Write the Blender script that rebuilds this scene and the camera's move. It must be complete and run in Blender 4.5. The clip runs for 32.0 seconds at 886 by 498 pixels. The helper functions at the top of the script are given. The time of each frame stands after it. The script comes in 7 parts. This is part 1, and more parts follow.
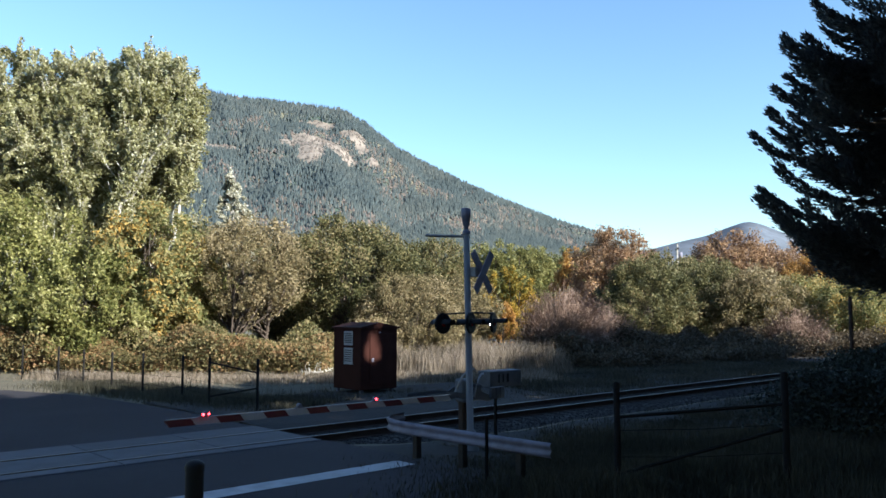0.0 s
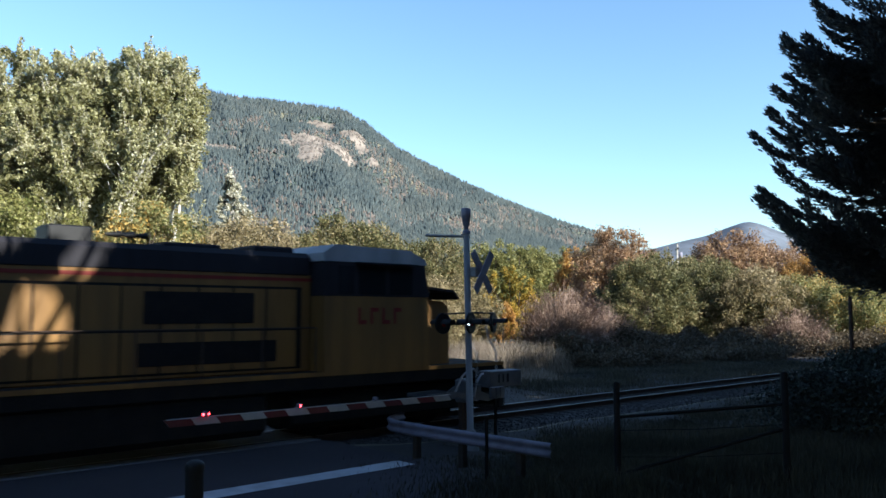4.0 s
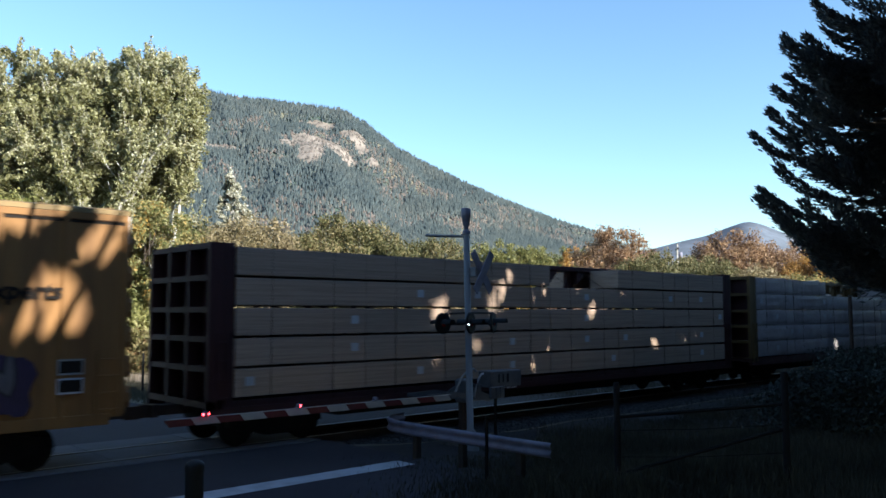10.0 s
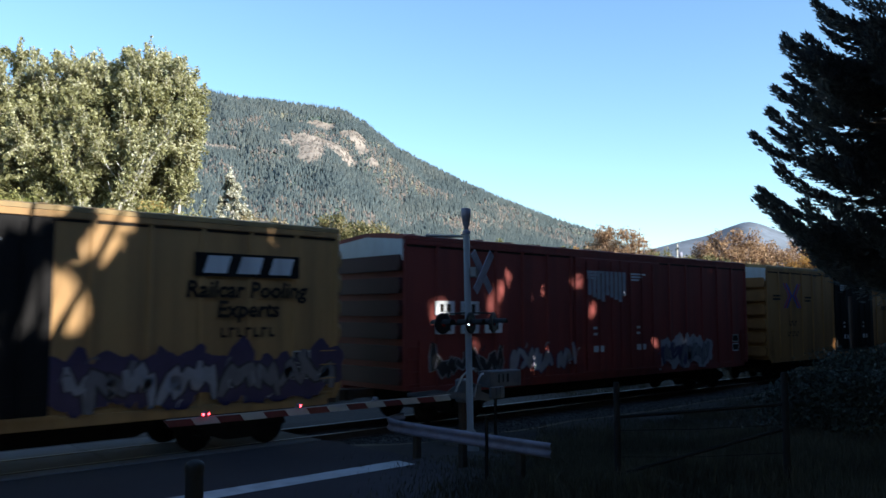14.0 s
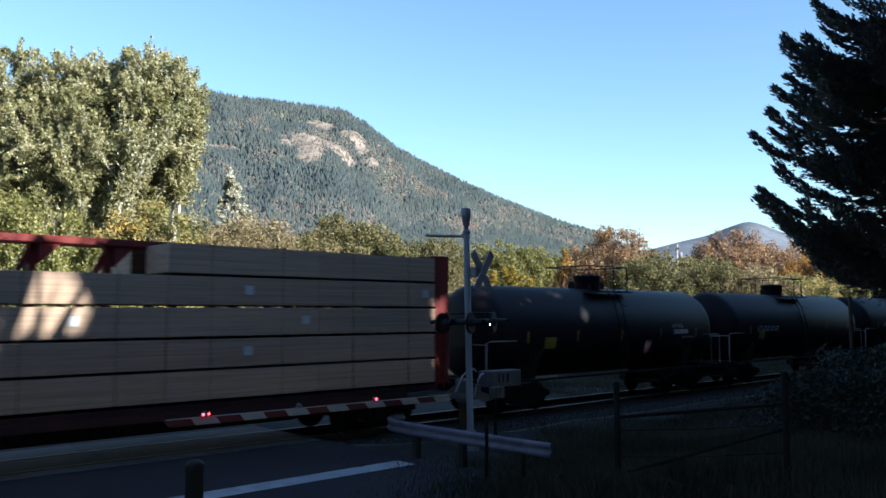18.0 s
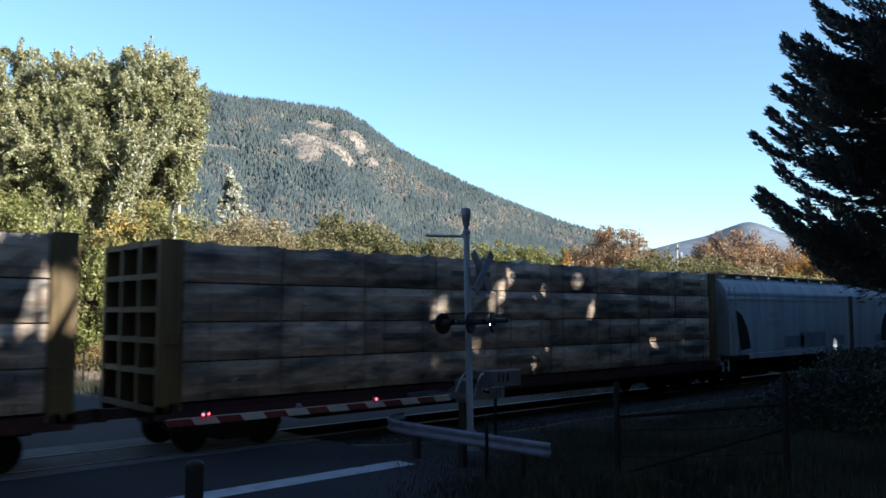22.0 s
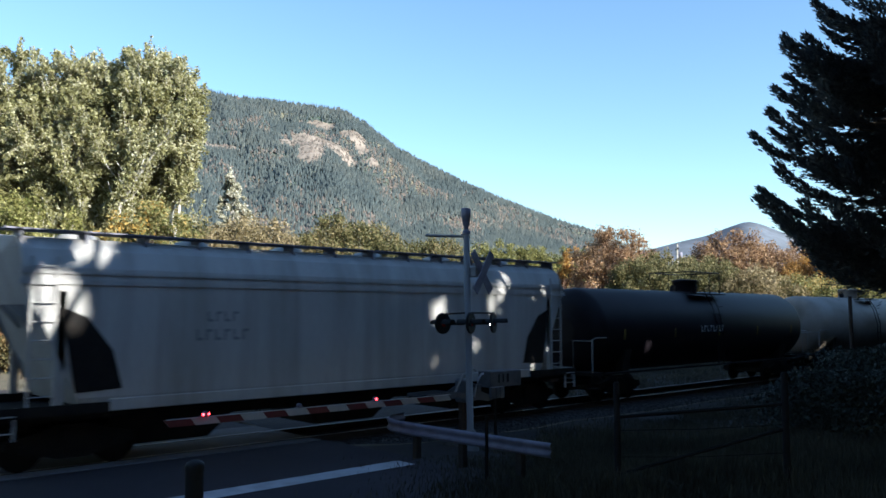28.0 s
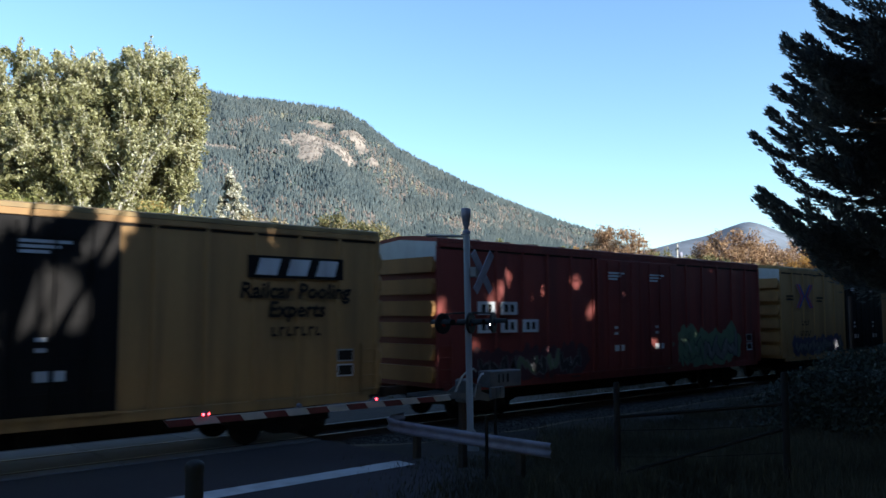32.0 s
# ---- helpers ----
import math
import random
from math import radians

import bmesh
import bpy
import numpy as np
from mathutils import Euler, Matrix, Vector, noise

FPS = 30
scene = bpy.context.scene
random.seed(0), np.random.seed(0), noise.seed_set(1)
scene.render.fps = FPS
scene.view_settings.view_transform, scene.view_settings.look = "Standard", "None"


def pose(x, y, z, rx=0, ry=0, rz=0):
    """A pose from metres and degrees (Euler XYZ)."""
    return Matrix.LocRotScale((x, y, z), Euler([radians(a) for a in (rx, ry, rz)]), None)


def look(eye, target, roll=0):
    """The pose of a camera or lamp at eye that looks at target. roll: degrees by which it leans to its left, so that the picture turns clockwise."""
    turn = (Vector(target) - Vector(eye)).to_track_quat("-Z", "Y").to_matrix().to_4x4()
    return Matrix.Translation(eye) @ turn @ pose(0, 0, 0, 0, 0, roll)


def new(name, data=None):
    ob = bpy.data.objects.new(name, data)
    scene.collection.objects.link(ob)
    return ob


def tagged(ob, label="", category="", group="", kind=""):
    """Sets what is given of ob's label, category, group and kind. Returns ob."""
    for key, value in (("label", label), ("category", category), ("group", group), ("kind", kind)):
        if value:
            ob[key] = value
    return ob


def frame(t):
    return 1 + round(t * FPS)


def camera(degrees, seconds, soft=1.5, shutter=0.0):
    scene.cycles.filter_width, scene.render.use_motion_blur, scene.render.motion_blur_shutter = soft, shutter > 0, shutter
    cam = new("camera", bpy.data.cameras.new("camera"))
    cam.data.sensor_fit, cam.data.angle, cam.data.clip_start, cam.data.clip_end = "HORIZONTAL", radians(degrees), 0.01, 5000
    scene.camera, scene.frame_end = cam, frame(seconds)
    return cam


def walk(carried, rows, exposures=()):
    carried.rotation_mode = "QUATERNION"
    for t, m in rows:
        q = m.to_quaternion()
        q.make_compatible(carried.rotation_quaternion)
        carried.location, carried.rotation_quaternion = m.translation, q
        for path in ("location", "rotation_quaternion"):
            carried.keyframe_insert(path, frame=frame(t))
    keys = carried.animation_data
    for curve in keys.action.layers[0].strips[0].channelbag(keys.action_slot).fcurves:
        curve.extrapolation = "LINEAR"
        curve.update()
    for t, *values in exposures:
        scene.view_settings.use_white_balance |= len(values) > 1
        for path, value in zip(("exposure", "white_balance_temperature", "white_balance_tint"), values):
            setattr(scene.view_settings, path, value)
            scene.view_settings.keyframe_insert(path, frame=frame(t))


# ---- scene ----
cam = camera(57.85, 32.0, soft=1.6, shutter=0.14)
EYE = pose(0, 0, 3.043, 94.536, 0, -42.53)
walk(cam, [(0.0, EYE), (32.0, EYE)], [(0.0, 1.66, 5950, 5.5), (32.0, 1.66, 5950, 5.5)])

# ---- sky, sun ----
SUN_AZ, SUN_EL = radians(-75), radians(25)
TO_SUN = Vector((math.cos(SUN_EL) * math.cos(SUN_AZ), math.cos(SUN_EL) * math.sin(SUN_AZ), math.sin(SUN_EL)))
world = bpy.data.worlds.new("sky")
scene.world = world
world.use_nodes = True
wn = world.node_tree
sky = wn.nodes.new("ShaderNodeTexSky")
sky.sky_type, sky.sun_disc = "NISHITA", False
sky.sun_elevation, sky.sun_rotation = SUN_EL, radians(90) - SUN_AZ
sky.altitude, sky.air_density, sky.dust_density, sky.ozone_density = 100, 1.15, 0.0, 3.3
wn.links.new(sky.outputs[0], wn.nodes["Background"].inputs[0])
wn.nodes["Background"].inputs[1].default_value = 0.082
sun_data = bpy.data.lights.new("sun", "SUN")
sun_data.energy, sun_data.angle, sun_data.color = 5.0, radians(0.55), (1.0, 0.93, 0.82)
sun = new("sun", sun_data)
sun.matrix_basis = look(TO_SUN * 50, (0, 0, 0))


# ---- materials ----
def nodes_of(name):
    m = bpy.data.materials.new(name)
    m.use_nodes = True
    return m, m.node_tree.nodes, m.node_tree.links, m.node_tree.nodes["Principled BSDF"]


def paint(name, color, rough=0.6, metal=0.0, vary=0.25, scale=1.5, grain=30.0, bump=0.15, dirt=None, dirt_amount=0.35, stretch=(1, 1, 1), per_object=0.0, spec=0.3):
    """A weathered surface: base colour with blotches and grain at two scales, optional dirt colour and relief."""
    m, n, l, b = nodes_of(name)
    tc = n.new("ShaderNodeTexCoord")
    mp = n.new("ShaderNodeMapping")
    mp.inputs["Scale"].default_value = stretch
    l.new(tc.outputs["Object"], mp.inputs[0])
    big, fine = n.new("ShaderNodeTexNoise"), n.new("ShaderNodeTexNoise")
    big.inputs["Scale"].default_value, fine.inputs["Scale"].default_value = scale, grain
    big.inputs["Detail"].default_value, fine.inputs["Detail"].default_value = 6, 3
    for x in (big, fine):
        l.new(mp.outputs[0], x.inputs["Vector"])
    mix = n.new("ShaderNodeMix")
    mix.data_type = "RGBA"
    c = Vector(color)
    d = Vector(dirt) if dirt else c * (1 - vary) * 0.75
    mix.inputs[6].default_value, mix.inputs[7].default_value = (*c, 1), (*d, 1)
    ramp = n.new("ShaderNodeMapRange")
    ramp.inputs[1].default_value, ramp.inputs[2].default_value = 0.42, 0.75
    ramp.inputs[3].default_value, ramp.inputs[4].default_value = 0.0, dirt_amount * 2
    l.new(big.outputs[0], ramp.inputs[0])
    l.new(ramp.outputs[0], mix.inputs[0])
    hsv = n.new("ShaderNodeHueSaturation")
    rng = n.new("ShaderNodeMapRange")
    rng.inputs[3].default_value, rng.inputs[4].default_value = 1 - vary, 1 + vary
    l.new(fine.outputs[0], rng.inputs[0])
    value = rng.outputs[0]
    if per_object:
        info, rr, mul = n.new("ShaderNodeObjectInfo"), n.new("ShaderNodeMapRange"), n.new("ShaderNodeMath")
        rr.inputs[3].default_value, rr.inputs[4].default_value = 1 - per_object, 1 + per_object
        mul.operation = "MULTIPLY"
        l.new(info.outputs["Random"], rr.inputs[0])
        l.new(rr.outputs[0], mul.inputs[0])
        l.new(value, mul.inputs[1])
        value = mul.outputs[0]
    l.new(value, hsv.inputs["Value"])
    l.new(mix.outputs[2], hsv.inputs["Color"])
    l.new(hsv.outputs[0], b.inputs["Base Color"])
    b.inputs["Roughness"].default_value, b.inputs["Metallic"].default_value = rough, metal
    b.inputs["Specular IOR Level"].default_value = spec
    if bump:
        bp = n.new("ShaderNodeBump")
        bp.inputs["Strength"].default_value, bp.inputs["Distance"].default_value = bump, 0.02
        l.new(fine.outputs[0], bp.inputs["Height"])
        l.new(bp.outputs[0], b.inputs["Normal"])
    return m


def leaf_material(name, colors, translucent=0.35, patch=0.25, rough=0.55):
    """Leaves: each takes its own colour out of a few, with larger patches over the crown."""
    m, n, l, b = nodes_of(name)
    geo, tc = n.new("ShaderNodeNewGeometry"), n.new("ShaderNodeTexCoord")
    nz, add = n.new("ShaderNodeTexNoise"), n.new("ShaderNodeMath")
    nz.inputs["Scale"].default_value = patch
    nz.inputs["Detail"].default_value = 3
    l.new(tc.outputs["Object"], nz.inputs["Vector"])
    sub = n.new("ShaderNodeMapRange")
    sub.inputs[1].default_value, sub.inputs[2].default_value = 0.3, 0.7
    sub.inputs[3].default_value, sub.inputs[4].default_value = -0.4, 0.4
    l.new(nz.outputs[0], sub.inputs[0])
    add.operation = "ADD"
    l.new(geo.outputs["Random Per Island"], add.inputs[0])
    l.new(sub.outputs[0], add.inputs[1])
    ramp = n.new("ShaderNodeValToRGB")
    e = ramp.color_ramp.elements
    while len(e) < len(colors):
        e.new(0.5)
    for i, c in enumerate(colors):
        e[i].position, e[i].color = i / (len(colors) - 1), (c[0], c[1] * 0.98, c[2] * 1.08, 1)
    l.new(add.outputs[0], ramp.inputs[0])
    l.new(ramp.outputs[0], b.inputs["Base Color"])
    b.inputs["Roughness"].default_value = rough
    b.inputs["Specular IOR Level"].default_value = 0.2
    tr, mx = n.new("ShaderNodeBsdfTranslucent"), n.new("ShaderNodeMixShader")
    l.new(ramp.outputs[0], tr.inputs[0])
    mx.inputs[0].default_value = translucent
    l.new(b.outputs[0], mx.inputs[1])
    l.new(tr.outputs[0], mx.inputs[2])
    l.new(mx.outputs[0], n["Material Output"].inputs[0])
    return m


def glow(name, color, strength):
    m, n, l, b = nodes_of(name)
    b.inputs["Base Color"].default_value = (*color, 1)
    b.inputs["Emission Color"].default_value, b.inputs["Emission Strength"].default_value = (*color, 1), strength
    return m


ASPHALT = paint("asphalt", (0.024, 0.0205, 0.026), 0.9, vary=0.35, scale=0.35, grain=60, bump=0.5, dirt=(0.036, 0.032, 0.037))
CONCRETE = paint("crossing concrete", (0.11, 0.103, 0.11), 0.9, vary=0.3, scale=1.6, grain=30, bump=0.4, dirt=(0.075, 0.07, 0.07), per_object=0.12)
LINE = paint("road paint", (0.4, 0.4, 0.415), 0.7, vary=0.12, scale=2.5, grain=50, bump=0.3, dirt=(0.25, 0.25, 0.25), dirt_amount=0.5)
GRAVEL = paint("ballast", (0.038, 0.034, 0.034), 0.95, vary=0.5, scale=1.0, grain=16, bump=1.0, dirt=(0.04, 0.036, 0.033))
RAIL_STEEL = paint("rail steel", (0.24, 0.23, 0.23), 0.42, 0.8, vary=0.1, scale=3, grain=50, bump=0.05)
RUST = paint("rusty steel", (0.05, 0.032, 0.024), 0.85, 0.2, vary=0.3, scale=3, grain=40, bump=0.3)
TIE = paint("creosoted wood", (0.035, 0.028, 0.023), 0.9, vary=0.35, scale=2, grain=25, bump=0.5, stretch=(1, 1, 4), per_object=0.3)
GALV = paint("galvanised steel", (0.16, 0.155, 0.2), 0.6, 0.2, vary=0.15, scale=3, grain=35, bump=0.08, dirt=(0.06, 0.06, 0.08))
ALU = paint("silver mast paint", (0.17, 0.165, 0.17), 0.6, 0.2, vary=0.12, scale=3, grain=30, bump=0.08, dirt=(0.16, 0.16, 0.16))
BLACK = paint("black enamel", (0.01, 0.01, 0.011), 0.55, vary=0.2, scale=2, grain=30, bump=0.05, spec=0.2)
DULL_GREY = paint("weathered grey casting", (0.095, 0.098, 0.11), 0.65, 0.1, vary=0.15, scale=3, grain=30, bump=0.1, dirt=(0.045, 0.045, 0.05))
UNDER = paint("underframe grime", (0.012, 0.011, 0.011), 0.9, vary=0.35, scale=2, grain=25, bump=0.3, dirt=(0.022, 0.018, 0.015), spec=0.1)
WHITE_PAINT = paint("white sheeting", (0.28, 0.275, 0.285), 0.45, vary=0.06, scale=3, grain=30, bump=0.04, dirt=(0.2, 0.2, 0.2), dirt_amount=0.35)
RED_PAINT = paint("red sheeting", (0.075, 0.008, 0.014), 0.45, vary=0.1, scale=3, grain=30, bump=0.04)
BUNGALOW = paint("brown cabinet paint", (0.034, 0.012, 0.009), 0.7, vary=0.15, scale=1.5, grain=25, bump=0.06, spec=0.06)
BARK = paint("dark bark", (0.07, 0.052, 0.04), 0.95, vary=0.4, scale=3, grain=14, bump=1.0, stretch=(3, 3, 1))
PALE_BARK = paint("pale poplar bark", (0.5, 0.47, 0.42), 0.9, vary=0.3, scale=2, grain=9, bump=0.8, dirt=(0.16, 0.13, 0.1), dirt_amount=0.45)
RED_GLOW = glow("lit red lens", (1.0, 0.03, 0.04), 6.0)
WHITE_GLOW = glow("lit side lens", (0.95, 0.95, 1.0), 7.0)
RED_LENS = paint("unlit red lens", (0.16, 0.02, 0.02), 0.25, vary=0.05, bump=0)
SOIL = None

LEAF_SILVER = leaf_material("grey-green poplar leaves", [(0.13, 0.128, 0.045), (0.23, 0.222, 0.085), (0.34, 0.33, 0.15), (0.5, 0.48, 0.3)], 0.42)
LEAF_GREEN = leaf_material("green leaves", [(0.075, 0.085, 0.022), (0.16, 0.165, 0.045), (0.26, 0.25, 0.075), (0.38, 0.36, 0.15)], 0.35)
LEAF_POPLAR = leaf_material("yellow-green poplar leaves", [(0.075, 0.08, 0.025), (0.13, 0.132, 0.04), (0.19, 0.18, 0.055), (0.26, 0.24, 0.08)], 0.35)
LEAF_PALE = leaf_material("silvery poplar leaves", [(0.22, 0.22, 0.13), (0.38, 0.37, 0.25), (0.55, 0.54, 0.42)], 0.3)
LEAF_DARK = leaf_material("dull olive leaves", [(0.05, 0.055, 0.02), (0.1, 0.098, 0.035), (0.165, 0.15, 0.058), (0.24, 0.19, 0.085)], 0.3)
LEAF_YELLOW = leaf_material("yellow autumn leaves", [(0.13, 0.13, 0.03), (0.26, 0.2, 0.035), (0.42, 0.26, 0.035), (0.5, 0.33, 0.06)], 0.4)
LEAF_GOLD = leaf_material("yellowing leaves", [(0.1, 0.11, 0.035), (0.18, 0.185, 0.06), (0.26, 0.25, 0.1), (0.35, 0.29, 0.11), (0.46, 0.29, 0.07)], 0.4, 0.3)
LEAF_TAN = leaf_material("brown-gold drying leaves", [(0.1, 0.085, 0.038), (0.19, 0.155, 0.07), (0.29, 0.23, 0.11), (0.39, 0.32, 0.18)], 0.35)
LEAF_RUST = leaf_material("rust-orange autumn leaves", [(0.14, 0.083, 0.048), (0.24, 0.148, 0.078), (0.33, 0.205, 0.1), (0.43, 0.285, 0.14)], 0.35)
LEAF_ORANGE = leaf_material("orange autumn leaves", [(0.17, 0.095, 0.03), (0.32, 0.17, 0.05), (0.46, 0.25, 0.06), (0.52, 0.34, 0.1)], 0.4)
TWIG_GREY = leaf_material("bare grey-brown twigs", [(0.12, 0.078, 0.05), (0.2, 0.135, 0.092), (0.28, 0.2, 0.14)], 0.1)
# brown brush, its colour darkened to imitate the shadow over it
LEAF_BRUSH_SHADED = leaf_material("brown brush leaves darkened for shade", [(0.05, 0.04, 0.024), (0.09, 0.07, 0.04), (0.14, 0.105, 0.06)], 0.25)
STRAW = leaf_material("dry grass", [(0.1, 0.08, 0.05), (0.17, 0.138, 0.09), (0.24, 0.195, 0.135), (0.31, 0.26, 0.19)], 0.3)
GRASS = leaf_material("green grass", [(0.03, 0.03, 0.018), (0.054, 0.05, 0.03), (0.09, 0.08, 0.05)], 0.3)
LEAF_BRAMBLE = leaf_material("turning bramble leaves", [(0.085, 0.08, 0.032), (0.16, 0.14, 0.055), (0.24, 0.18, 0.075), (0.3, 0.17, 0.075)], 0.35, 0.6)
# gravelly dirt, its colour darkened to stand in for deep shade
CINDER_SHADED = paint("cinders and dirt darkened for shade", (0.024, 0.021, 0.021), 0.95, vary=0.5, scale=0.5, grain=12, bump=0.9, dirt=(0.036, 0.031, 0.027))
FIR_NEEDLE = leaf_material("blue-green fir needles", [(0.04, 0.05, 0.05), (0.075, 0.086, 0.082), (0.12, 0.13, 0.115)], 0.12, 0.8)
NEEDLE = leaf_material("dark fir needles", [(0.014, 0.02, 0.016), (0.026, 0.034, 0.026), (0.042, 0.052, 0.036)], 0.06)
FAR_FIR = leaf_material("distant fir forest", [(0.066, 0.085, 0.078), (0.08, 0.098, 0.086), (0.1, 0.11, 0.09)], 0.1, 0.006)
FAR_RUSSET = leaf_material("distant autumn brush", [(0.1, 0.09, 0.07), (0.15, 0.125, 0.095), (0.2, 0.16, 0.12)], 0.1, 0.01)


# ---- mesh helpers ----
class Geo:
    """Collects the pieces of one mesh."""

    def __init__(self):
        self.v, self.f, self.s = [], [], []

    def add(self, verts, faces, smooth=False):
        k = len(self.v)
        self.v += [tuple(p) for p in verts]
        self.f += [tuple(i + k for i in q) for q in faces]
        self.s += [smooth] * len(faces)
        return self

    def box(self, x0, y0, z0, x1, y1, z1, bevel=0.0):
        if not bevel:
            self.add([(x, y, z) for z in (z0, z1) for y in (y0, y1) for x in (x0, x1)],
                     [(0, 2, 3, 1), (4, 5, 7, 6), (0, 1, 5, 4), (2, 6, 7, 3), (0, 4, 6, 2), (1, 3, 7, 5)])
            return self
        bevel = min(bevel, (x1 - x0) / 3, (y1 - y0) / 3, (z1 - z0) / 3)
        lo, hi = (x0, y0, z0), (x1, y1, z1)
        bm = bmesh.new()
        bmesh.ops.create_cube(bm, size=1)
        for p in bm.verts:
            p.co = Vector([lo[i] + (p.co[i] + 0.5) * (hi[i] - lo[i]) for i in range(3)])
        bmesh.ops.bevel(bm, geom=list(bm.edges), offset=bevel, segments=1, affect="EDGES", profile=0.5)
        return self.take(bm)

    def take(self, bm, smooth=False):
        bm.verts.index_update()
        self.add([p.co.copy() for p in bm.verts], [[p.index for p in q.verts] for q in bm.faces], smooth)
        bm.free()
        return self

    def tube(self, path, radius, sides=8, caps=True):
        """A round bar along a path; radius: one, or one a point."""
        path = [Vector(p) for p in path]
        rad = radius if isinstance(radius, (list, tuple)) else [radius] * len(path)
        verts, faces = [], []
        up = Vector((0, 0, 1))
        for i, p in enumerate(path):
            d = (path[min(i + 1, len(path) - 1)] - path[max(i - 1, 0)]).normalized()
            a = d.cross(up if abs(d.z) < 0.95 else Vector((1, 0, 0))).normalized()
            b = d.cross(a).normalized()
            for j in range(sides):
                t = 2 * math.pi * j / sides
                verts.append(p + (a * math.cos(t) + b * math.sin(t)) * rad[i])
        for i in range(len(path) - 1):
            for j in range(sides):
                k = (j + 1) % sides
                faces.append((i * sides + j, i * sides + k, (i + 1) * sides + k, (i + 1) * sides + j))
        self.add(verts, faces, True)
        if caps:
            n = len(path) - 1
            self.add(verts[:sides], [tuple(range(sides))])
            self.add(verts[n * sides:], [tuple(range(sides))[::-1]])
        return self

    def prism(self, outline, lo, hi, axis="x"):
        """A flat outline (two coordinates a point) drawn out along an axis: x: (y, z); y: (x, z); z: (x, y)."""
        put = {"x": lambda a, b, c: (c, a, b), "y": lambda a, b, c: (a, c, b), "z": lambda a, b, c: (a, b, c)}[axis]
        n = len(outline)
        verts = [put(a, b, lo) for a, b in outline] + [put(a, b, hi) for a, b in outline]
        faces = [tuple(range(n))[::-1], tuple(range(n, 2 * n))]
        faces += [(i, (i + 1) % n, n + (i + 1) % n, n + i) for i in range(n)]
        self.add(verts, faces)
        return self

    def lathe(self, rings, sides=24, axis="x", at=(0, 0, 0)):
        """Turned about an axis through at: rings of (along, radius)."""
        verts, faces = [], []
        for a, r in rings:
            for j in range(sides):
                t = 2 * math.pi * j / sides
                p = {"x": (a, r * math.cos(t), r * math.sin(t)), "z": (r * math.cos(t), r * math.sin(t), a), "y": (r * math.cos(t), a, r * math.sin(t))}[axis]
                verts.append((p[0] + at[0], p[1] + at[1], p[2] + at[2]))
        for i in range(len(rings) - 1):
            for j in range(sides):
                k = (j + 1) % sides
                faces.append((i * sides + j, i * sides + k, (i + 1) * sides + k, (i + 1) * sides + j))
        self.add(verts, faces, True)
        n = len(rings) - 1
        self.add(verts[:sides], [tuple(range(sides))])
        self.add(verts[n * sides:], [tuple(range(sides))[::-1]])
        return self

    def mesh(self, name):
        me = bpy.data.meshes.new(name)
        me.from_pydata(self.v, [], self.f)
        bm = bmesh.new()
        bm.from_mesh(me)
        bmesh.ops.recalc_face_normals(bm, faces=list(bm.faces))
        bm.to_mesh(me)
        bm.free()
        me.polygons.foreach_set("use_smooth", self.s)
        return me


def mesh_from_arrays(name, verts, corners):
    """A mesh of equal faces (n x 3 or n x 4 corners) out of numpy arrays."""
    verts, corners = np.asarray(verts, np.float32), np.asarray(corners, np.int32)
    me = bpy.data.meshes.new(name)
    me.vertices.add(len(verts))
    me.vertices.foreach_set("co", verts.ravel())
    me.loops.add(corners.size)
    me.loops.foreach_set("vertex_index", corners.ravel())
    me.polygons.add(len(corners))
    me.polygons.foreach_set("loop_start", np.arange(0, corners.size, corners.shape[1], dtype=np.int32))
    me.update(calc_edges=True)
    return me


def part(name, geo, material, parent, label=""):
    """Links a Geo, a bmesh or a mesh as one object under a thing or a part."""
    if isinstance(geo, Geo):
        me = geo.mesh(name)
    elif isinstance(geo, bmesh.types.BMesh):
        me = bpy.data.meshes.new(name)
        geo.to_mesh(me)
        geo.free()
    else:
        me = geo
    if not me.materials:
        me.materials.append(material)
    ob = new(name, me)
    ob.parent = parent
    if label:
        tagged(ob, label)
    return ob


def thing(name, m, label, category, group="", kind=""):
    ob = new(name)
    ob.matrix_basis = m
    return tagged(ob, label, category, group, kind)


def structure(name, geo, material, label=""):
    return tagged(part(name, geo, material, None), label, "", "", "structure")

# ---- ground ----
TRACK_Y = 17.75


def ground_height(x, y):
    """Ground level: flat round the crossing, a shallow ditch beside the ballast, rising to where the eye stands."""
    def step(v):
        return 1 / (1 + math.exp(min(60.0, max(-60.0, v))))
    h = -0.28
    road = step((abs(x - 5.0) - 7.2) * 1.5)
    h += road * 0.22
    h += 1.4 * step((math.hypot(x, y) - 4.5) * 1.1)
    h += 0.35 * step((y - 9.0) * 0.9) * (1 - road)
    h += 0.05 * noise.noise((x * 0.35, y * 0.35, 0)) * (1 - road)
    far = math.hypot(x, y)
    if far > 70:
        h += min(1.0, (far - 70) / 150) * 1.0 * noise.noise((x * 0.01, y * 0.01, 3))
    return h


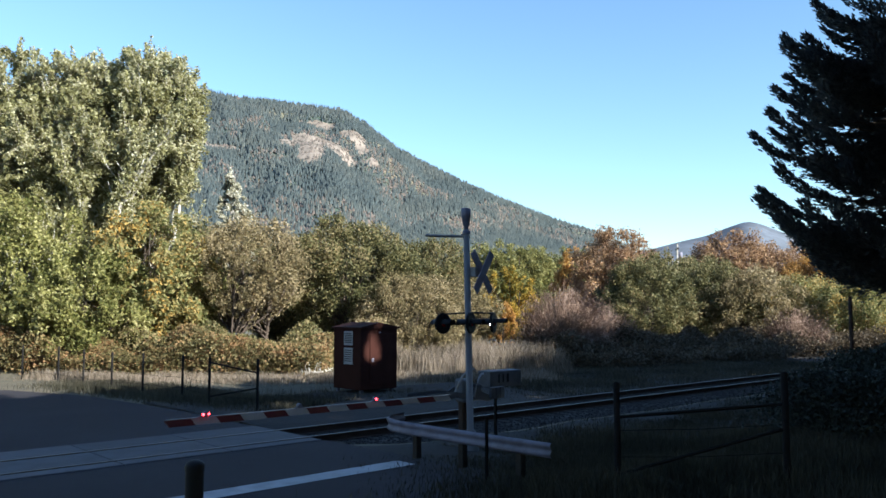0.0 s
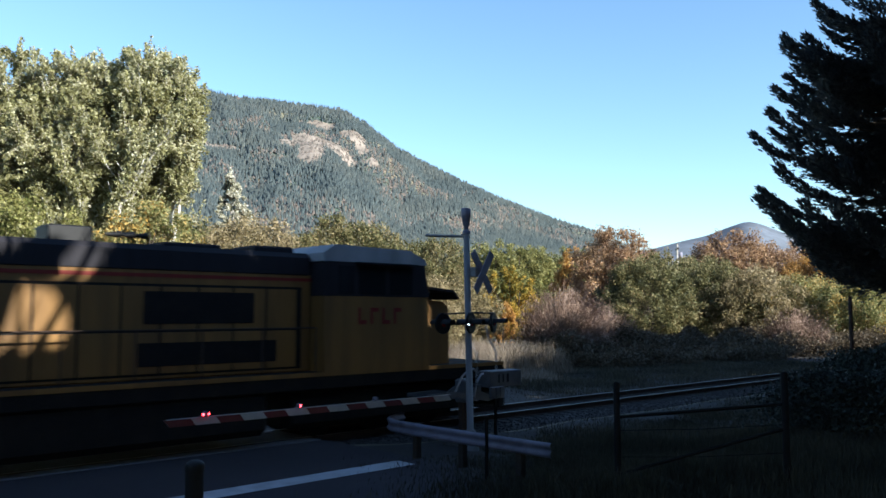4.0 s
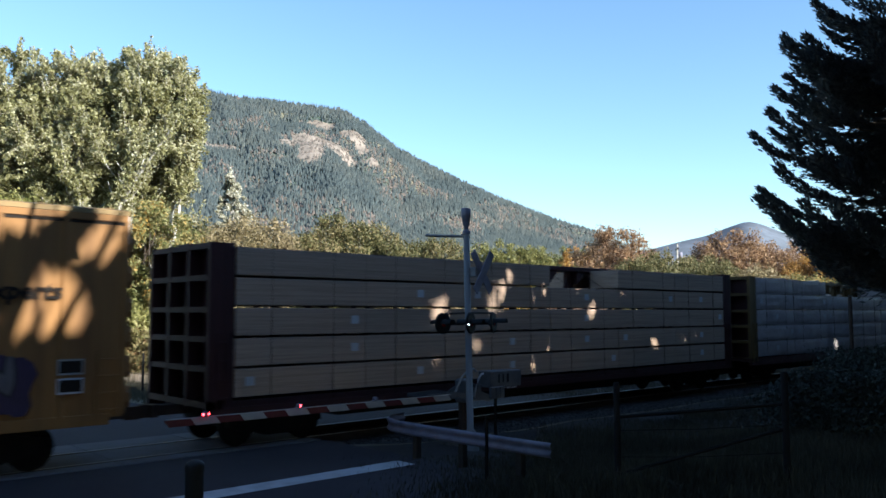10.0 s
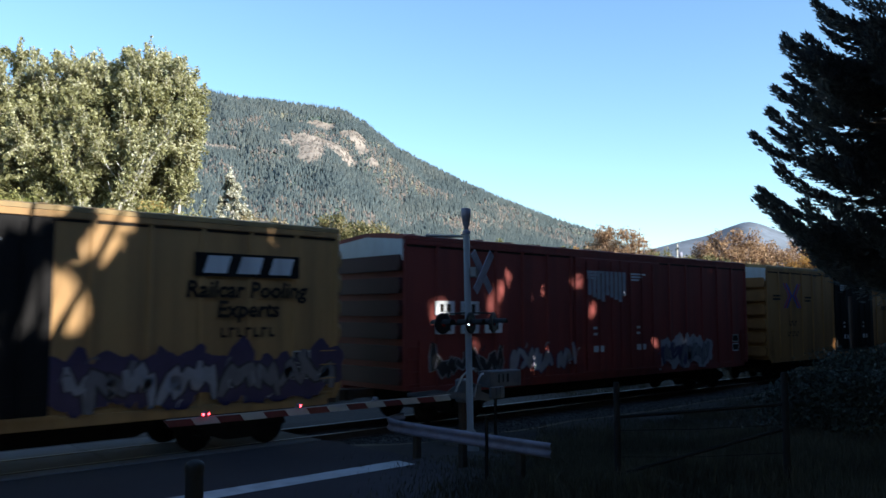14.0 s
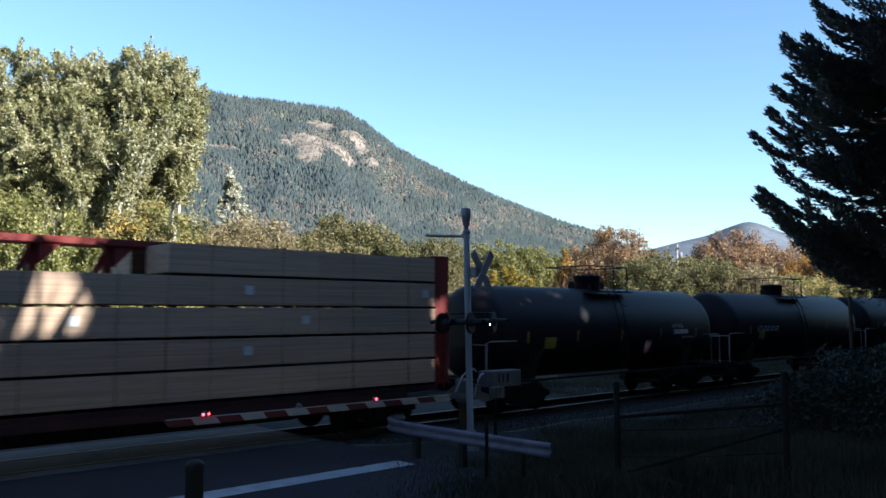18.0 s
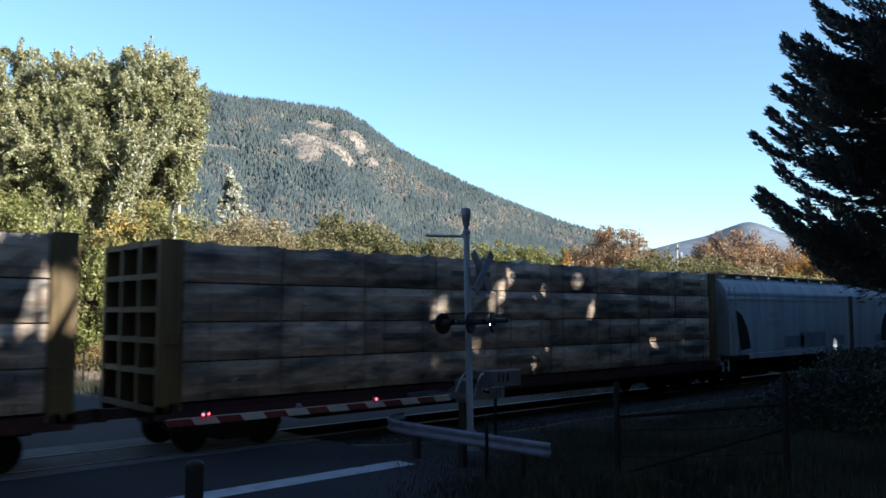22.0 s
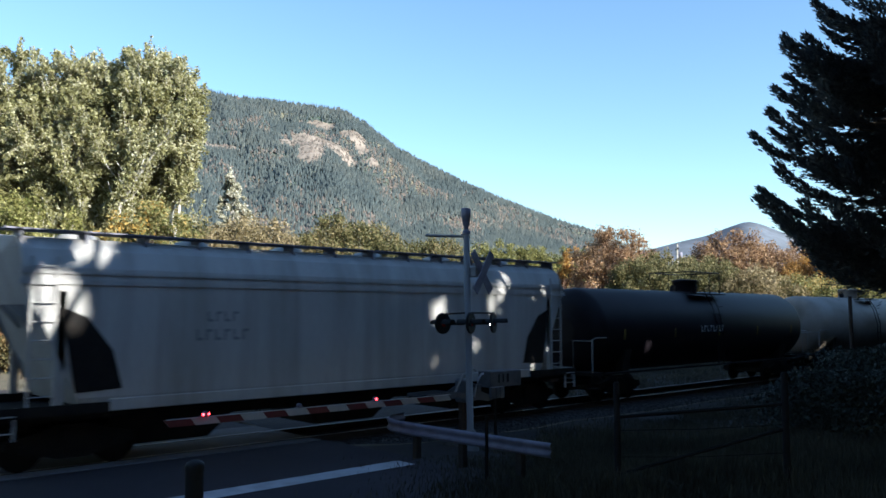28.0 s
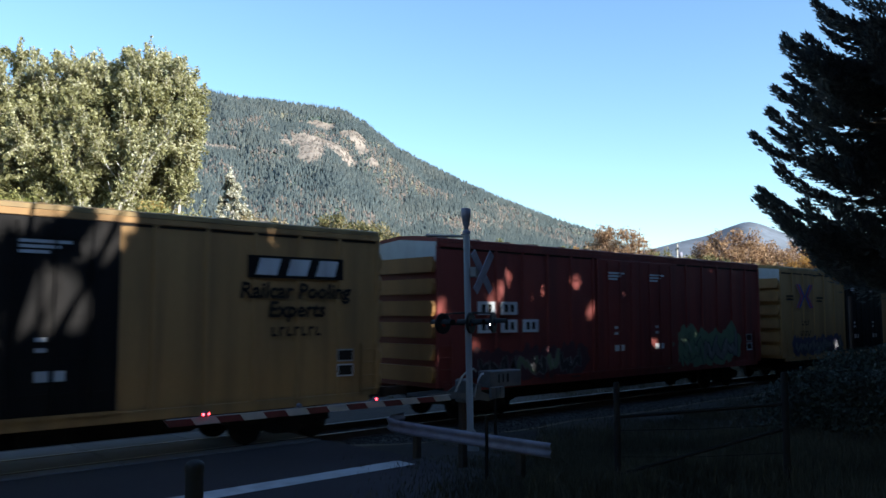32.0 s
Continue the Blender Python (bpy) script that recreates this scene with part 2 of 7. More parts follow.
def ground_sheet():
    xs = sorted(set([round(v, 2) for v in np.concatenate([np.arange(-20, 60, 1.0), np.linspace(-700, -20, 30), np.linspace(60, 700, 40), [-3500, -2000, -1200, 1200, 2000, 3500]])]))
    ys = sorted(set([round(v, 2) for v in np.concatenate([np.arange(-20, 60, 1.0), np.linspace(-300, -20, 14), np.linspace(60, 700, 40), [-3000, -1500, -700, 1200, 2000, 3500]])]))
    verts = [(x, y, ground_height(x, y) - (0.35 if abs(y - TRACK_Y) < 1.6 else 0)) for y in ys for x in xs]
    n = len(xs)
    quads = [(j * n + i, j * n + i + 1, (j + 1) * n + i + 1, (j + 1) * n + i) for j in range(len(ys) - 1) for i in range(n - 1)]
    me = mesh_from_arrays("ground", verts, quads)
    me.polygons.foreach_set("use_smooth", [True] * len(quads))
    return me


m, n, l, b = nodes_of("dirt and dry turf")
tc = n.new("ShaderNodeTexCoord")
n1, n2, n3 = (n.new("ShaderNodeTexNoise") for _ in range(3))
for q, sc in ((n1, 0.12), (n2, 1.1), (n3, 14.0)):
    q.inputs["Scale"].default_value, q.inputs["Detail"].default_value = sc, 5
    l.new(tc.outputs["Object"], q.inputs["Vector"])
r1 = n.new("ShaderNodeValToRGB")
e = r1.color_ramp.elements
e[0].position, e[0].color = 0.35, (0.06, 0.054, 0.034, 1)
e[1].position, e[1].color = 0.65, (0.14, 0.112, 0.072, 1)
e.new(0.5).color = (0.095, 0.08, 0.052, 1)
ad = n.new("ShaderNodeMix")
ad.data_type = "FLOAT"
ad.inputs[0].default_value = 0.5
l.new(n1.outputs[0], ad.inputs[2])
l.new(n2.outputs[0], ad.inputs[3])
l.new(ad.outputs[0], r1.inputs[0])
hs, mr, bp = n.new("ShaderNodeHueSaturation"), n.new("ShaderNodeMapRange"), n.new("ShaderNodeBump")
mr.inputs[3].default_value, mr.inputs[4].default_value = 0.55, 1.45
l.new(n3.outputs[0], mr.inputs[0])
l.new(mr.outputs[0], hs.inputs["Value"])
l.new(r1.outputs[0], hs.inputs["Color"])
l.new(hs.outputs[0], b.inputs["Base Color"])
bp.inputs["Strength"].default_value, bp.inputs["Distance"].default_value = 0.8, 0.05
l.new(n3.outputs[0], bp.inputs["Height"])
l.new(bp.outputs[0], b.inputs["Normal"])
b.inputs["Roughness"].default_value = 0.95
SOIL = m
structure("ground", ground_sheet(), SOIL, "dry turf and dirt")

# road over the crossing, a flared street that bends away behind the rails
def road_strip(name, left, right, z, material, label):
    g = Geo()
    for (a, b_), (c, d) in zip(zip(left, right), zip(left[1:], right[1:])):
        pts = [a, b_, d, c]
        g.add([(p[0], p[1], z) for p in pts] + [(p[0], p[1], z - 0.25) for p in pts], [(0, 1, 2, 3), (7, 6, 5, 4), (0, 4, 5, 1), (1, 5, 6, 2), (2, 6, 7, 3), (3, 7, 4, 0)])
    return structure(name, g, material, label)


road_strip("road", [(-2.6, 5.5), (-2.6, 12), (-2.4, 16.46)], [(11.6, 5.5), (11.4, 12), (11.2, 16.46)], -0.03, ASPHALT, "dark asphalt road up to the crossing")
road_strip("road_beyond", [(-2.4, 19.72), (-3.5, 25), (-9, 33), (-22, 40), (-60, 46)], [(11.15, 19.72), (11.2, 24.5), (10.6, 31), (9, 35.5), (-40, 60)], -0.03, ASPHALT, "dark asphalt road beyond the rails")
stop_line = Geo()
for i in range(6):
    x0 = 5.2 + i * 0.93
    stop_line.box(x0, 12.55 + 0.008 * i, -0.026, x0 + 0.925, 13.1 + 0.008 * i, -0.022)
structure("stop_line", stop_line, LINE, "worn white stop line on asphalt")

# cinder shoulders beside the ballast, coloured darker to imitate the shade there
def shoulder(name, x0, x1, y0, y1, label):
    nx_, ny_ = int((x1 - x0) / 1.0), int((y1 - y0) / 0.6)
    v, q = [], []
    for j in range(ny_ + 1):
        for i in range(nx_ + 1):
            x, y = x0 + (x1 - x0) * i / nx_, y0 + (y1 - y0) * j / ny_
            w = 0.35 * noise.noise((x * 0.5, j * 0.7, 9)) if j in (0, ny_) else 0
            edge = -0.06 if j in (0, ny_) else 0.05
            v.append((x, y + w, ground_height(x, y) + edge + 0.02 * noise.noise((x * 1.3, y * 1.3, 4))))
    for j in range(ny_):
        for i in range(nx_):
            q.append((j * (nx_ + 1) + i, j * (nx_ + 1) + i + 1, (j + 1) * (nx_ + 1) + i + 1, (j + 1) * (nx_ + 1) + i))
    structure(name, mesh_from_arrays(name, v, q), CINDER_SHADED, label)


shoulder("near_shoulder", 11.4, 75, 10.8, 15.9, "cinders beside the track, darkened for shade")
shoulder("far_shoulder", 11.4, 75, 19.5, 28.5, "cinders and dirt beyond the track, darkened for shade")

# ballast bed
bed = Geo()
bed.prism([(TRACK_Y - 2.7, -0.5), (TRACK_Y - 1.75, -0.2), (TRACK_Y + 1.75, -0.2), (TRACK_Y + 2.7, -0.5)], -720, 420, "x")
structure("ballast", bed, GRAVEL, "dark crushed-stone ballast bed")


def stones(name, count, x0, x1, seed, material):
    rs = np.random.RandomState(seed)
    base = np.array([(1, 0, 0), (-1, 0, 0), (0, 1, 0), (0, -1, 0), (0, 0, 1), (0, 0, -1)], np.float32)
    tri = np.array([(0, 2, 4), (2, 1, 4), (1, 3, 4), (3, 0, 4), (2, 0, 5), (1, 2, 5), (3, 1, 5), (0, 3, 5)])
    at = np.stack([rs.uniform(x0, x1, count), rs.uniform(TRACK_Y - 2.4, TRACK_Y + 2.4, count), np.zeros(count)], 1)
    at[:, 2] = -0.2 - np.clip(np.abs(at[:, 1] - TRACK_Y) - 1.75, 0, 1) * 0.31
    size = rs.uniform(0.025, 0.055, (count, 1, 3)) * rs.uniform(0.7, 1.3, (count, 6, 1))
    v = at[:, None, :] + base[None] * size
    f = tri[None] + (np.arange(count) * 6)[:, None, None]
    ob = structure(name, mesh_from_arrays(name, v.reshape(-1, 3), f.reshape(-1, 3)), material, "loose crushed stone between the ties")
    return tagged(ob, kind="stuff")


stones("ballast_stones", 16000, 11.4, 48, 4, GRAVEL)

# rails
RAIL = [(-0.07, -0.185), (0.07, -0.185), (0.07, -0.172), (0.012, -0.155), (0.012, -0.05), (0.036, -0.038), (0.036, -0.006), (0.028, 0), (-0.028, 0), (-0.036, -0.006), (-0.036, -0.038), (-0.012, -0.05), (-0.012, -0.155), (-0.07, -0.172)]
for side in (-0.753, 0.753):
    track_rail = thing("rail", pose(0, TRACK_Y + side, 0), "worn steel rail with a bright running surface on wooden ties", "rail", "rails of the track", "structure")
    part("rail_web", Geo().prism(RAIL, -720, 420, "x"), RUST, track_rail)
    part("running_surface", Geo().box(-720, -0.03, 0.0005, 420, 0.03, 0.004), RAIL_STEEL, track_rail, "bright worn steel")
tie_mesh = None
for i in range(75):
    g = Geo().box(-0.115, -1.3, -0.36, 0.115, 1.3, -0.18, 0.012) if tie_mesh is None else tie_mesh
    ob = part("tie", g, TIE, None)
    tie_mesh = ob.data
    ob.matrix_basis = pose(11.8 + i * 0.54, TRACK_Y, 0.0)
    tagged(ob, "dark creosoted wooden railway tie in ballast", "railway tie", "ties of the track", "structure")

# concrete crossing panels
panels = tagged(new("crossing_panels"), "worn pale concrete crossing panels between and beside the rails", "crossing panel", "", "structure")
pm = {}
for row, (y0, y1) in enumerate(((-0.68, 0.68), (0.82, 1.95), (-1.28, -0.82))):
    for i in range(6):
        key = row
        if key not in pm:
            ob = part("panel", Geo().box(-1.18, y0, -0.18, 1.18, y1, -0.004, 0.014), CONCRETE, panels)
            pm[key] = ob.data
        else:
            ob = part("panel", pm[key], CONCRETE, panels)
        ob.matrix_basis = pose(9.95 - i * 2.38, TRACK_Y, -0.002 * ((i + row) % 3))


# ---- crossing signal ----
def bar(g, a, b, r, sides=10):
    return g.tube([a, b], r, sides)


def crossing_signal():
    s = thing("crossing_signal", pose(13.39, 13.64, 0, -0.7, -0.75, 0), "silver crossing signal mast with crossbuck, bell and flashing lamps", "signal mast")
    part("mast", Geo().lathe([(-0.35, 0.085), (0.3, 0.085), (0.3, 0.078), (4.98, 0.075), (5.0, 0.05)], 16, "z"), ALU, s)
    base = Geo().lathe([(-0.35, 0.2), (-0.05, 0.2), (0.0, 0.15), (0.28, 0.12), (0.3, 0.1)], 16, "z")
    part("mast_base", base, ALU, s)
    part("bell", Geo().lathe([(5.0, 0.05), (5.1, 0.06), (5.14, 0.085), (5.3, 0.1), (5.32, 0.115), (5.52, 0.115), (5.54, 0.095)], 16, "z"), GALV, s, "grey electronic bell")
    part("top_collar", Geo().lathe([(4.92, 0.1), (4.98, 0.1), (5.02, 0.06)], 14, "z"), GALV, s)
    arm = Geo()
    d = Vector((-0.72, 0.69, 0))
    bar(arm, (0.06, -0.06, 4.86), tuple(Vector((0, 0, 4.9)) + d * 0.98), 0.035)
    part("top_arm", arm, ALU, s, "horizontal steel arm at the mast head")
    # crossbuck boards stand across the road and face along it
    cb = tagged(part("crossbuck", Geo().box(0.02, -0.26, 3.88, 0.26, -0.04, 4.12, 0.02), ALU, s), "crossbuck seen from its grey back")
    for k in (1, -1):
        board = Geo().box(-0.61, -0.012, -0.115, 0.61, 0.012, 0.115, 0.006)
        ob = part("board", board, GALV, cb, "grey aluminium back of a crossbuck board")
        ob.matrix_basis = pose(0.26, -0.27 + 0.03 * k, 4.0) @ pose(0, 0, 0, 0, 0, 13) @ pose(0, 0, 0, 0, 50 * k, 0)
    # lamp arms and lamps
    la = Geo()
    e = Vector((0.74, -0.67, 0))
    for z, h in ((2.78, 0.035),):
        bar(la, tuple(Vector((0, 0, z)) - e * 0.62), tuple(Vector((0, 0, z)) + e * 0.62), 0.03)
    la.tube([tuple(Vector((0, 0, 2.86)) - e * 0.55), tuple(Vector((0, 0, 3.02)) - e * 0.55), tuple(Vector((0, 0, 3.04))), tuple(Vector((0, 0, 3.02)) + e * 0.55), tuple(Vector((0, 0, 2.86)) + e * 0.55)], 0.022, 8)
    part("lamp_arm", la, BLACK, s, "black conduit arms for the lamps")
    for px_, turn in ((-0.6, 92), (-0.02, 112), (0.6, 118)):
        c = Vector((0, 0, 2.8)) + e * px_ + Vector((0.0, -0.12 if abs(px_) < 0.1 else 0, 0))
        for flip in (0, 180):
            lamp = part("lamp", Geo().lathe([(0.0, 0.06), (0.04, 0.1), (0.07, 0.11), (0.08, 0.1)], 20, "y"), BLACK, s, "black flasher lamp")
            lamp.matrix_basis = Matrix.Translation(c) @ pose(0, 0, 0, 0, 0, turn + flip - 90) @ pose(0, -0.04, 0)
            disc = part("backing_disc", Geo().lathe([(0.045, 0.235), (0.05, 0.25), (0.062, 0.25), (0.066, 0.235)], 28, "y"), BLACK, lamp, "round black backing disc")
            hood = Geo()
            n_ = 14
            v_, f_ = [], []
            for rr in (0.112, 0.107):
                for yy, cut in ((0.06, 0), (0.37, 0.0)):
                    for j in range(n_ + 1):
                        t_ = math.pi * (0.02 + 0.96 * j / n_)
                        v_.append((rr * math.cos(t_), yy, rr * math.sin(t_) - 0.02))
            k_ = n_ + 1
            for j in range(n_):
                f_ += [(j, j + 1, k_ + j + 1, k_ + j), (2 * k_ + j, 3 * k_ + j, 3 * k_ + j + 1, 2 * k_ + j + 1), (k_ + j, k_ + j + 1, 3 * k_ + j + 1, 3 * k_ + j)]
            hood.add(v_, f_, True)
            part("hood", hood, BLACK, lamp, "black visor")
            part("lens", Geo().lathe([(0.07, 0.1), (0.085, 0.075), (0.09, 0.03)], 18, "y"), RED_LENS, lamp, "dark red lens")
    side = []
    for kind, p in (("b", (0.187, -0.540, 2.761)), ("a", (-0.183, -0.200, 2.761))):
        m = pose(*p, 0, 0, 136)
        drum = part("side_light", Geo().lathe([(-0.14, 0.03), (-0.06, 0.045), (0.0, 0.045), (0.012, 0.036)], 14, "y"), BLACK, s, "small side light on the lamp arm")
        drum.matrix_basis = m
        bracket = part("bracket", Geo().box(-0.015, -0.3, -0.015, 0.015, -0.1, 0.015), BLACK, drum)
        lens = part("lens", Geo().lathe([(0.013, 0.013), (0.02, 0.01), (0.024, 0.004)], 12, "y"), WHITE_GLOW, drum, "flashing white side lens")
        side.append((lens, kind, (0.0, 0.0, 0.0)))
    return side


SIDE_LIGHTS = crossing_signal()


def gate():
    g = thing("crossing_gate", pose(13.85, 14.39, 0), "lowered crossing gate with a red and white striped arm", "crossing gate")
    part("foundation", Geo().box(-0.3, -0.3, -0.3, 0.3, 0.3, 0.05, 0.03), CONCRETE, g)
    part("pedestal", Geo().box(-0.08, -0.08, 0.05, 0.08, 0.08, 0.9, 0.02), RUST, g)
    part("cabinet_post", Geo().box(1.6, 0.41, -0.3, 1.66, 0.47, 1.12), UNDER, g)
    body = Geo().box(-0.14, -0.2, 0.85, 0.2, 0.16, 1.42, 0.05)
    part("mechanism_box", body, DULL_GREY, g, "grey steel gate mechanism box")
    part("mechanism_cover", Geo().box(0.2, -0.22, 0.9, 0.26, 0.2, 1.3, 0.02), DULL_GREY, g)
    cw = Geo()
    for y in (-0.34, 0.32):
        cw.prism([(-1.5, 1.14), (-0.6, 1.16), (-0.2, 1.1), (0.05, 1.22), (0.3, 1.12), (0.62, 1.0), (0.85, 1.06), (0.85, 0.92), (0.55, 0.86), (0.2, 0.92), (0.0, 0.9), (-0.6, 1.04), (-1.5, 1.06)], y - 0.015, y + 0.015, "y")
    part("support_arm", cw, DULL_GREY, g, "forked grey steel arm carrier")
    for y in (-0.42, 0.4):
        for k in range(3):
            part("counterweight", Geo().box(0.55 + k * 0.16, y - 0.05, 0.92, 0.7 + k * 0.16, y + 0.05, 1.2, 0.012), DULL_GREY, g, "grey cast counterweight slab")
    part("cabinet", Geo().box(1.2, 0.21, 1.1, 2.4, 0.66, 1.52, 0.02), DULL_GREY, g, "grey relay box")
    part("box_label", Geo().box(1.5, 0.202, 1.22, 1.55, 0.206, 1.44).box(1.66, 0.202, 1.22, 1.71, 0.206, 1.44).box(1.82, 0.202, 1.22, 1.9, 0.206, 1.44), BLACK, g, "dark unreadable marks on the box")
    conduit = Geo().tube([(-0.46, -0.2, 1.08), (-0.4, -0.24, 1.25), (-0.28, -0.28, 1.5), (-0.1, -0.3, 1.64), (0.1, -0.3, 1.67), (0.2, -0.28, 1.6)], 0.026, 8)
    conduit.tube([(0.0, -0.4, 1.0), (0.04, -0.42, 1.2), (0.12, -0.44, 1.42), (0.24, -0.42, 1.54), (0.36, -0.36, 1.54)], 0.026, 8)
    part("guard_bar", conduit, WHITE_PAINT, g, "white bent guard bars")
    # the arm, from its carrier to its tip across the road
    root, tip = Vector((-1.0, -0.59, 1.08)), Vector((6.05 - 13.85, 13.76 - 14.39, 1.1))
    ax = (tip - root).normalized()
    length = (tip - root).length
    frame_m = Matrix.Translation(root) @ ax.to_track_quat("X", "Z").to_matrix().to_4x4()
    arm = part("gate_arm", Geo().box(0, -0.02, -0.02, length - 0.01, 0.02, 0.02), WHITE_PAINT, g, "slender gate arm")
    arm.matrix_basis = frame_m
    n_s = 14
    step = length / n_s
    for i in range(n_s):
        x0, x1 = i * step, (i + 1) * step - 0.002
        h0, h1 = 0.066, 0.056
        sl = -0.05
        ob = part("stripe", Geo().prism([(x0 + sl, -h0), (x1 + sl, -h0), (x1 - sl, h1), (x0 - sl, h1)], -0.03, 0.03, "y"), RED_PAINT if i % 2 else WHITE_PAINT, arm, "red reflective stripe" if i % 2 else "white reflective stripe")
    part("arm_edge", Geo().box(-0.05, -0.026, 0.058, length, 0.026, 0.068), WHITE_PAINT, arm, "white top edge")
    lamps = []
    for d, kind in ((length - 0.72, "tip"), (length - 2.72, "a"), (length - 4.62, "b")):
        lm = part("arm_lamp", Geo().box(d - 0.1, -0.03, 0.066, d + 0.1, 0.03, 0.085, 0.006).lathe([(-0.05, 0.035), (-0.04, 0.045), (0.04, 0.045), (0.05, 0.035)], 16, "y", (d, 0, 0.115)), GALV, arm, "small gate arm lamp")
        hz = 0.115
        if kind == "tip":
            for q in (-0.055, 0.055):
                part("lens", Geo().lathe([(0.055, 0.024), (0.065, 0.02), (0.07, 0.008)], 14, "y", (d + q, 0, 0.115)), RED_GLOW, lm, "lit red lens")
            continue
        lens = part("lens", Geo().lathe([(0.052, 0.026), (0.062, 0.02), (0.068, 0.008)], 14, "y"), RED_GLOW, lm, "flashing red lens")
        lens.matrix_basis = pose(d, 0, hz)
        lamps.append((lens, kind, (d, 0, hz)))
    return lamps


FLASHERS = gate()


# ---- guardrail beside the gate ----
def guardrail():
    g = thing("guardrail", pose(0, 0, 0), "short galvanised W-beam guardrail with a curled end", "guardrail")
    path = [(12.2, 14.6), (12.0, 14.55), (11.78, 14.48), (11.55, 14.35), (11.35, 14.16), (11.22, 13.92), (11.16, 13.62), (11.14, 13.1), (11.14, 12.3), (11.17, 11.4), (11.2, 10.4), (11.25, 9.4)]
    prof = [(0.0, -0.135), (0.03, -0.12), (0.05, -0.085), (0.03, -0.04), (0.0, 0.0), (0.03, 0.04), (0.05, 0.085), (0.03, 0.12), (0.0, 0.135)]
    v, f = [], []
    k = len(prof)
    for i, p in enumerate(path):
        a, b_ = Vector(path[max(i - 1, 0)]), Vector(path[min(i + 1, len(path) - 1)])
        d = (b_ - a).normalized()
        out = Vector((d.y, -d.x))
        for off, z in prof:
            for th_ in (0, -0.006):
                q = Vector(p) - out * -(off + th_)
                v.append((q.x, q.y, 0.585 + z))
    for i in range(len(path) - 1):
        for j in range(k - 1):
            for side in (0, 1):
                a = (i * k + j) * 2 + side
                q = (a, a + 2, a + 2 * k + 2, a + 2 * k)
                f.append(q if side else q[::-1])
    part("rail_beam", Geo().add(v, f, True), GALV, g)
    for x, y in ((11.18, 13.1), (11.18, 11.7), (11.22, 10.2)):
        part("post", Geo().box(x + 0.02, y - 0.07, -0.5, x + 0.16, y + 0.07, 0.7, 0.012), TIE, g, "dark timber post")
    return g


guardrail()
thin = thing("marker_post", pose(10.72, 10.5, -0.05), "thin dark steel marker post beside the guardrail", "post")
part("post", Geo().box(-0.035, -0.02, -0.3, 0.035, 0.02, 1.18, 0.008), UNDER, thin)

# ---- bollard ----
bo = thing("bollard", pose(4.46, 9.3, -0.06), "short dark round steel bollard with a domed cap", "bollard")
part("post", Geo().lathe([(-0.3, 0.11), (1.22, 0.11)], 20, "z"), BLACK, bo)
part("cap", Geo().lathe([(1.2, 0.118), (1.26, 0.118), (1.3, 0.1), (1.325, 0.05), (1.33, 0.01)], 20, "z"), BLACK, bo)

# ---- signal bungalow ----
bg = thing("signal_bungalow", pose(20.6, 27.3, -0.22), "dark brown steel signal bungalow with two white notices", "equipment cabinet")
part("body", Geo().box(-0.95, -0.95, 0.12, 0.95, 0.95, 2.62, 0.02), BUNGALOW, bg)
roof = Geo().prism([(-1.02, 2.6), (1.02, 2.6), (1.02, 2.66), (0, 2.86), (-1.02, 2.66)], -1.02, 1.02, "y")
part("roof", roof, BUNGALOW, bg)
part("door", Geo().box(-0.5, -0.985, 0.3, 0.6, -0.955, 2.4, 0.01), BUNGALOW, bg, "flush brown door")
part("door_latch", Geo().box(-0.42, -1.02, 1.25, -0.32, -0.986, 1.4, 0.01), GALV, bg, "small bright latch")
part("vent_light", Geo().box(-0.04, -1.0, 2.42, 0.04, -0.95, 2.48, 0.01), WHITE_PAINT, bg)
for z0, z1 in ((1.92, 2.5), (1.14, 1.82)):
    sign = part("notice", Geo().box(-0.965, -0.4, z0, -0.953, 0.2, z1), WHITE_PAINT, bg, "white notice")
    marks = Geo()
    for k in range(6):
        zz = z1 - 0.1 - k * (z1 - z0 - 0.15) / 6
        marks.box(-0.972, -0.34, zz - 0.02, -0.966, 0.14, zz + 0.012)
    part("unreadable_lines", marks, BLACK, sign, "grey lines of small print")
for x in (-0.8, 0.8):
    for y in (-0.8, 0.8):
        part("leg", Geo().box(x - 0.06, y - 0.06, -0.2, x + 0.06, y + 0.06, 0.14), GALV, bg)


# ---- fences ----
def fence_post(x, y, h, r, lean=0.0, name="fence_post", label="dark round steel fence post", top=None):
    t_ = thing(name, pose(x, y, ground_height(x, y), lean, lean * 0.6, 0), label, "fence post", "fence posts")
    part("post", Geo().lathe([(-0.3, r), (h - 0.02, r), (h, r * 0.6)], 10, "z"), top or UNDER, t_)
    return t_


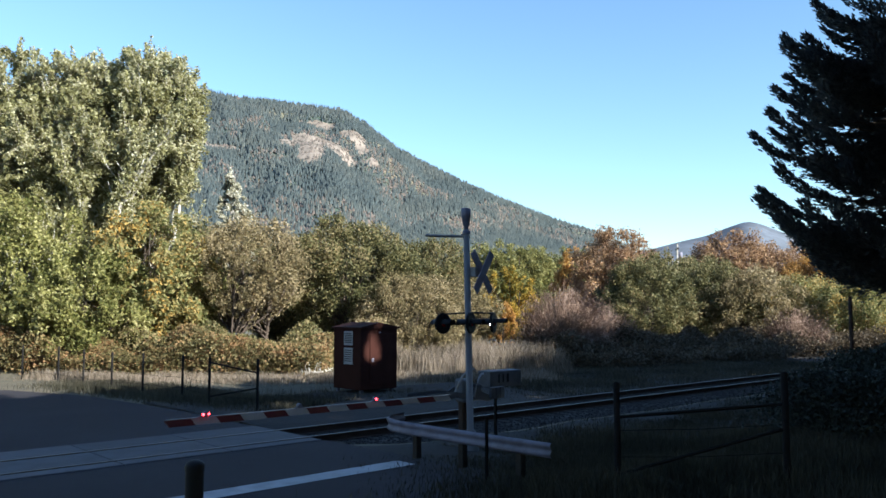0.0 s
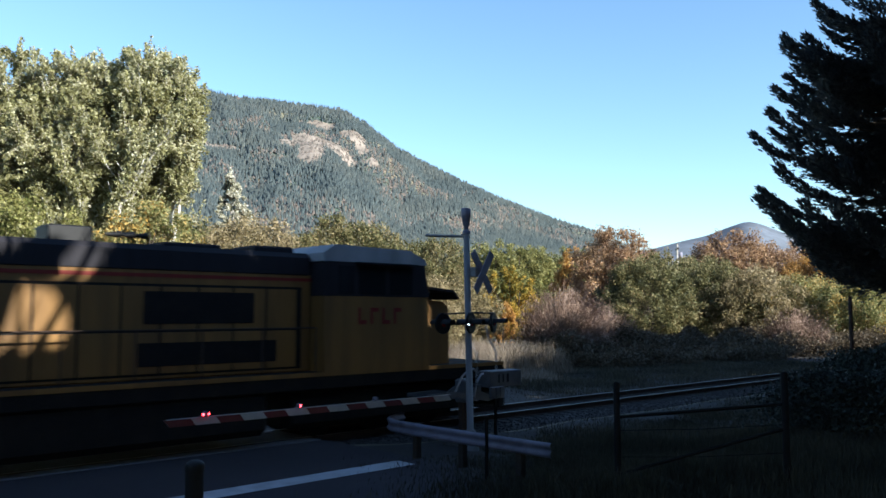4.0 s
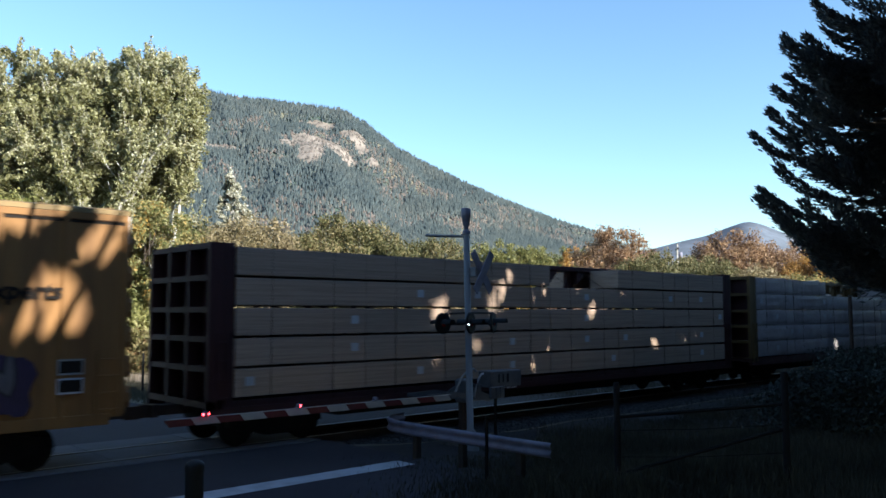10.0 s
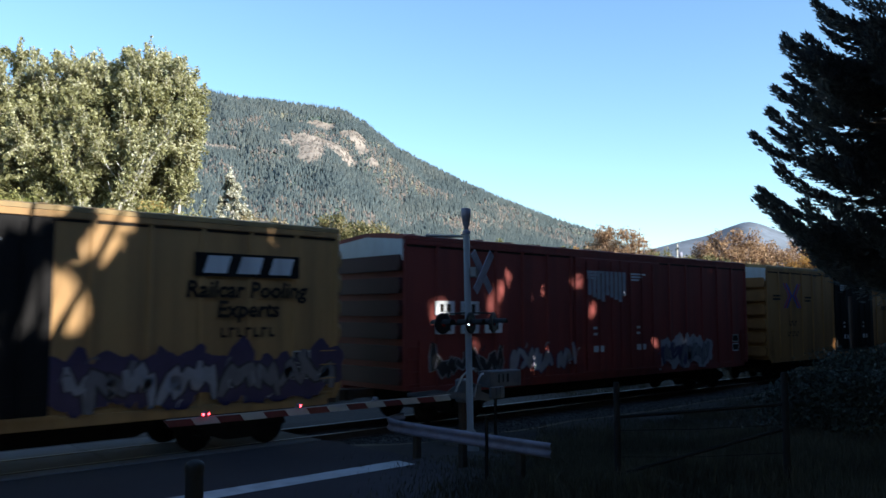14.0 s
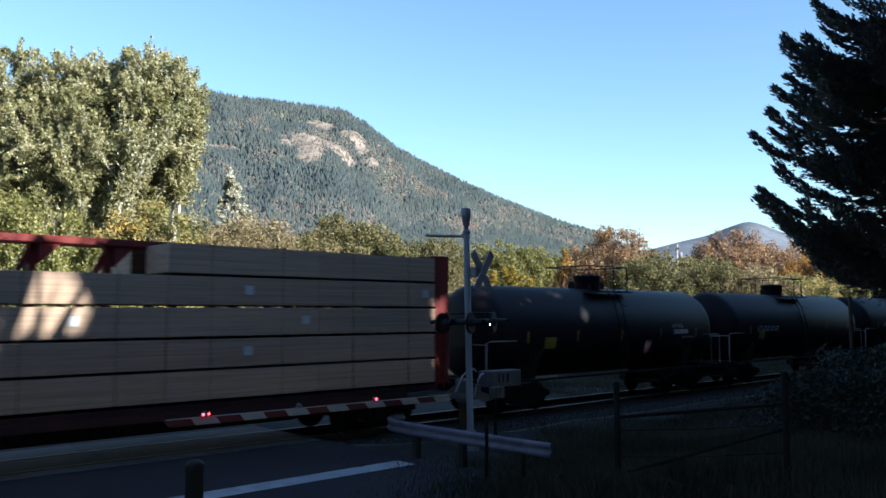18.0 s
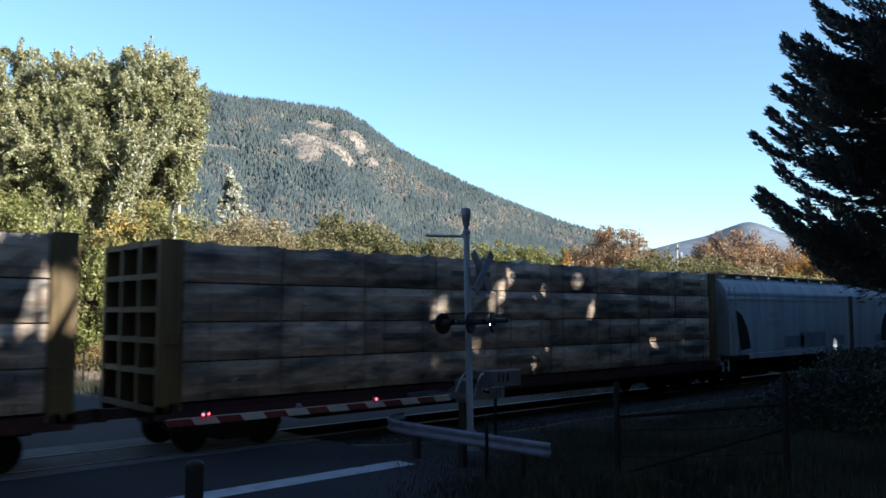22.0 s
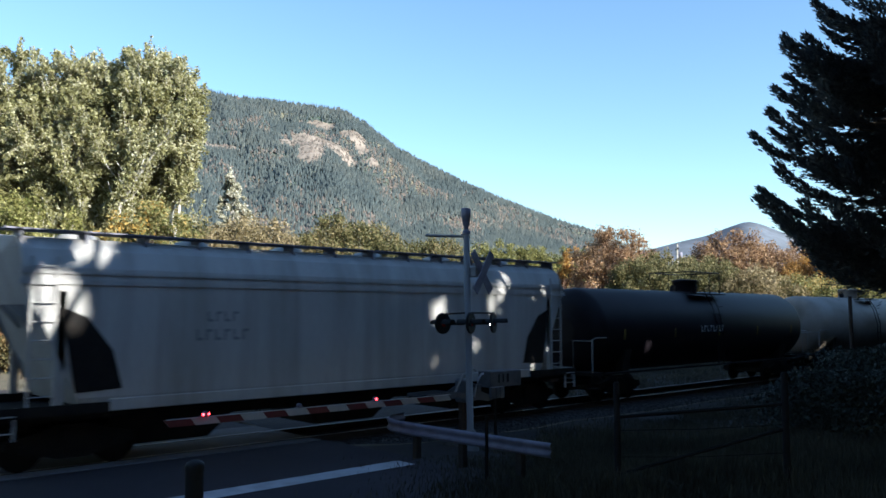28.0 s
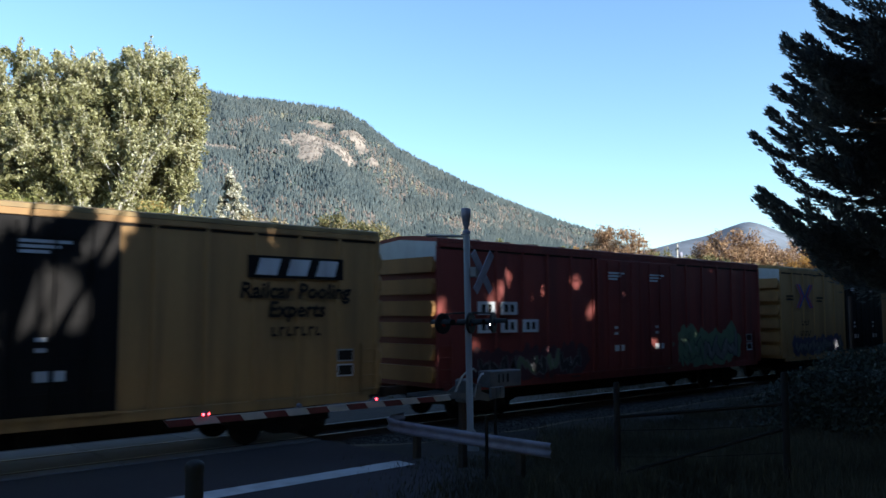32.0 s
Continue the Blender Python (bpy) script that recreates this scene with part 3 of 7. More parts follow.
def wire_fence(name, pts, heights, label, strands, post_r=0.035, rail_top=()):
    f_ = thing(name, pose(0, 0, 0), label, "fence")
    for (x, y), h in zip(pts, heights):
        z = ground_height(x, y)
        part("post", Geo().lathe([(z - 0.3, post_r), (z + h, post_r), (z + h + 0.02, post_r * 0.5)], 10, "z", (x, y, 0)), UNDER, f_)
    for s_ in strands:
        g_ = Geo()
        for (a, ha), (b_, hb) in zip(list(zip(pts, heights)), list(zip(pts, heights))[1:]):
            za, zb = ground_height(*a), ground_height(*b_)
            mid = ((a[0] + b_[0]) / 2, (a[1] + b_[1]) / 2, (za + zb) / 2 + s_ * (ha + hb) / 2 - 0.03)
            g_.tube([(a[0], a[1], za + s_ * ha), mid, (b_[0], b_[1], zb + s_ * hb)], 0.006, 5)
        part("wire", g_, UNDER, f_)
    for (i, j, s0, s1, r) in rail_top:
        a, b_ = pts[i], pts[j]
        part("brace", Geo().tube([(a[0], a[1], ground_height(*a) + s0), (b_[0], b_[1], ground_height(*b_) + s1)], r, 8), UNDER, f_)
    return f_


wire_fence("far_fence", [(6.0, 44.0), (11.15, 41.5), (11.91, 38.75), (12.26, 36.5), (12.59, 34.1), (13.15, 32.26), (13.75, 29.9), (13.24, 26.63), (13.64, 23.98)],
           [1.6, 1.6, 1.65, 1.6, 1.6, 1.62, 1.65, 1.7, 1.75], "rusty dark pipe fence with wire strands and a braced end", (0.25, 0.5, 0.72, 0.93), 0.045, ((7, 8, 1.55, 1.3, 0.03), (7, 8, 0.35, 0.8, 0.03)))
wire_fence("near_fence", [(12.04, 8.55), (13.84, 6.34)], [1.85, 1.95], "dark steel pipe fence section with a top rail and brace", (0.3, 0.55), 0.06, ((0, 1, 1.25, 1.42, 0.03), (0, 1, 0.25, 1.0, 0.03)))
tall = thing("utility_post", pose(27.33, 10.27, -0.2), "tall slim dark steel post in the brush", "post")
part("post", Geo().lathe([(-0.3, 0.06), (3.75, 0.06), (3.77, 0.04)], 10, "z"), RUST, tall)

# ---- foliage ----
def leaf_quads(centres, size, rs, flat=0.0, aspect=1.6, outward=None):
    """Small leaf-like quads at the centres, turned at random; flat pulls them level."""
    n_ = len(centres)
    a = rs.normal(size=(n_, 3))
    if outward is not None:
        a = a * 0.9 + outward
    a[:, 2] += flat * np.sign(a[:, 2])
    a /= np.linalg.norm(a, axis=1, keepdims=True) + 1e-9
    t_ = rs.normal(size=(n_, 3))
    u = np.cross(a, t_)
    u /= np.linalg.norm(u, axis=1, keepdims=True) + 1e-9
    w = np.cross(a, u)
    s_ = size * rs.uniform(0.6, 1.3, (n_, 1))
    u, w = u * s_ * aspect * 0.5, w * s_ * 0.5
    v = np.stack([centres - u - w * 0.6, centres + u * 1.1, centres - u * 0.2 + w * 1.3], 1)
    return v.reshape(-1, 3), np.arange(n_ * 3).reshape(-1, 3)


def blob_points(count, blobs, rs, shell=0.55):
    """Points in a union of ellipsoids (x, y, z, rx, ry, rz), denser near their skins."""
    vol = np.array([b_[3] * b_[4] * b_[5] for b_ in blobs]) ** 0.75
    pick = rs.choice(len(blobs), count, p=vol / vol.sum())
    d = rs.normal(size=(count, 3))
    d /= np.linalg.norm(d, axis=1, keepdims=True)
    r = shell + (1 - shell) * rs.uniform(0, 1, (count, 1)) ** 0.7
    r *= 1 + 0.12 * rs.normal(size=(count, 1))
    B = np.array(blobs)[pick]
    return B[:, :3] + d * r * B[:, 3:], d


def limb(g, a, b_, r0, r1, rs, bend=0.12, n_=4, sides=6):
    a, b_ = Vector(a), Vector(b_)
    L = (b_ - a).length
    pts, rad = [], []
    for i in range(n_ + 1):
        k = i / n_
        off = Vector(rs.normal(size=3)) * L * bend * math.sin(k * math.pi) * 0.5
        pts.append(a.lerp(b_, k) + off)
        rad.append(r0 + (r1 - r0) * k)
    g.tube(pts, rad, sides, False)


def broadleaf(name, m, height, radius, leaf, bark, label, seed, leaves=14000, size=0.2, low=0.15, columns=1, trunk=None, clumps=90, tip=0.5, spread=0.5, group="trees and bushes beyond the track", category="tree", squash=1.0):
    """A broad-leaved tree: tapered trunk, limbs, and a crown of many leaf clumps with gaps.
    columns: upright leaders; tip: how much the crown narrows upward; spread: how far the leaders stand apart."""
    rs = np.random.RandomState(seed)
    t_ = thing(name, m, label, category, group)
    blobs, g = [], Geo()
    r_trunk = trunk or max(0.06, height * 0.016)
    rr = radius * (1 - spread) if columns > 1 else radius
    for c in range(columns):
        ang = 2 * math.pi * c / columns + rs.uniform(0, 1)
        d0 = radius * spread * rs.uniform(0.75, 1.1) if columns > 1 else 0
        h_c = height * (1 if c == 0 else rs.uniform(0.8, 0.98))
        foot = Vector((math.cos(ang) * d0 * 0.25, math.sin(ang) * d0 * 0.25, -0.4))
        pts = []
        for k in np.linspace(0, 1, 7):
            w = Vector((*rs.normal(size=2), 0)) * 0.015 * height * math.sin(k * 3.1)
            pts.append(foot + Vector((math.cos(ang) * d0 * 0.75 * k ** 0.7, math.sin(ang) * d0 * 0.75 * k ** 0.7, (h_c * (0.97 if tip >= 0.45 else 0.8) + 0.4) * k)) + w)
        g.tube(pts, [r_trunk * (1.3 if i == 0 else 1) * (1 - 0.92 * i / 6) / (columns ** 0.3) + 0.012 for i in range(7)], 9, False)
        for i in range(int(clumps * 2.4) // columns):
            q = rs.uniform(0, 1) ** 0.85
            if tip < 0.45:
                # rounded crown: most clumps lie near the skin of an egg
                dirn = Vector(rs.normal(size=3)).normalized()
                if dirn.z < 0:
                    dirn.z *= 0.85
                far_ = rs.uniform(0.3, 1.0) ** 0.45
                b_r = max(0.2, radius * rs.uniform(0.075, 0.15) * (150 / max(110, clumps)) ** 0.3)
                mid_z = height * (low + (1 - low) * 0.46)
                p = (dirn.x * far_ * (radius - b_r * 0.5), dirn.y * far_ * (radius - b_r * 0.5), mid_z + dirn.z * far_ * (height - mid_z - b_r * 0.6))
                blobs.append((*p, b_r, b_r, b_r * rs.uniform(0.8, 1.5)))
                if rs.uniform() < 0.16:
                    limb(g, pts[2].lerp(pts[3], rs.uniform(-0.6, 1)), p, r_trunk * 0.3 + 0.012, 0.01, rs)
                continue
            k = low + (1 - low) * q
            env = rr * math.sin(math.pi * min(0.985, max(0.05, q * 0.86 + 0.14)) ** (1.0 - 0.35 * tip)) ** 0.55
            a = rs.uniform(0, 2 * math.pi)
            d = env * rs.uniform(0.35, 1.0) ** 0.6
            b_r = max(0.16, radius * rs.uniform(0.07, 0.15) * (1.1 - 0.5 * q))
            at_ = pts[min(5, int(k * 6))].lerp(pts[min(6, int(k * 6) + 1)], k * 6 % 1)
            p = (at_.x + d * math.cos(a), at_.y + d * math.sin(a), k * h_c - b_r * 0.3)
            blobs.append((*p, b_r, b_r, b_r * rs.uniform(0.7, 1.2) * squash))
            if rs.uniform() < 0.18:
                j = max(0.05, k - 0.2)
                limb(g, pts[min(5, int(j * 6))].lerp(pts[min(6, int(j * 6) + 1)], j * 6 % 1), p, r_trunk * 0.3 * (1.1 - k) + 0.014, 0.01, rs)
        if tip >= 0.45:
            for i in range(7):
                blobs.append((pts[6].x + rs.normal() * 0.12, pts[6].y + rs.normal() * 0.12, h_c * (0.88 + 0.02 * i), 0.32 - 0.035 * i, 0.32 - 0.035 * i, 0.5))
    part("trunk", g, bark, t_)
    pts_, d_ = blob_points(leaves, blobs, rs, 0.25)
    keep = pts_[:, 2] > 0.05
    v, q = leaf_quads(pts_[keep], size, rs, outward=d_[keep] * 0.5)
    part("crown", mesh_from_arrays("crown", v, q), leaf, t_)
    return t_


def twig_bush(name, x, y, height, radius, material, label, seed, count=2600):
    """A leafless bush: many thin upright twigs that spread from the ground."""
    rs = np.random.RandomState(seed)
    t_ = thing(name, pose(x, y, ground_height(x, y)), label, "bush", "trees and bushes beyond the track")
    ang, out = rs.uniform(0, 6.283, count), rs.uniform(0, 1, count) ** 0.6
    foot = np.stack([np.cos(ang) * out * radius * 0.22, np.sin(ang) * out * radius * 0.22, np.zeros(count)], 1)
    lobe = 0.82 + 0.22 * np.sin(ang * 5 + seed) * out + 0.1 * np.sin(ang * 11 + out * 6)
    h = height * np.sqrt(np.clip(1 - (out * 0.85) ** 2, 0, 1)) * rs.uniform(0.45, 1.12, count) * lobe
    top = np.stack([np.cos(ang) * out * radius, np.sin(ang) * out * radius, h], 1) + rs.normal(size=(count, 3)) * 0.2
    mid = foot * 0.5 + top * 0.5 + rs.normal(size=(count, 3)) * 0.08
    mid[:, 2] += 0.08 * h
    w = np.stack([-np.sin(ang + 0.8), np.cos(ang + 0.8), np.zeros(count)], 1) * 0.02
    v = np.stack([foot - w, foot + w, mid + w * 0.8, mid - w * 0.8, top + w * 0.3, top - w * 0.3], 1)
    k = np.arange(count)[:, None] * 6
    q = np.concatenate([k + np.array([[0, 1, 2, 3]]), k + np.array([[3, 2, 4, 5]])])
    part("branchwork", mesh_from_arrays("branchwork", v.reshape(-1, 3), q), material, t_)
    side_p = (mid + (top - mid) * rs.uniform(0, 1, (count, 1)))
    v, q = leaf_quads(np.repeat(side_p, 4, 0) + rs.normal(size=(count * 4, 3)) * 0.16, 0.04, rs, aspect=9.0)
    part("fine_growth", mesh_from_arrays("fine_growth", v, q), material, t_)
    return t_


def scrub(name, strip, material, label, seed, count, size, height, depth, blades=False, kind="stuff"):
    """Low growth along a line: leafy clumps or upright blades."""
    rs = np.random.RandomState(seed)
    strip = np.array(strip, float)
    seg = np.linalg.norm(np.diff(strip, axis=0), axis=1)
    cum = np.concatenate([[0], np.cumsum(seg)])
    s_ = rs.uniform(0, cum[-1], count)
    x, y = np.interp(s_, cum, strip[:, 0]), np.interp(s_, cum, strip[:, 1])
    off = rs.normal(size=count) * depth
    i = np.clip(np.searchsorted(cum, s_) - 1, 0, len(seg) - 1)
    nrm = np.stack([-(strip[i + 1, 1] - strip[i, 1]), strip[i + 1, 0] - strip[i, 0]], 1) / seg[i][:, None]
    x, y = x + nrm[:, 0] * off, y + nrm[:, 1] * off
    lump = np.array([noise.noise((float(a) * 0.45, float(b_) * 0.45, seed)) for a, b_ in zip(x, y)])
    z0 = np.array([ground_height(float(a), float(b_)) for a, b_ in zip(x, y)])
    hh = height * (0.75 + 0.6 * lump)
    if blades:
        h = hh * rs.uniform(0.35, 1.1, count)
        ang = rs.uniform(0, 6.283, count)
        w = np.stack([np.cos(ang), np.sin(ang), np.zeros(count)], 1) * size
        foot = np.stack([x, y, z0], 1)
        bend = rs.normal(size=(count, 3)) * np.array([0.22, 0.22, 0]) * h[:, None]
        top = foot + np.array([0, 0, 1]) * h[:, None] + bend
        mid = foot + np.array([0, 0, 0.55]) * h[:, None] + bend * 0.35
        v = np.stack([foot - w, foot + w, mid + w * 0.7, mid - w * 0.7, top + w * 0.15, top - w * 0.15], 1)
        k = np.arange(count)[:, None] * 6
        me = mesh_from_arrays(name, v.reshape(-1, 3), np.concatenate([k + np.array([[0, 1, 2, 3]]), k + np.array([[3, 2, 4, 5]])]))
    else:
        z = z0 + np.maximum(0.05, hh) * rs.uniform(0, 1, count) ** 0.6
        v, q = leaf_quads(np.stack([x, y, z], 1), size, rs)
        me = mesh_from_arrays(name, v, q)
    ob = part(name, me, material, None)
    return tagged(ob, label, "undergrowth", "", kind)


def fir_branch(rs, length, droop=0.25, lift=0.35, density=1.0, hang=0.2):
    """One bough in its own space, along +x: a drooping spine with an upturned tip, and many short needled twigs that point outward."""
    n_ = int(420 * density * max(0.35, length / 3))
    k = rs.uniform(0.06, 1.0, n_) ** 0.85
    sag = -droop * length * np.sin(k * 2.2) + lift * length * k ** 3.2
    half = length * 0.2 * (1 - k * 0.72) * np.minimum(1, k * 4)
    side = rs.uniform(-1, 1, n_)
    # sprays: twigs gather in tufts along the spine, ragged below
    tuft = 0.5 + 0.5 * np.sin(k * length * 13 + side * 4)
    below = np.abs(rs.normal(size=n_)) * hang * (1.1 - k * 0.85) * (0.35 + tuft)
    above = np.abs(rs.normal(size=n_)) * 0.07 * (1.2 - k)
    c = np.stack([k * length + rs.normal(size=n_) * 0.03, side * half, sag - below + above - 0.05 * np.abs(side)], 1)
    slope = -droop * 2.2 * np.cos(k * 2.2) + lift * 3.2 * k ** 2.2
    d = np.stack([np.full(n_, 0.9), side * 0.9, slope * 0.9 - 0.25 * (below > 0.12) + rs.normal(size=n_) * 0.3], 1)
    d /= np.linalg.norm(d, axis=1, keepdims=True)
    L = rs.uniform(0.09, 0.22, n_)[:, None] * (1.1 - 0.3 * k[:, None])
    up = np.cross(d, rs.normal(size=(n_, 3)))
    up /= np.linalg.norm(up, axis=1, keepdims=True)
    w = up * rs.uniform(0.014, 0.03, n_)[:, None]
    v = np.stack([c - d * L * 0.5, c + w, c + d * L * 0.75, c - w], 1)
    spine = [(length * q, 0, -droop * length * math.sin(q * 2.2) + lift * length * q ** 3.2) for q in np.linspace(0, 1, 6)]
    return v, spine


def conifer(name, m, height, radius, low, label, seed, whorls=26, density=1.0, group="firs beside the track", boughs=()):
    rs = np.random.RandomState(seed)
    t_ = thing(name, m, label, "fir tree", group)
    g = Geo().tube([(0, 0, -0.5), (0, 0, height * 0.5), (0, 0, height)], [height * 0.016, height * 0.009, 0.02], 10, False)
    allv = []

    def grow(L, z, a, droop, lift, dense, hang, rad):
        v, spine = fir_branch(rs, L, droop, lift, dense, hang)
        R = np.array(Matrix.Rotation(a, 3, "Z"))
        allv.append(v.reshape(-1, 3) @ R.T + np.array([0, 0, z]))
        g.tube([tuple(R @ np.array(p) + np.array([0, 0, z])) for p in spine], [rad * q for q in (1, 0.85, 0.6, 0.4, 0.25, 0.1)], 5, False)

    for i in range(whorls):
        k = low + (1 - low) * (i / whorls) ** 0.95
        env = radius * (1 - (k - low) / (1 - low)) ** 0.88 * (0.85 + 0.15 * min(1, (k - low) * 9))
        nb = 6 if k < 0.75 else 5
        for j in range(nb):
            L = max(0.5, env * rs.uniform(0.6, 1.12))
            a = 2 * math.pi * (j + rs.uniform(-0.3, 0.3)) / nb + i * 1.1
            off = abs((a - radians(137) + math.pi) % (2 * math.pi) - math.pi)
            if boughs:
                # short growth between the long boughs of the open side
                L *= 0.66 if off < radians(60) else 0.9
            grow(L, k * height, a, 0.17 * (1 - 0.6 * k) * rs.uniform(0.6, 1.4), 0.42 * rs.uniform(0.7, 1.3), density * (0.5 if off < radians(80) else 0.18), 0.2, 0.03 + 0.012 * L)
    for reach, z_tip, turn in boughs:
        grow(reach, z_tip - reach * (0.28 - 0.1 * math.sin(2.2)), radians(137 + turn), 0.1, 0.28, 3.5, 0.22, 0.07)
        if z_tip > 5:
            for q in range(2):
                r_, turn_ = reach * rs.uniform(0.55, 0.88), turn + rs.choice([-1, 1]) * rs.uniform(8, 34)
                grow(r_, z_tip - rs.uniform(0.1, 0.6) - r_ * 0.2, radians(137 + turn_), 0.16, rs.uniform(0.25, 0.4), 2.0, 0.2, 0.05)
    part("trunk", g, BARK, t_, "dark trunk and boughs")
    v = np.concatenate(allv).reshape(-1, 4, 3)
    v = v[out_of_beams(v.mean(1) + np.array(m.translation), 0.06)].reshape(-1, 3)
    part("crown", mesh_from_arrays("crown", v, np.arange(len(v)).reshape(-1, 4)), FIR_NEEDLE, t_)
    return t_


# gaps through which sunlight reaches the train's side: place along the track, height, radius
GAPS = ((5.62, 4.3, 0.27), (5.9, 4.58, 0.3), (6.17, 4.84, 0.26), (4.82, 3.54, 0.34), (5.06, 3.05, 0.43), (4.36, 3.16, 0.13), (4.08, 2.68, 0.22), (3.98, 2.3, 0.14),
        (14.68, 3.12, 0.3), (16.95, 3.4, 0.33), (18.8, 3.42, 0.32), (19.1, 3.75, 0.2), (20.68, 4.05, 0.31), (21.47, 3.1, 0.27), (25.05, 1.95, 0.25), (18.7, 1.52, 0.26), (16.02, 2.13, 0.14), (19.3, 2.0, 0.15), (18.86, 1.04, 0.2),
        (17.48, 4.12, 0.19), (23.24, 3.69, 0.14), (27.05, 2.03, 0.18), (27.85, 2.2, 0.16), (14.6, 1.66, 0.13), (9.5, 4.82, 0.2), (41.0, 1.5, 0.3), (25.77, 4.93, 0.18), (29.29, 4.82, 0.2))


def out_of_beams(p, extra):
    """Which of the points p (n x 3, world) lie clear of the sunbeams that the wood lets through."""
    keep = np.ones(len(p), bool)
    dist = (16.15 - p[:, 1]) / -TO_SUN.y
    hx, hz = p[:, 0] - dist * TO_SUN.x, p[:, 2] - dist * TO_SUN.z
    for x, z, r in GAPS:
        keep &= (hx - x) ** 2 * (1 - TO_SUN.x ** 2) + (hz - z) ** 2 * (1 - TO_SUN.z ** 2) > (r + extra) ** 2
    # the wood's ragged edge at the left lets the sun onto the tops of the cars
    keep &= ~((hx < 7.6) & (hz + 0.45 * extra > 4.2 + np.clip(hx - 3.9, -0.3, 2.0) * 0.5 + 0.1 * np.sin(hx * 5.1) + 0.06 * np.sin(hx * 11.0)))
    dist = (26.3 - p[:, 1]) / -TO_SUN.y
    hx, hz = p[:, 0] - dist * TO_SUN.x, p[:, 2] - dist * TO_SUN.z
    keep &= (hx - 20.25) ** 2 + (hz - 1.45) ** 2 > (0.55 + extra) ** 2
    return keep


# the fir that hangs into the view: reach, height of the tip, turn of each long bough
FIR_BOUGHS = ((2.45, 11.15, 3), (3.1, 10.4, -6), (3.35, 9.95, 6), (2.8, 9.5, 12), (3.4, 9.0, -4), (3.75, 8.3, 4), (3.95, 7.8, -5), (3.65, 6.85, 6), (3.85, 6.4, -4), (4.1, 6.1, 3), (3.3, 5.9, 14), (3.2, 5.8, -14), (2.8, 7.3, -20), (3.0, 7.0, 16), (2.9, 8.5, -18), (3.5, 5.5, 2), (3.1, 5.2, -7), (2.6, 5.4, 9), (1.8, 4.35, 2), (3.0, 9.4, -10), (2.9, 10.1, 10), (3.2, 8.7, 9), (3.4, 8.0, -12), (3.3, 7.3, 8), (2.1, 11.0, -14))
conifer("fir_tree", pose(22.3, 6.7, -0.1), 18.8, 4.3, 0.345, "tall dark fir with drooping boughs and upturned tips", 5, whorls=14, density=1.3, boughs=FIR_BOUGHS)

# ---- trees beyond the track ----
def at(px_, depth):
    """A place by its bearing (share of the view's half width) and depth along the view."""
    a = radians(47.47)
    r, f_ = px_ * 0.5525 * depth, depth
    return (r * math.sin(a) + f_ * math.cos(a), -r * math.cos(a) + f_ * math.sin(a))


def tree(px_, depth, top, half, leaf, bark, label, seed, name="tree", **k):
    x, y = at(px_, depth)
    z = ground_height(x, y)
    half *= 1.22 if k.get("tip", 0.5) < 0.45 else 1.08
    return broadleaf(name, pose(x, y, z, 0, 0, seed * 37 % 360), top - z, half, leaf, bark, label, seed, **k)


RIGHT = Vector((0.737, -0.676, 0))


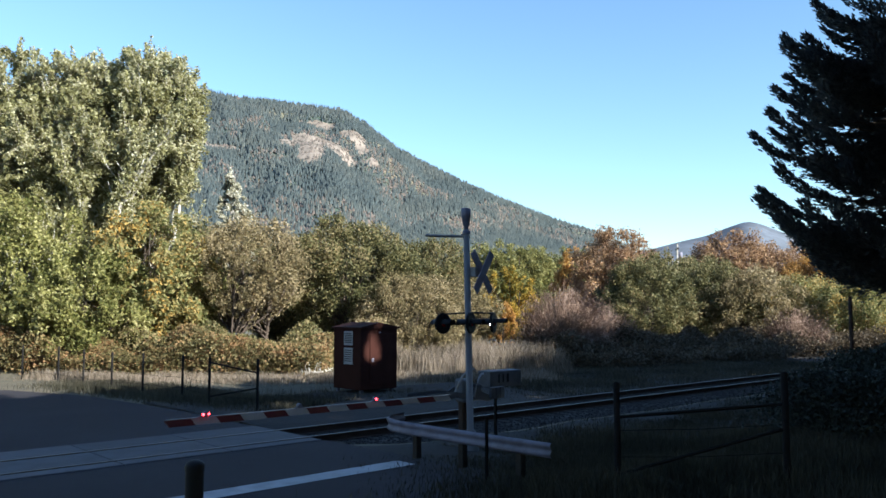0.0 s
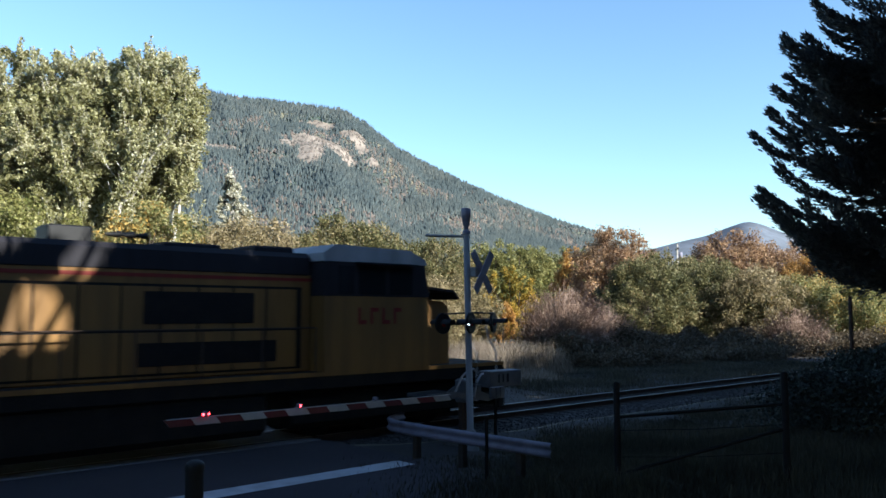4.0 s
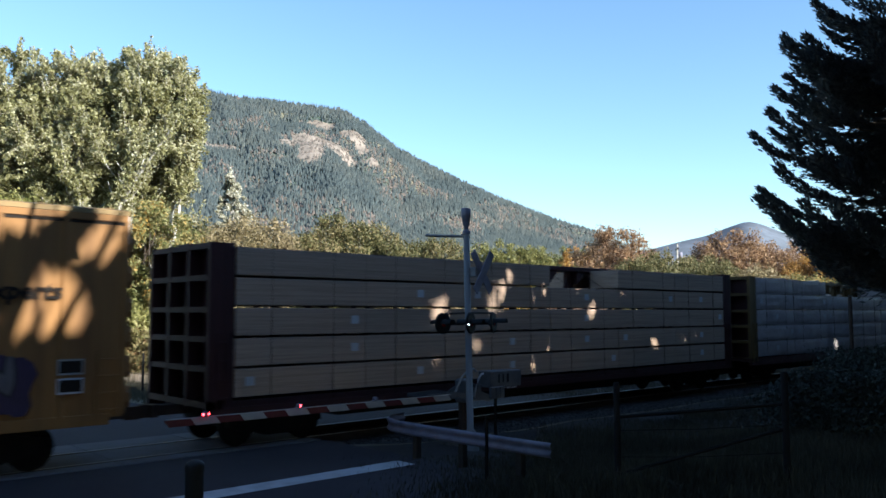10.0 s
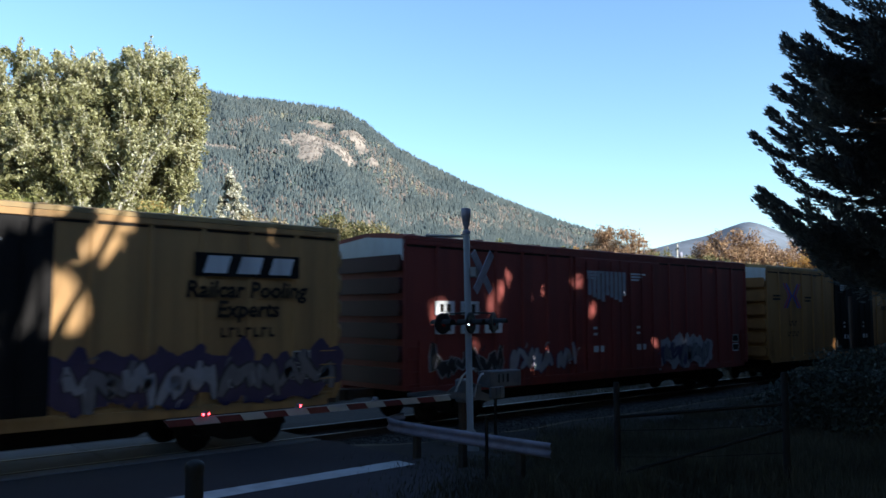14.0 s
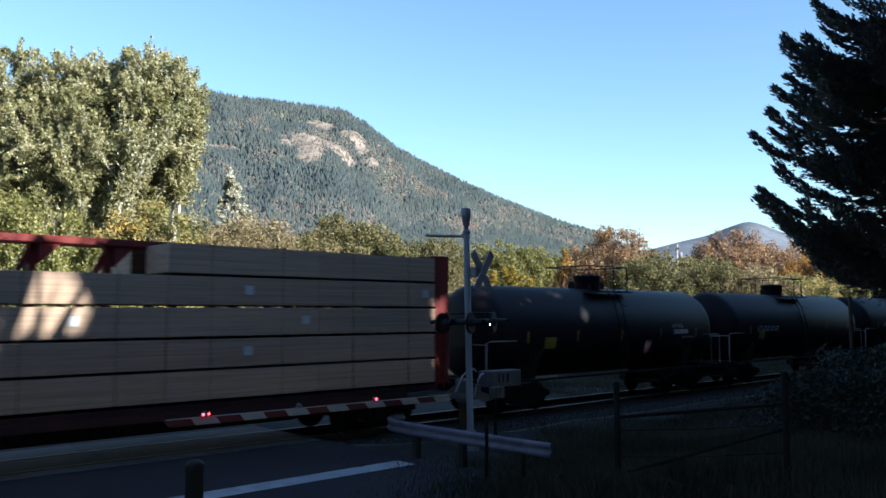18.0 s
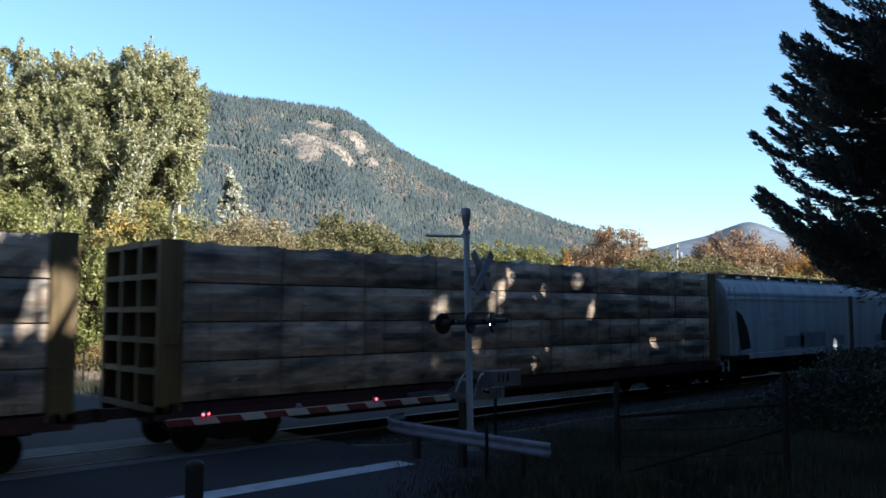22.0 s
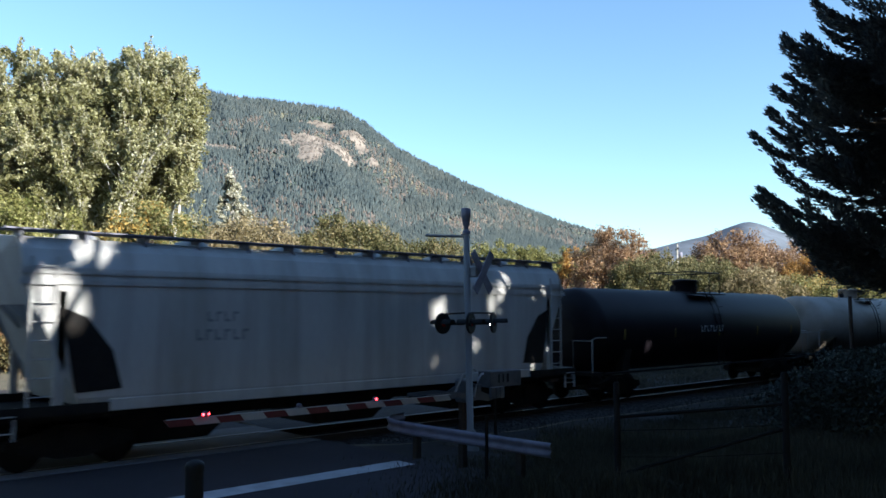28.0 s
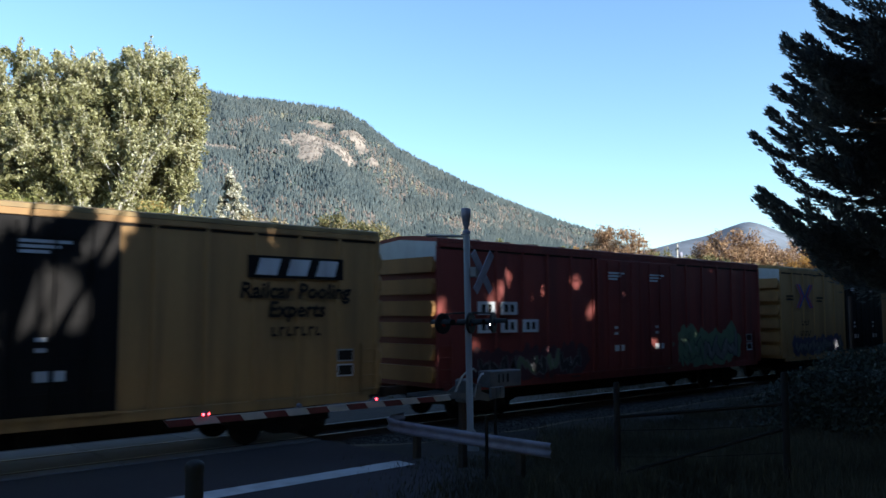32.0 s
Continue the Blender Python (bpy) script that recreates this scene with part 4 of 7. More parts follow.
def cottonwood(px_, depth, top, spread, lean, seed, leaves, label, low=0.3, leaf=None):
    """A cottonwood: leaning trunk, limbs that sweep upward and fork into leafy plumes with gaps between them."""
    rs = np.random.RandomState(seed)
    x, y = at(px_ * 0.982, depth)
    z = ground_height(x, y)
    H = top - z
    t_ = thing("cottonwood_tree", pose(x, y, z), label, "tree", "trees and bushes beyond the track")
    g = Geo()
    away = RIGHT * lean
    stem = [Vector((0, 0, -0.4))] + [away * k ** 1.6 + Vector((rs.normal() * 0.12, rs.normal() * 0.12, H * k)) for k in (0.2, 0.4, 0.6, 0.8, 0.97)]
    r0 = 0.012 * H
    g.tube(stem, [r0 * 1.3, r0, r0 * 0.75, r0 * 0.5, r0 * 0.28, 0.012], 8, False)

    def along(k):
        q = min(4.999, max(0.0, k / 0.97 * 5))
        return stem[int(q)].lerp(stem[int(q) + 1], q % 1)

    arcs = []
    n_ = 44
    for i in range(n_):
        s_ = low + (0.93 - low) * (i + rs.uniform(0, 1)) / n_
        a = i * 2.4 + rs.uniform(-0.5, 0.5)
        out = Vector((math.cos(a), math.sin(a), 0))
        q = (s_ - low) / (1 - low)
        L = spread * (0.5 + 0.7 * math.sin(math.pi * (0.12 + 0.7 * q))) * (1 - 0.55 * q ** 2) * rs.uniform(0.7, 1.15)
        p0 = along(s_)
        L *= 1 - 0.3 * max(0, q - 0.5)
        rise = min(L * rs.uniform(0.2, 1.2) * (1 + 1.2 * q ** 2), H * 1.0 - p0.z)
        p1 = p0 + out * L * 0.62 + Vector((0, 0, rise * 0.32))
        p2 = p0 + out * L * rs.uniform(0.8, 1.1) + Vector((0, 0, rise)) + away * 0.1
        p2.z = min(p2.z, H - 0.75 * math.hypot(p2.x - away.x, p2.y - away.y) + 0.3)
        arcs.append((p0, p1, p2, 0.26, L * 0.8))
        g.tube([p0, p0.lerp(p1, 0.6).lerp(p1.lerp(p2, 0.6), 0.6), p2], [0.055 * (1.2 - q), 0.032, 0.008], 5, False)
        for k in range(10):
            t0 = rs.uniform(0.2, 0.97)
            b0 = p0.lerp(p1, t0).lerp(p1.lerp(p2, t0), t0)
            side = (Vector(rs.normal(size=3)) + out * 0.35 + Vector((0, 0, -0.25 * (1 - q)))).normalized()
            M = L * rs.uniform(0.2, 0.6) + 0.25
            b1 = b0 + side * M * 0.5 + Vector((0, 0, M * 0.12))
            b2 = b0 + side * M * 0.72 + Vector((0, 0, M * rs.uniform(-0.1, 0.9)))
            b2.z = min(b2.z, H - 0.6 * math.hypot(b2.x - away.x, b2.y - away.y) + 0.45)
            arcs.append((b0, b1, b2, 0.16, M * 1.3))
            if k < 3:
                g.tube([b0, b1, b2], [0.022, 0.014, 0.005], 4, False)
    for k in range(16):
        p0 = along(0.66 + 0.019 * k) + Vector((rs.normal() * 0.45, rs.normal() * 0.45, 0)) * (1 if k < 12 else 0.2)
        arcs.append((p0, p0 + Vector((rs.normal() * 0.15, rs.normal() * 0.15, 0.5)), p0 + Vector((rs.normal() * 0.22, rs.normal() * 0.22, min(rs.uniform(1.4, 2.2), H * 1.02 - p0.z))), 0.1, 0.85))
    part("trunk", g, PALE_BARK, t_, "pale bark")
    A = np.array([[*a_[0], *a_[1], *a_[2]] for a_ in arcs])
    fat, wt = np.array([a_[3] for a_ in arcs]), np.array([a_[4] for a_ in arcs])
    pick = rs.choice(len(arcs), leaves, p=wt / wt.sum())
    k = rs.uniform(0.12, 1.03, (leaves, 1))
    P = A[pick, :3] * (1 - k) ** 2 + 2 * A[pick, 3:6] * k * (1 - k) + A[pick, 6:] * k * k
    d_ = rs.normal(size=(leaves, 3))
    P += d_ * (fat[pick][:, None] * (1.12 - 0.75 * k))
    v, q = leaf_quads(P, 0.125, rs, outward=d_ * 0.25)
    part("crown", mesh_from_arrays("crown", v, q), leaf or LEAF_SILVER, t_)
    return t_


COTTON = "tall cottonwood with pale limbs and grey-green leaves"
# leaders of two clumps fan out from common feet: bearing of the tip, depth, height, reach
for i, (tip_, d_, top, r_) in enumerate(((-0.995, 52, 20.9, 2.9), (-1.11, 53, 20.0, 3.3), (-0.925, 53, 18.6, 3.0), (-0.872, 52, 20.2, 2.9), (-0.80, 52.5, 20.3, 2.8), (-0.757, 53.5, 19.9, 2.7), (-0.683, 51.5, 20.7, 2.7), (-0.645, 52.5, 20.4, 2.2), (-0.625, 51.5, 19.3, 1.7), (-0.59, 51, 18.0, 1.25), (-0.585, 50.5, 16.0, 1.0), (-0.72, 50.5, 18.2, 2.6), (-0.835, 50.5, 17.6, 2.7), (-0.96, 50.5, 16.6, 2.7))):
    foot_ = tip_ + ((-0.735 if tip_ > -0.78 else -0.93) - tip_) * 0.4
    cottonwood(foot_, d_, top, r_, (tip_ - foot_) * 28.2, 411 + i, int(30000 * r_ / 2.6), COTTON if r_ > 2.1 else "leaning cottonwood stem with pale limbs and grey-green leaves", 0.6 if r_ < 2.1 else 0.42 if tip_ > -0.7 else 0.3)
for i, (px_, d_, top, r_) in enumerate(((-0.7, 57, 15.5, 4.0), (-0.95, 57, 16.5, 4.4), (-0.81, 52, 15.6, 3.6), (-0.83, 49.5, 12.0, 3.0))):
    cottonwood(px_, d_, top, r_, 0.0, 451 + i, 27000, "lower cottonwood inside the group, grey-green", 0.1)
rs_ = np.random.RandomState(77)
for px_, d_, z0, z1, lean in ((-0.735, 47.8, 9.6, 15.0, 3.4), (-0.745, 47.9, 9.0, 13.0, 1.6), (-0.83, 44.6, 1.6, 4.6, 0.4), (-0.855, 48.8, 8.0, 11.0, 0.7)):
    x, y = at(px_, d_)
    lt = thing("cottonwood_tree", pose(x, y, ground_height(x, y)), "pale bare cottonwood stem among grey-green leaves", "tree", "trees and bushes beyond the track")
    g = Geo()
    g.tube([Vector((0, 0.4, -0.4)), Vector((0, 0.3, z0 * 0.7)), Vector((0, 0.1, z0)), RIGHT * lean * 0.4 + Vector((0, 0, z0 + (z1 - z0) * 0.45)), RIGHT * lean + Vector((0, 0.2, z1))], [0.17, 0.14, 0.12, 0.09, 0.03], 7, False)
    for q in range(6):
        k = q / 6
        a0 = RIGHT * lean * k ** 1.2 + Vector((0, 0.05, z0 + (z1 - z0) * k))
        limb(g, a0, a0 + RIGHT * rs_.uniform(-1.2, 1.6) + Vector((0, rs_.uniform(-0.5, 0.5), rs_.uniform(0.8, 1.8))), 0.06, 0.015, rs_)
    part("trunk", g, PALE_BARK, lt)
    blobs = [(*(RIGHT * lean * k)[:2], z0 + (z1 - z0) * k + 0.4, 0.8, 0.7, 0.6) for k in np.linspace(0, 1.1, 12)]
    pts_, dd_ = blob_points(1500, blobs, rs_, 0.2)
    v, q = leaf_quads(pts_, 0.125, rs_, outward=dd_ * 0.5)
    part("crown", mesh_from_arrays("crown", v, q), LEAF_SILVER, lt)
tree(-0.95, 48, 10.2, 4.4, LEAF_GREEN, PALE_BARK, "green-leaved tree standing before the tall cottonwoods", 14, leaves=49300, size=0.131, columns=3, clumps=140, low=0.08, tip=0.2)
tree(-0.66, 47.5, 9.7, 3.4, LEAF_GOLD, BARK, "green and orange autumn tree before the cottonwoods", 15, leaves=43500, size=0.131, columns=3, clumps=120, low=0.08, tip=0.3)
tree(-0.8, 45, 7.0, 3.4, LEAF_GREEN, BARK, "leafy green shrubby tree with a low crown", 16, leaves=34800, size=0.123, columns=2, clumps=90, low=0.04, tip=0.1)
tree(-0.56, 50, 7.6, 2.2, LEAF_GREEN, BARK, "leafy green tree beside the fork", 9, leaves=29000, size=0.131, columns=2, clumps=80, low=0.04, tip=0.2)
tree(-0.485, 60, 13.5, 1.8, LEAF_PALE, PALE_BARK, "slim young poplar with silvery leaves", 17, "poplar_tree", leaves=26000, size=0.16, clumps=90, low=0.15, tip=1.0)
tree(-0.44, 49, 9.2, 3.3, LEAF_TAN, BARK, "small tree with thinning yellow-brown leaves and forked trunk", 18, leaves=37700, size=0.0984, columns=3, clumps=130, low=0.28, tip=0.1, trunk=0.19)
tree(-0.21, 56, 9.9, 4.3, LEAF_DARK, BARK, "rounded olive-green tree with dark limbs", 19, leaves=66700, size=0.115, columns=3, clumps=180, low=0.15, tip=0.1, trunk=0.2)
tree(-0.34, 63, 8.8, 3.6, LEAF_DARK, BARK, "olive-green tree behind the row", 20, leaves=34800, size=0.139, columns=2, clumps=90, low=0.05, tip=0.1)
tree(-0.02, 72, 10.0, 4.6, LEAF_DARK, BARK, "dull green tree with a wide low crown", 21, leaves=43500, size=0.139, columns=3, clumps=120, low=0.05, tip=0.1)
tree(-0.08, 53, 5.9, 3.4, LEAF_TAN, BARK, "straw-brown bush beside the track", 22, "bush", leaves=37700, size=0.0902, columns=3, clumps=110, low=0.02, tip=0.0, category="bush")
tree(0.03, 57, 5.8, 3.2, LEAF_TAN, BARK, "straw-brown bush beside the track", 23, "bush", leaves=29000, size=0.0984, columns=2, clumps=90, low=0.02, tip=0.0, category="bush")
tree(0.15, 70, 7.4, 2.2, LEAF_YELLOW, BARK, "bright yellow small autumn tree", 24, leaves=20300, size=0.123, columns=2, clumps=60, low=0.03, tip=0.3)
for i, px_ in enumerate((0.1, 0.15, 0.2, 0.25, 0.3)):
    tree(px_, 118 + i * 3, 13.6 + (i % 2) * 0.7, 4.6, LEAF_POPLAR, BARK, "distant yellow-green poplar in a row", 25 + i, "poplar_tree", leaves=18850, size=0.221, columns=2, clumps=110, low=0.03, tip=0.2)
tree(0.135, 58, 4.0, 0.9, LEAF_ORANGE, BARK, "small bright orange autumn bush", 47, "bush", leaves=5000, size=0.1, clumps=20, low=0.05, tip=0.1, category="bush")
twig_bush("bare_bush", *at(0.27, 53), 5.3, 3.4, TWIG_GREY, "leafless grey-brown bush beside the track", 31, 4200)
twig_bush("bare_bush", *at(0.36, 55), 4.0, 2.4, TWIG_GREY, "leafless grey-brown bush beside the track", 32, 1600)
tree(0.385, 88, 12.9, 4.6, LEAF_RUST, BARK, "rust-brown rounded autumn tree", 33, leaves=37700, size=0.164, columns=3, clumps=110, low=0.05, tip=0.1)
tree(0.305, 96, 11.2, 2.9, LEAF_ORANGE, BARK, "orange rounded autumn tree", 34, leaves=26100, size=0.164, columns=2, clumps=80, low=0.05, tip=0.2)
tree(0.45, 66, 7.6, 3.6, LEAF_DARK, BARK, "dark green rounded bush", 35, "bush", leaves=37700, size=0.123, columns=3, clumps=110, low=0.02, tip=0.1, category="bush")
tree(0.53, 85, 10.0, 5.0, LEAF_DARK, BARK, "green-brown tree with a rounded crown", 36, leaves=40600, size=0.156, columns=3, clumps=110, low=0.03, tip=0.1)
tree(0.60, 70, 7.8, 4.2, LEAF_DARK, BARK, "olive bush beside the track", 37, "bush", leaves=43500, size=0.123, columns=3, clumps=120, low=0.02, tip=0.1, category="bush")
tree(0.66, 92, 13.2, 5.2, LEAF_RUST, BARK, "rust-orange rounded autumn tree", 38, leaves=40600, size=0.164, columns=3, clumps=120, low=0.03, tip=0.1)
tree(0.76, 95, 12.0, 4.8, LEAF_RUST, BARK, "rust-orange rounded autumn tree", 39, leaves=34800, size=0.164, columns=3, clumps=110, low=0.03, tip=0.1)
tree(0.70, 68, 7.0, 4.0, LEAF_TAN, BARK, "olive-brown bush beside the track", 40, "bush", leaves=37700, size=0.123, columns=3, clumps=110, low=0.02, tip=0.1, category="bush")
tree(0.80, 70, 6.8, 4.0, LEAF_GOLD, BARK, "yellow-green bush beside the track", 41, "bush", leaves=34800, size=0.123, columns=3, clumps=110, low=0.02, tip=0.1, category="bush")
tree(0.87, 88, 10.8, 5.0, LEAF_ORANGE, BARK, "orange-yellow autumn tree with a rounded crown", 42, leaves=37700, size=0.156, columns=3, clumps=110, low=0.03, tip=0.1)
tree(0.98, 84, 10.6, 5.2, LEAF_ORANGE, BARK, "orange-yellow autumn tree with a rounded crown", 43, leaves=34800, size=0.156, columns=3, clumps=110, low=0.03, tip=0.1)
tree(0.92, 66, 5.8, 3.4, LEAF_GOLD, BARK, "yellow-green bush beside the track", 44, "bush", leaves=29000, size=0.123, columns=2, clumps=90, low=0.02, tip=0.1, category="bush")
tree(1.1, 72, 8.5, 4.6, LEAF_ORANGE, BARK, "orange rounded autumn tree", 45, leaves=26100, size=0.156, columns=2, clumps=90, low=0.03, tip=0.1)
twig_bush("bare_bush", *at(0.79, 62), 3.8, 2.8, TWIG_GREY, "leafless grey bush beside the track", 46, 1800)
for i, (px_, d_, top, r_) in enumerate(((0.03, 135, 13, 6), (-0.12, 100, 11.0, 6), (-0.28, 95, 11.0, 6), (-0.4, 88, 10.5, 5.5), (-0.55, 80, 12.5, 6), (0.36, 140, 12.5, 6.5), (0.5, 140, 12.5, 6.5), (0.58, 150, 13.5, 6.5), (0.85, 140, 14, 7), (1.0, 130, 14, 7), (-0.95, 75, 13, 6), (0.68, 150, 13, 7))):
    tree(px_, d_, top, r_, LEAF_DARK, BARK, "green-brown tree at the back of the wood", 60 + i, leaves=18850, size=0.23, columns=3, clumps=80, low=0.02, tip=0.1)

# undergrowth
scrub("bramble_hedge", [at(-1.1, 44), at(-0.75, 43.5), at(-0.5, 43), at(-0.25, 43)], LEAF_BRAMBLE, "yellow-green and russet bramble hedge beyond the fence", 51, 70000, 0.1, 2.3, 0.9)
scrub("bramble_hedge_dark", [at(-1.1, 45.5), at(-0.5, 45), at(-0.2, 46)], LEAF_DARK, "dull green bramble hedge", 52, 40000, 0.11, 2.6, 0.8)
scrub("dry_grass", [at(-0.12, 46), at(0.05, 46), at(0.25, 47)], STRAW, "tall dry straw-coloured grass", 53, 26000, 0.012, 1.7, 1.4, True)
scrub("dry_grass_low", [at(-0.9, 40.5), at(-0.3, 40), at(0.25, 41)], STRAW, "short dry grass at the hedge foot", 54, 22000, 0.012, 0.5, 1.3, True)
scrub("brush_belt", [at(0.24, 50), at(0.5, 56), at(0.8, 62), at(1.1, 64)], LEAF_BRUSH_SHADED, "low brown-olive brush along the track, darkened for shade", 55, 70000, 0.12, 2.2, 1.3)
scrub("brush_russet", [at(0.3, 48), at(0.5, 53), at(0.75, 58)], LEAF_BRUSH_SHADED, "low brown brush along the track, darkened for shade", 56, 34000, 0.1, 1.3, 1.2)
scrub("field_grass", [at(0.1, 36), at(0.5, 44), at(0.85, 52)], GRASS, "grass strip beside the track", 57, 42000, 0.012, 0.32, 3.2, True)
scrub("track_grass", [at(-0.3, 33), at(0.3, 32), at(0.8, 45)], GRASS, "thin grass beside the ballast", 58, 9000, 0.01, 0.22, 1.4, True)
scrub("near_grass", [(12.6, 11.0), (14, 9.3), (16.5, 7.5), (19, 5.5)], GRASS, "rank grass round the near fence", 59, 60000, 0.011, 0.5, 2.0, True)
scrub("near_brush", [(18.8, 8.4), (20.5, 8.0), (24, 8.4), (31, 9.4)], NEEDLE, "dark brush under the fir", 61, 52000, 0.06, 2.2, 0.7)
scrub("verge_grass", [(13.6, 5.4), (12.5, 7.2), (9.5, 8.4), (12, 10.0), (13.5, 12.4), (20, 12.6), (30, 12.8)], GRASS, "short verge grass by the road", 62, 54000, 0.01, 0.2, 1.1, True)
scrub("fence_grass", [(12.6, 38), (13.5, 32), (14.6, 28), (16, 24)], GRASS, "green grass along the far fence", 63, 26000, 0.011, 0.35, 1.2, True)

# pale dead branch at the hedge foot
rs_ = np.random.RandomState(5)
x, y = at(-0.285, 41.5)
dead = thing("fallen_branch", pose(x, y, ground_height(x, y)), "pale dead branch lying at the hedge foot", "branch")
g = Geo().tube([(-1.1, 0.2, 0.08), (-0.3, 0.0, 0.3), (0.5, -0.1, 0.28), (1.2, 0.1, 0.45)], [0.07, 0.06, 0.045, 0.015], 6)
for q in range(14):
    a0 = Vector((rs_.uniform(-0.9, 0.9), 0, 0.25))
    limb(g, a0, a0 + Vector((rs_.uniform(-0.5, 0.7), rs_.uniform(-0.5, 0.3), rs_.uniform(0.1, 0.6))), 0.028, 0.008, rs_, 0.3)
part("branchwork", g, PALE_BARK, dead)

# far utility poles
for px_, d_, h in ((0.53, 100, 11.9), (0.585, 118, 12.4)):
    x, y = at(px_, d_)
    up_ = thing("utility_pole", pose(x, y, ground_height(x, y), 0, 0, 40), "distant wooden utility pole with a crossarm", "utility pole", "utility poles")
    part("pole", Geo().lathe([(-0.5, 0.16), (h, 0.11)], 8, "z"), PALE_BARK if px_ < 0.55 else BARK, up_)
    part("crossarm", Geo().box(-1.1, -0.06, h - 0.7, 1.1, 0.06, h - 0.55), BARK, up_)
    if px_ < 0.55:
        part("transformer", Geo().lathe([(h - 2.0, 0.26), (h - 1.95, 0.3), (h - 1.0, 0.3), (h - 0.95, 0.22)], 12, "z", (0.3, -0.4, 0)), GALV, up_, "pale grey transformer can")
    for q in (-0.95, -0.4, 0.4, 0.95):
        part("insulator", Geo().lathe([(h - 0.55, 0.05), (h - 0.4, 0.05), (h - 0.36, 0.02)], 8, "z", (q, 0, 0)), WHITE_PAINT, up_)

# ---- shade wood behind the eye ----
def shade_wood():
    rs = np.random.RandomState(91)
    s_ = TO_SUN
    lean_, side_ = -s_.z / s_.y, -s_.x / s_.y

    def crown(t_, c, x0, y0, size):
        """Clumps at c in the tree's space, but for those in the way of a sunbeam or of the view."""
        keep = out_of_beams(c + np.array([x0, y0, 0.4]), size * 0.36)
        v, q = leaf_quads(c[keep], size, rs, aspect=1.3, outward=np.array([s_.x, s_.y, s_.z]) * 0.8)
        part("crown", mesh_from_arrays("crown", v, q), NEEDLE, t_)

    def one(x0, y0, h, count, label, wide=4.2, deep=1.4, low=0.2, size=0.62, base=0.4):
        t_ = thing("shade_tree", pose(x0, y0, 0.4), label, "fir tree", "wood that shades the crossing")
        part("trunk", Geo().tube([(0, 0, -1), (0, 0, h * 0.5), (0, 0, h - 1)], [0.35, 0.22, 0.04], 8, False), BARK, t_)
        c = np.stack([rs.uniform(-wide, wide, count), rs.normal(size=count) * deep, rs.uniform(low, 1, count) * h], 1)
        top = h - np.abs(c[:, 0]) * 0.25 - 0.6 * np.abs(np.sin(c[:, 0] * 2.3 + x0))
        crown(t_, c[c[:, 2] < top], x0, y0, size)

    for x0 in np.arange(-34, 104, 6.5):
        one(x0, -12, (4.4 + 28.15 * lean_) if x0 < 6 + 28.15 * side_ else (43.5 if x0 < 37 else 40.6 if x0 < 50 else 47.0 if x0 < 66 else 34.0) * lean_, 17000, "tall dense fir in the shaded wood", low=0.12)
    # unseen low growth added beside the track, beyond the fir, to block skylight
    for x0, y0, h in ((29, 3.6, 11.5), (35.5, 5.0, 11), (42.5, 6.4, 10.5), (50, 8.0, 10), (58, 9.4, 7.0), (67, 10.6, 5.0)):
        one(x0, y0, h, 11000, "added unseen fir with boughs to the ground, blocks the sky", 4.4, 1.2, 0.0)
    # unseen trees added past the road, beside the cottonwoods, to dim the car ends
    for x0, y0 in ((3, 47), (-5, 45), (-13, 43), (-21, 41), (-30, 39), (-9, 37), (-18, 35)):
        one(x0, y0, 24.0, 9000, "added unseen tree past the road, blocks the sky", 4.2, 2.0, 0.05)
    # unseen tall firs added beside the road to block sky, away from the sun's side
    for x0, y0 in ((-9, -3), (-9, 5), (-12, 11.5), (-16, -6), (-18, 3), (-10, 25), (-14, 31), (-24, 9), (-24, 26)):
        one(x0, y0, 44.0, 16000, "added very tall unseen fir beside the road, blocks the sky", 3.8, 2.2)
    # unseen firs added on both sides of the track to narrow the western sky
    for x0 in (-21, -30, -40, -52):
        for y0 in (12.2, 23.3):
            one(x0, y0, 24.0, 9000, "added tall unseen fir beside the track, blocks the sky", 4.2, 0.8)
    # unseen spreading trees added over the road to block sky, low enough to leave the far side of the track in the sun
    for x0, y0 in ((-10, -4), (-17, -2), (-10, 9), (-18, 9), (-4, -5), (2, -5), (9, -4), (16, -2), (23, 0.5), (30, 2), (38, 4), (46, 5)):
        t_ = thing("sky_block_tree", pose(x0, y0, 0.4), "added unseen tree with boughs over the road, blocks the sky", "tree", "wood that shades the crossing")
        g = Geo().tube([(0, 0, -1), (0.1, 0, 6), (0, 0.3, 11)], [0.4, 0.3, 0.1], 9, False)
        c = np.stack([rs.uniform(-4.2, 4.2, 18000), rs.uniform(-6, 13.8 - y0, 18000), np.zeros(18000)], 1)
        wy = c[:, 1] + y0
        wx = c[:, 0] + x0
        c[:, 2] = (31.0 - 2.6 * np.clip((wx - 29) / 4, 0, 1) - wy) * s_.z / -s_.y - 0.6 - np.abs(rs.normal(size=18000)) * 1.1
        wx = c[:, 0] + x0
        r = np.hypot(wx, wy)
        az = np.degrees(np.arctan2(wy, wx))
        hidden = (c[:, 2] - 3.4 > r * 0.47) | (az < 14.5) | (az > 82)
        c = c[hidden]
        for q in range(0, len(c), max(1, len(c) // 12)):
            limb(g, (0, 0, 7 + (q % 5) * 0.7), c[q], 0.13, 0.02, rs, 0.05)
        part("trunk", g, BARK, t_)
        crown(t_, c, x0, y0, 0.62)


shade_wood()

# ---- mountains ----
def lerp_profile(pts, x):
    return float(np.interp(x, [p[0] for p in pts], [p[1] for p in pts]))


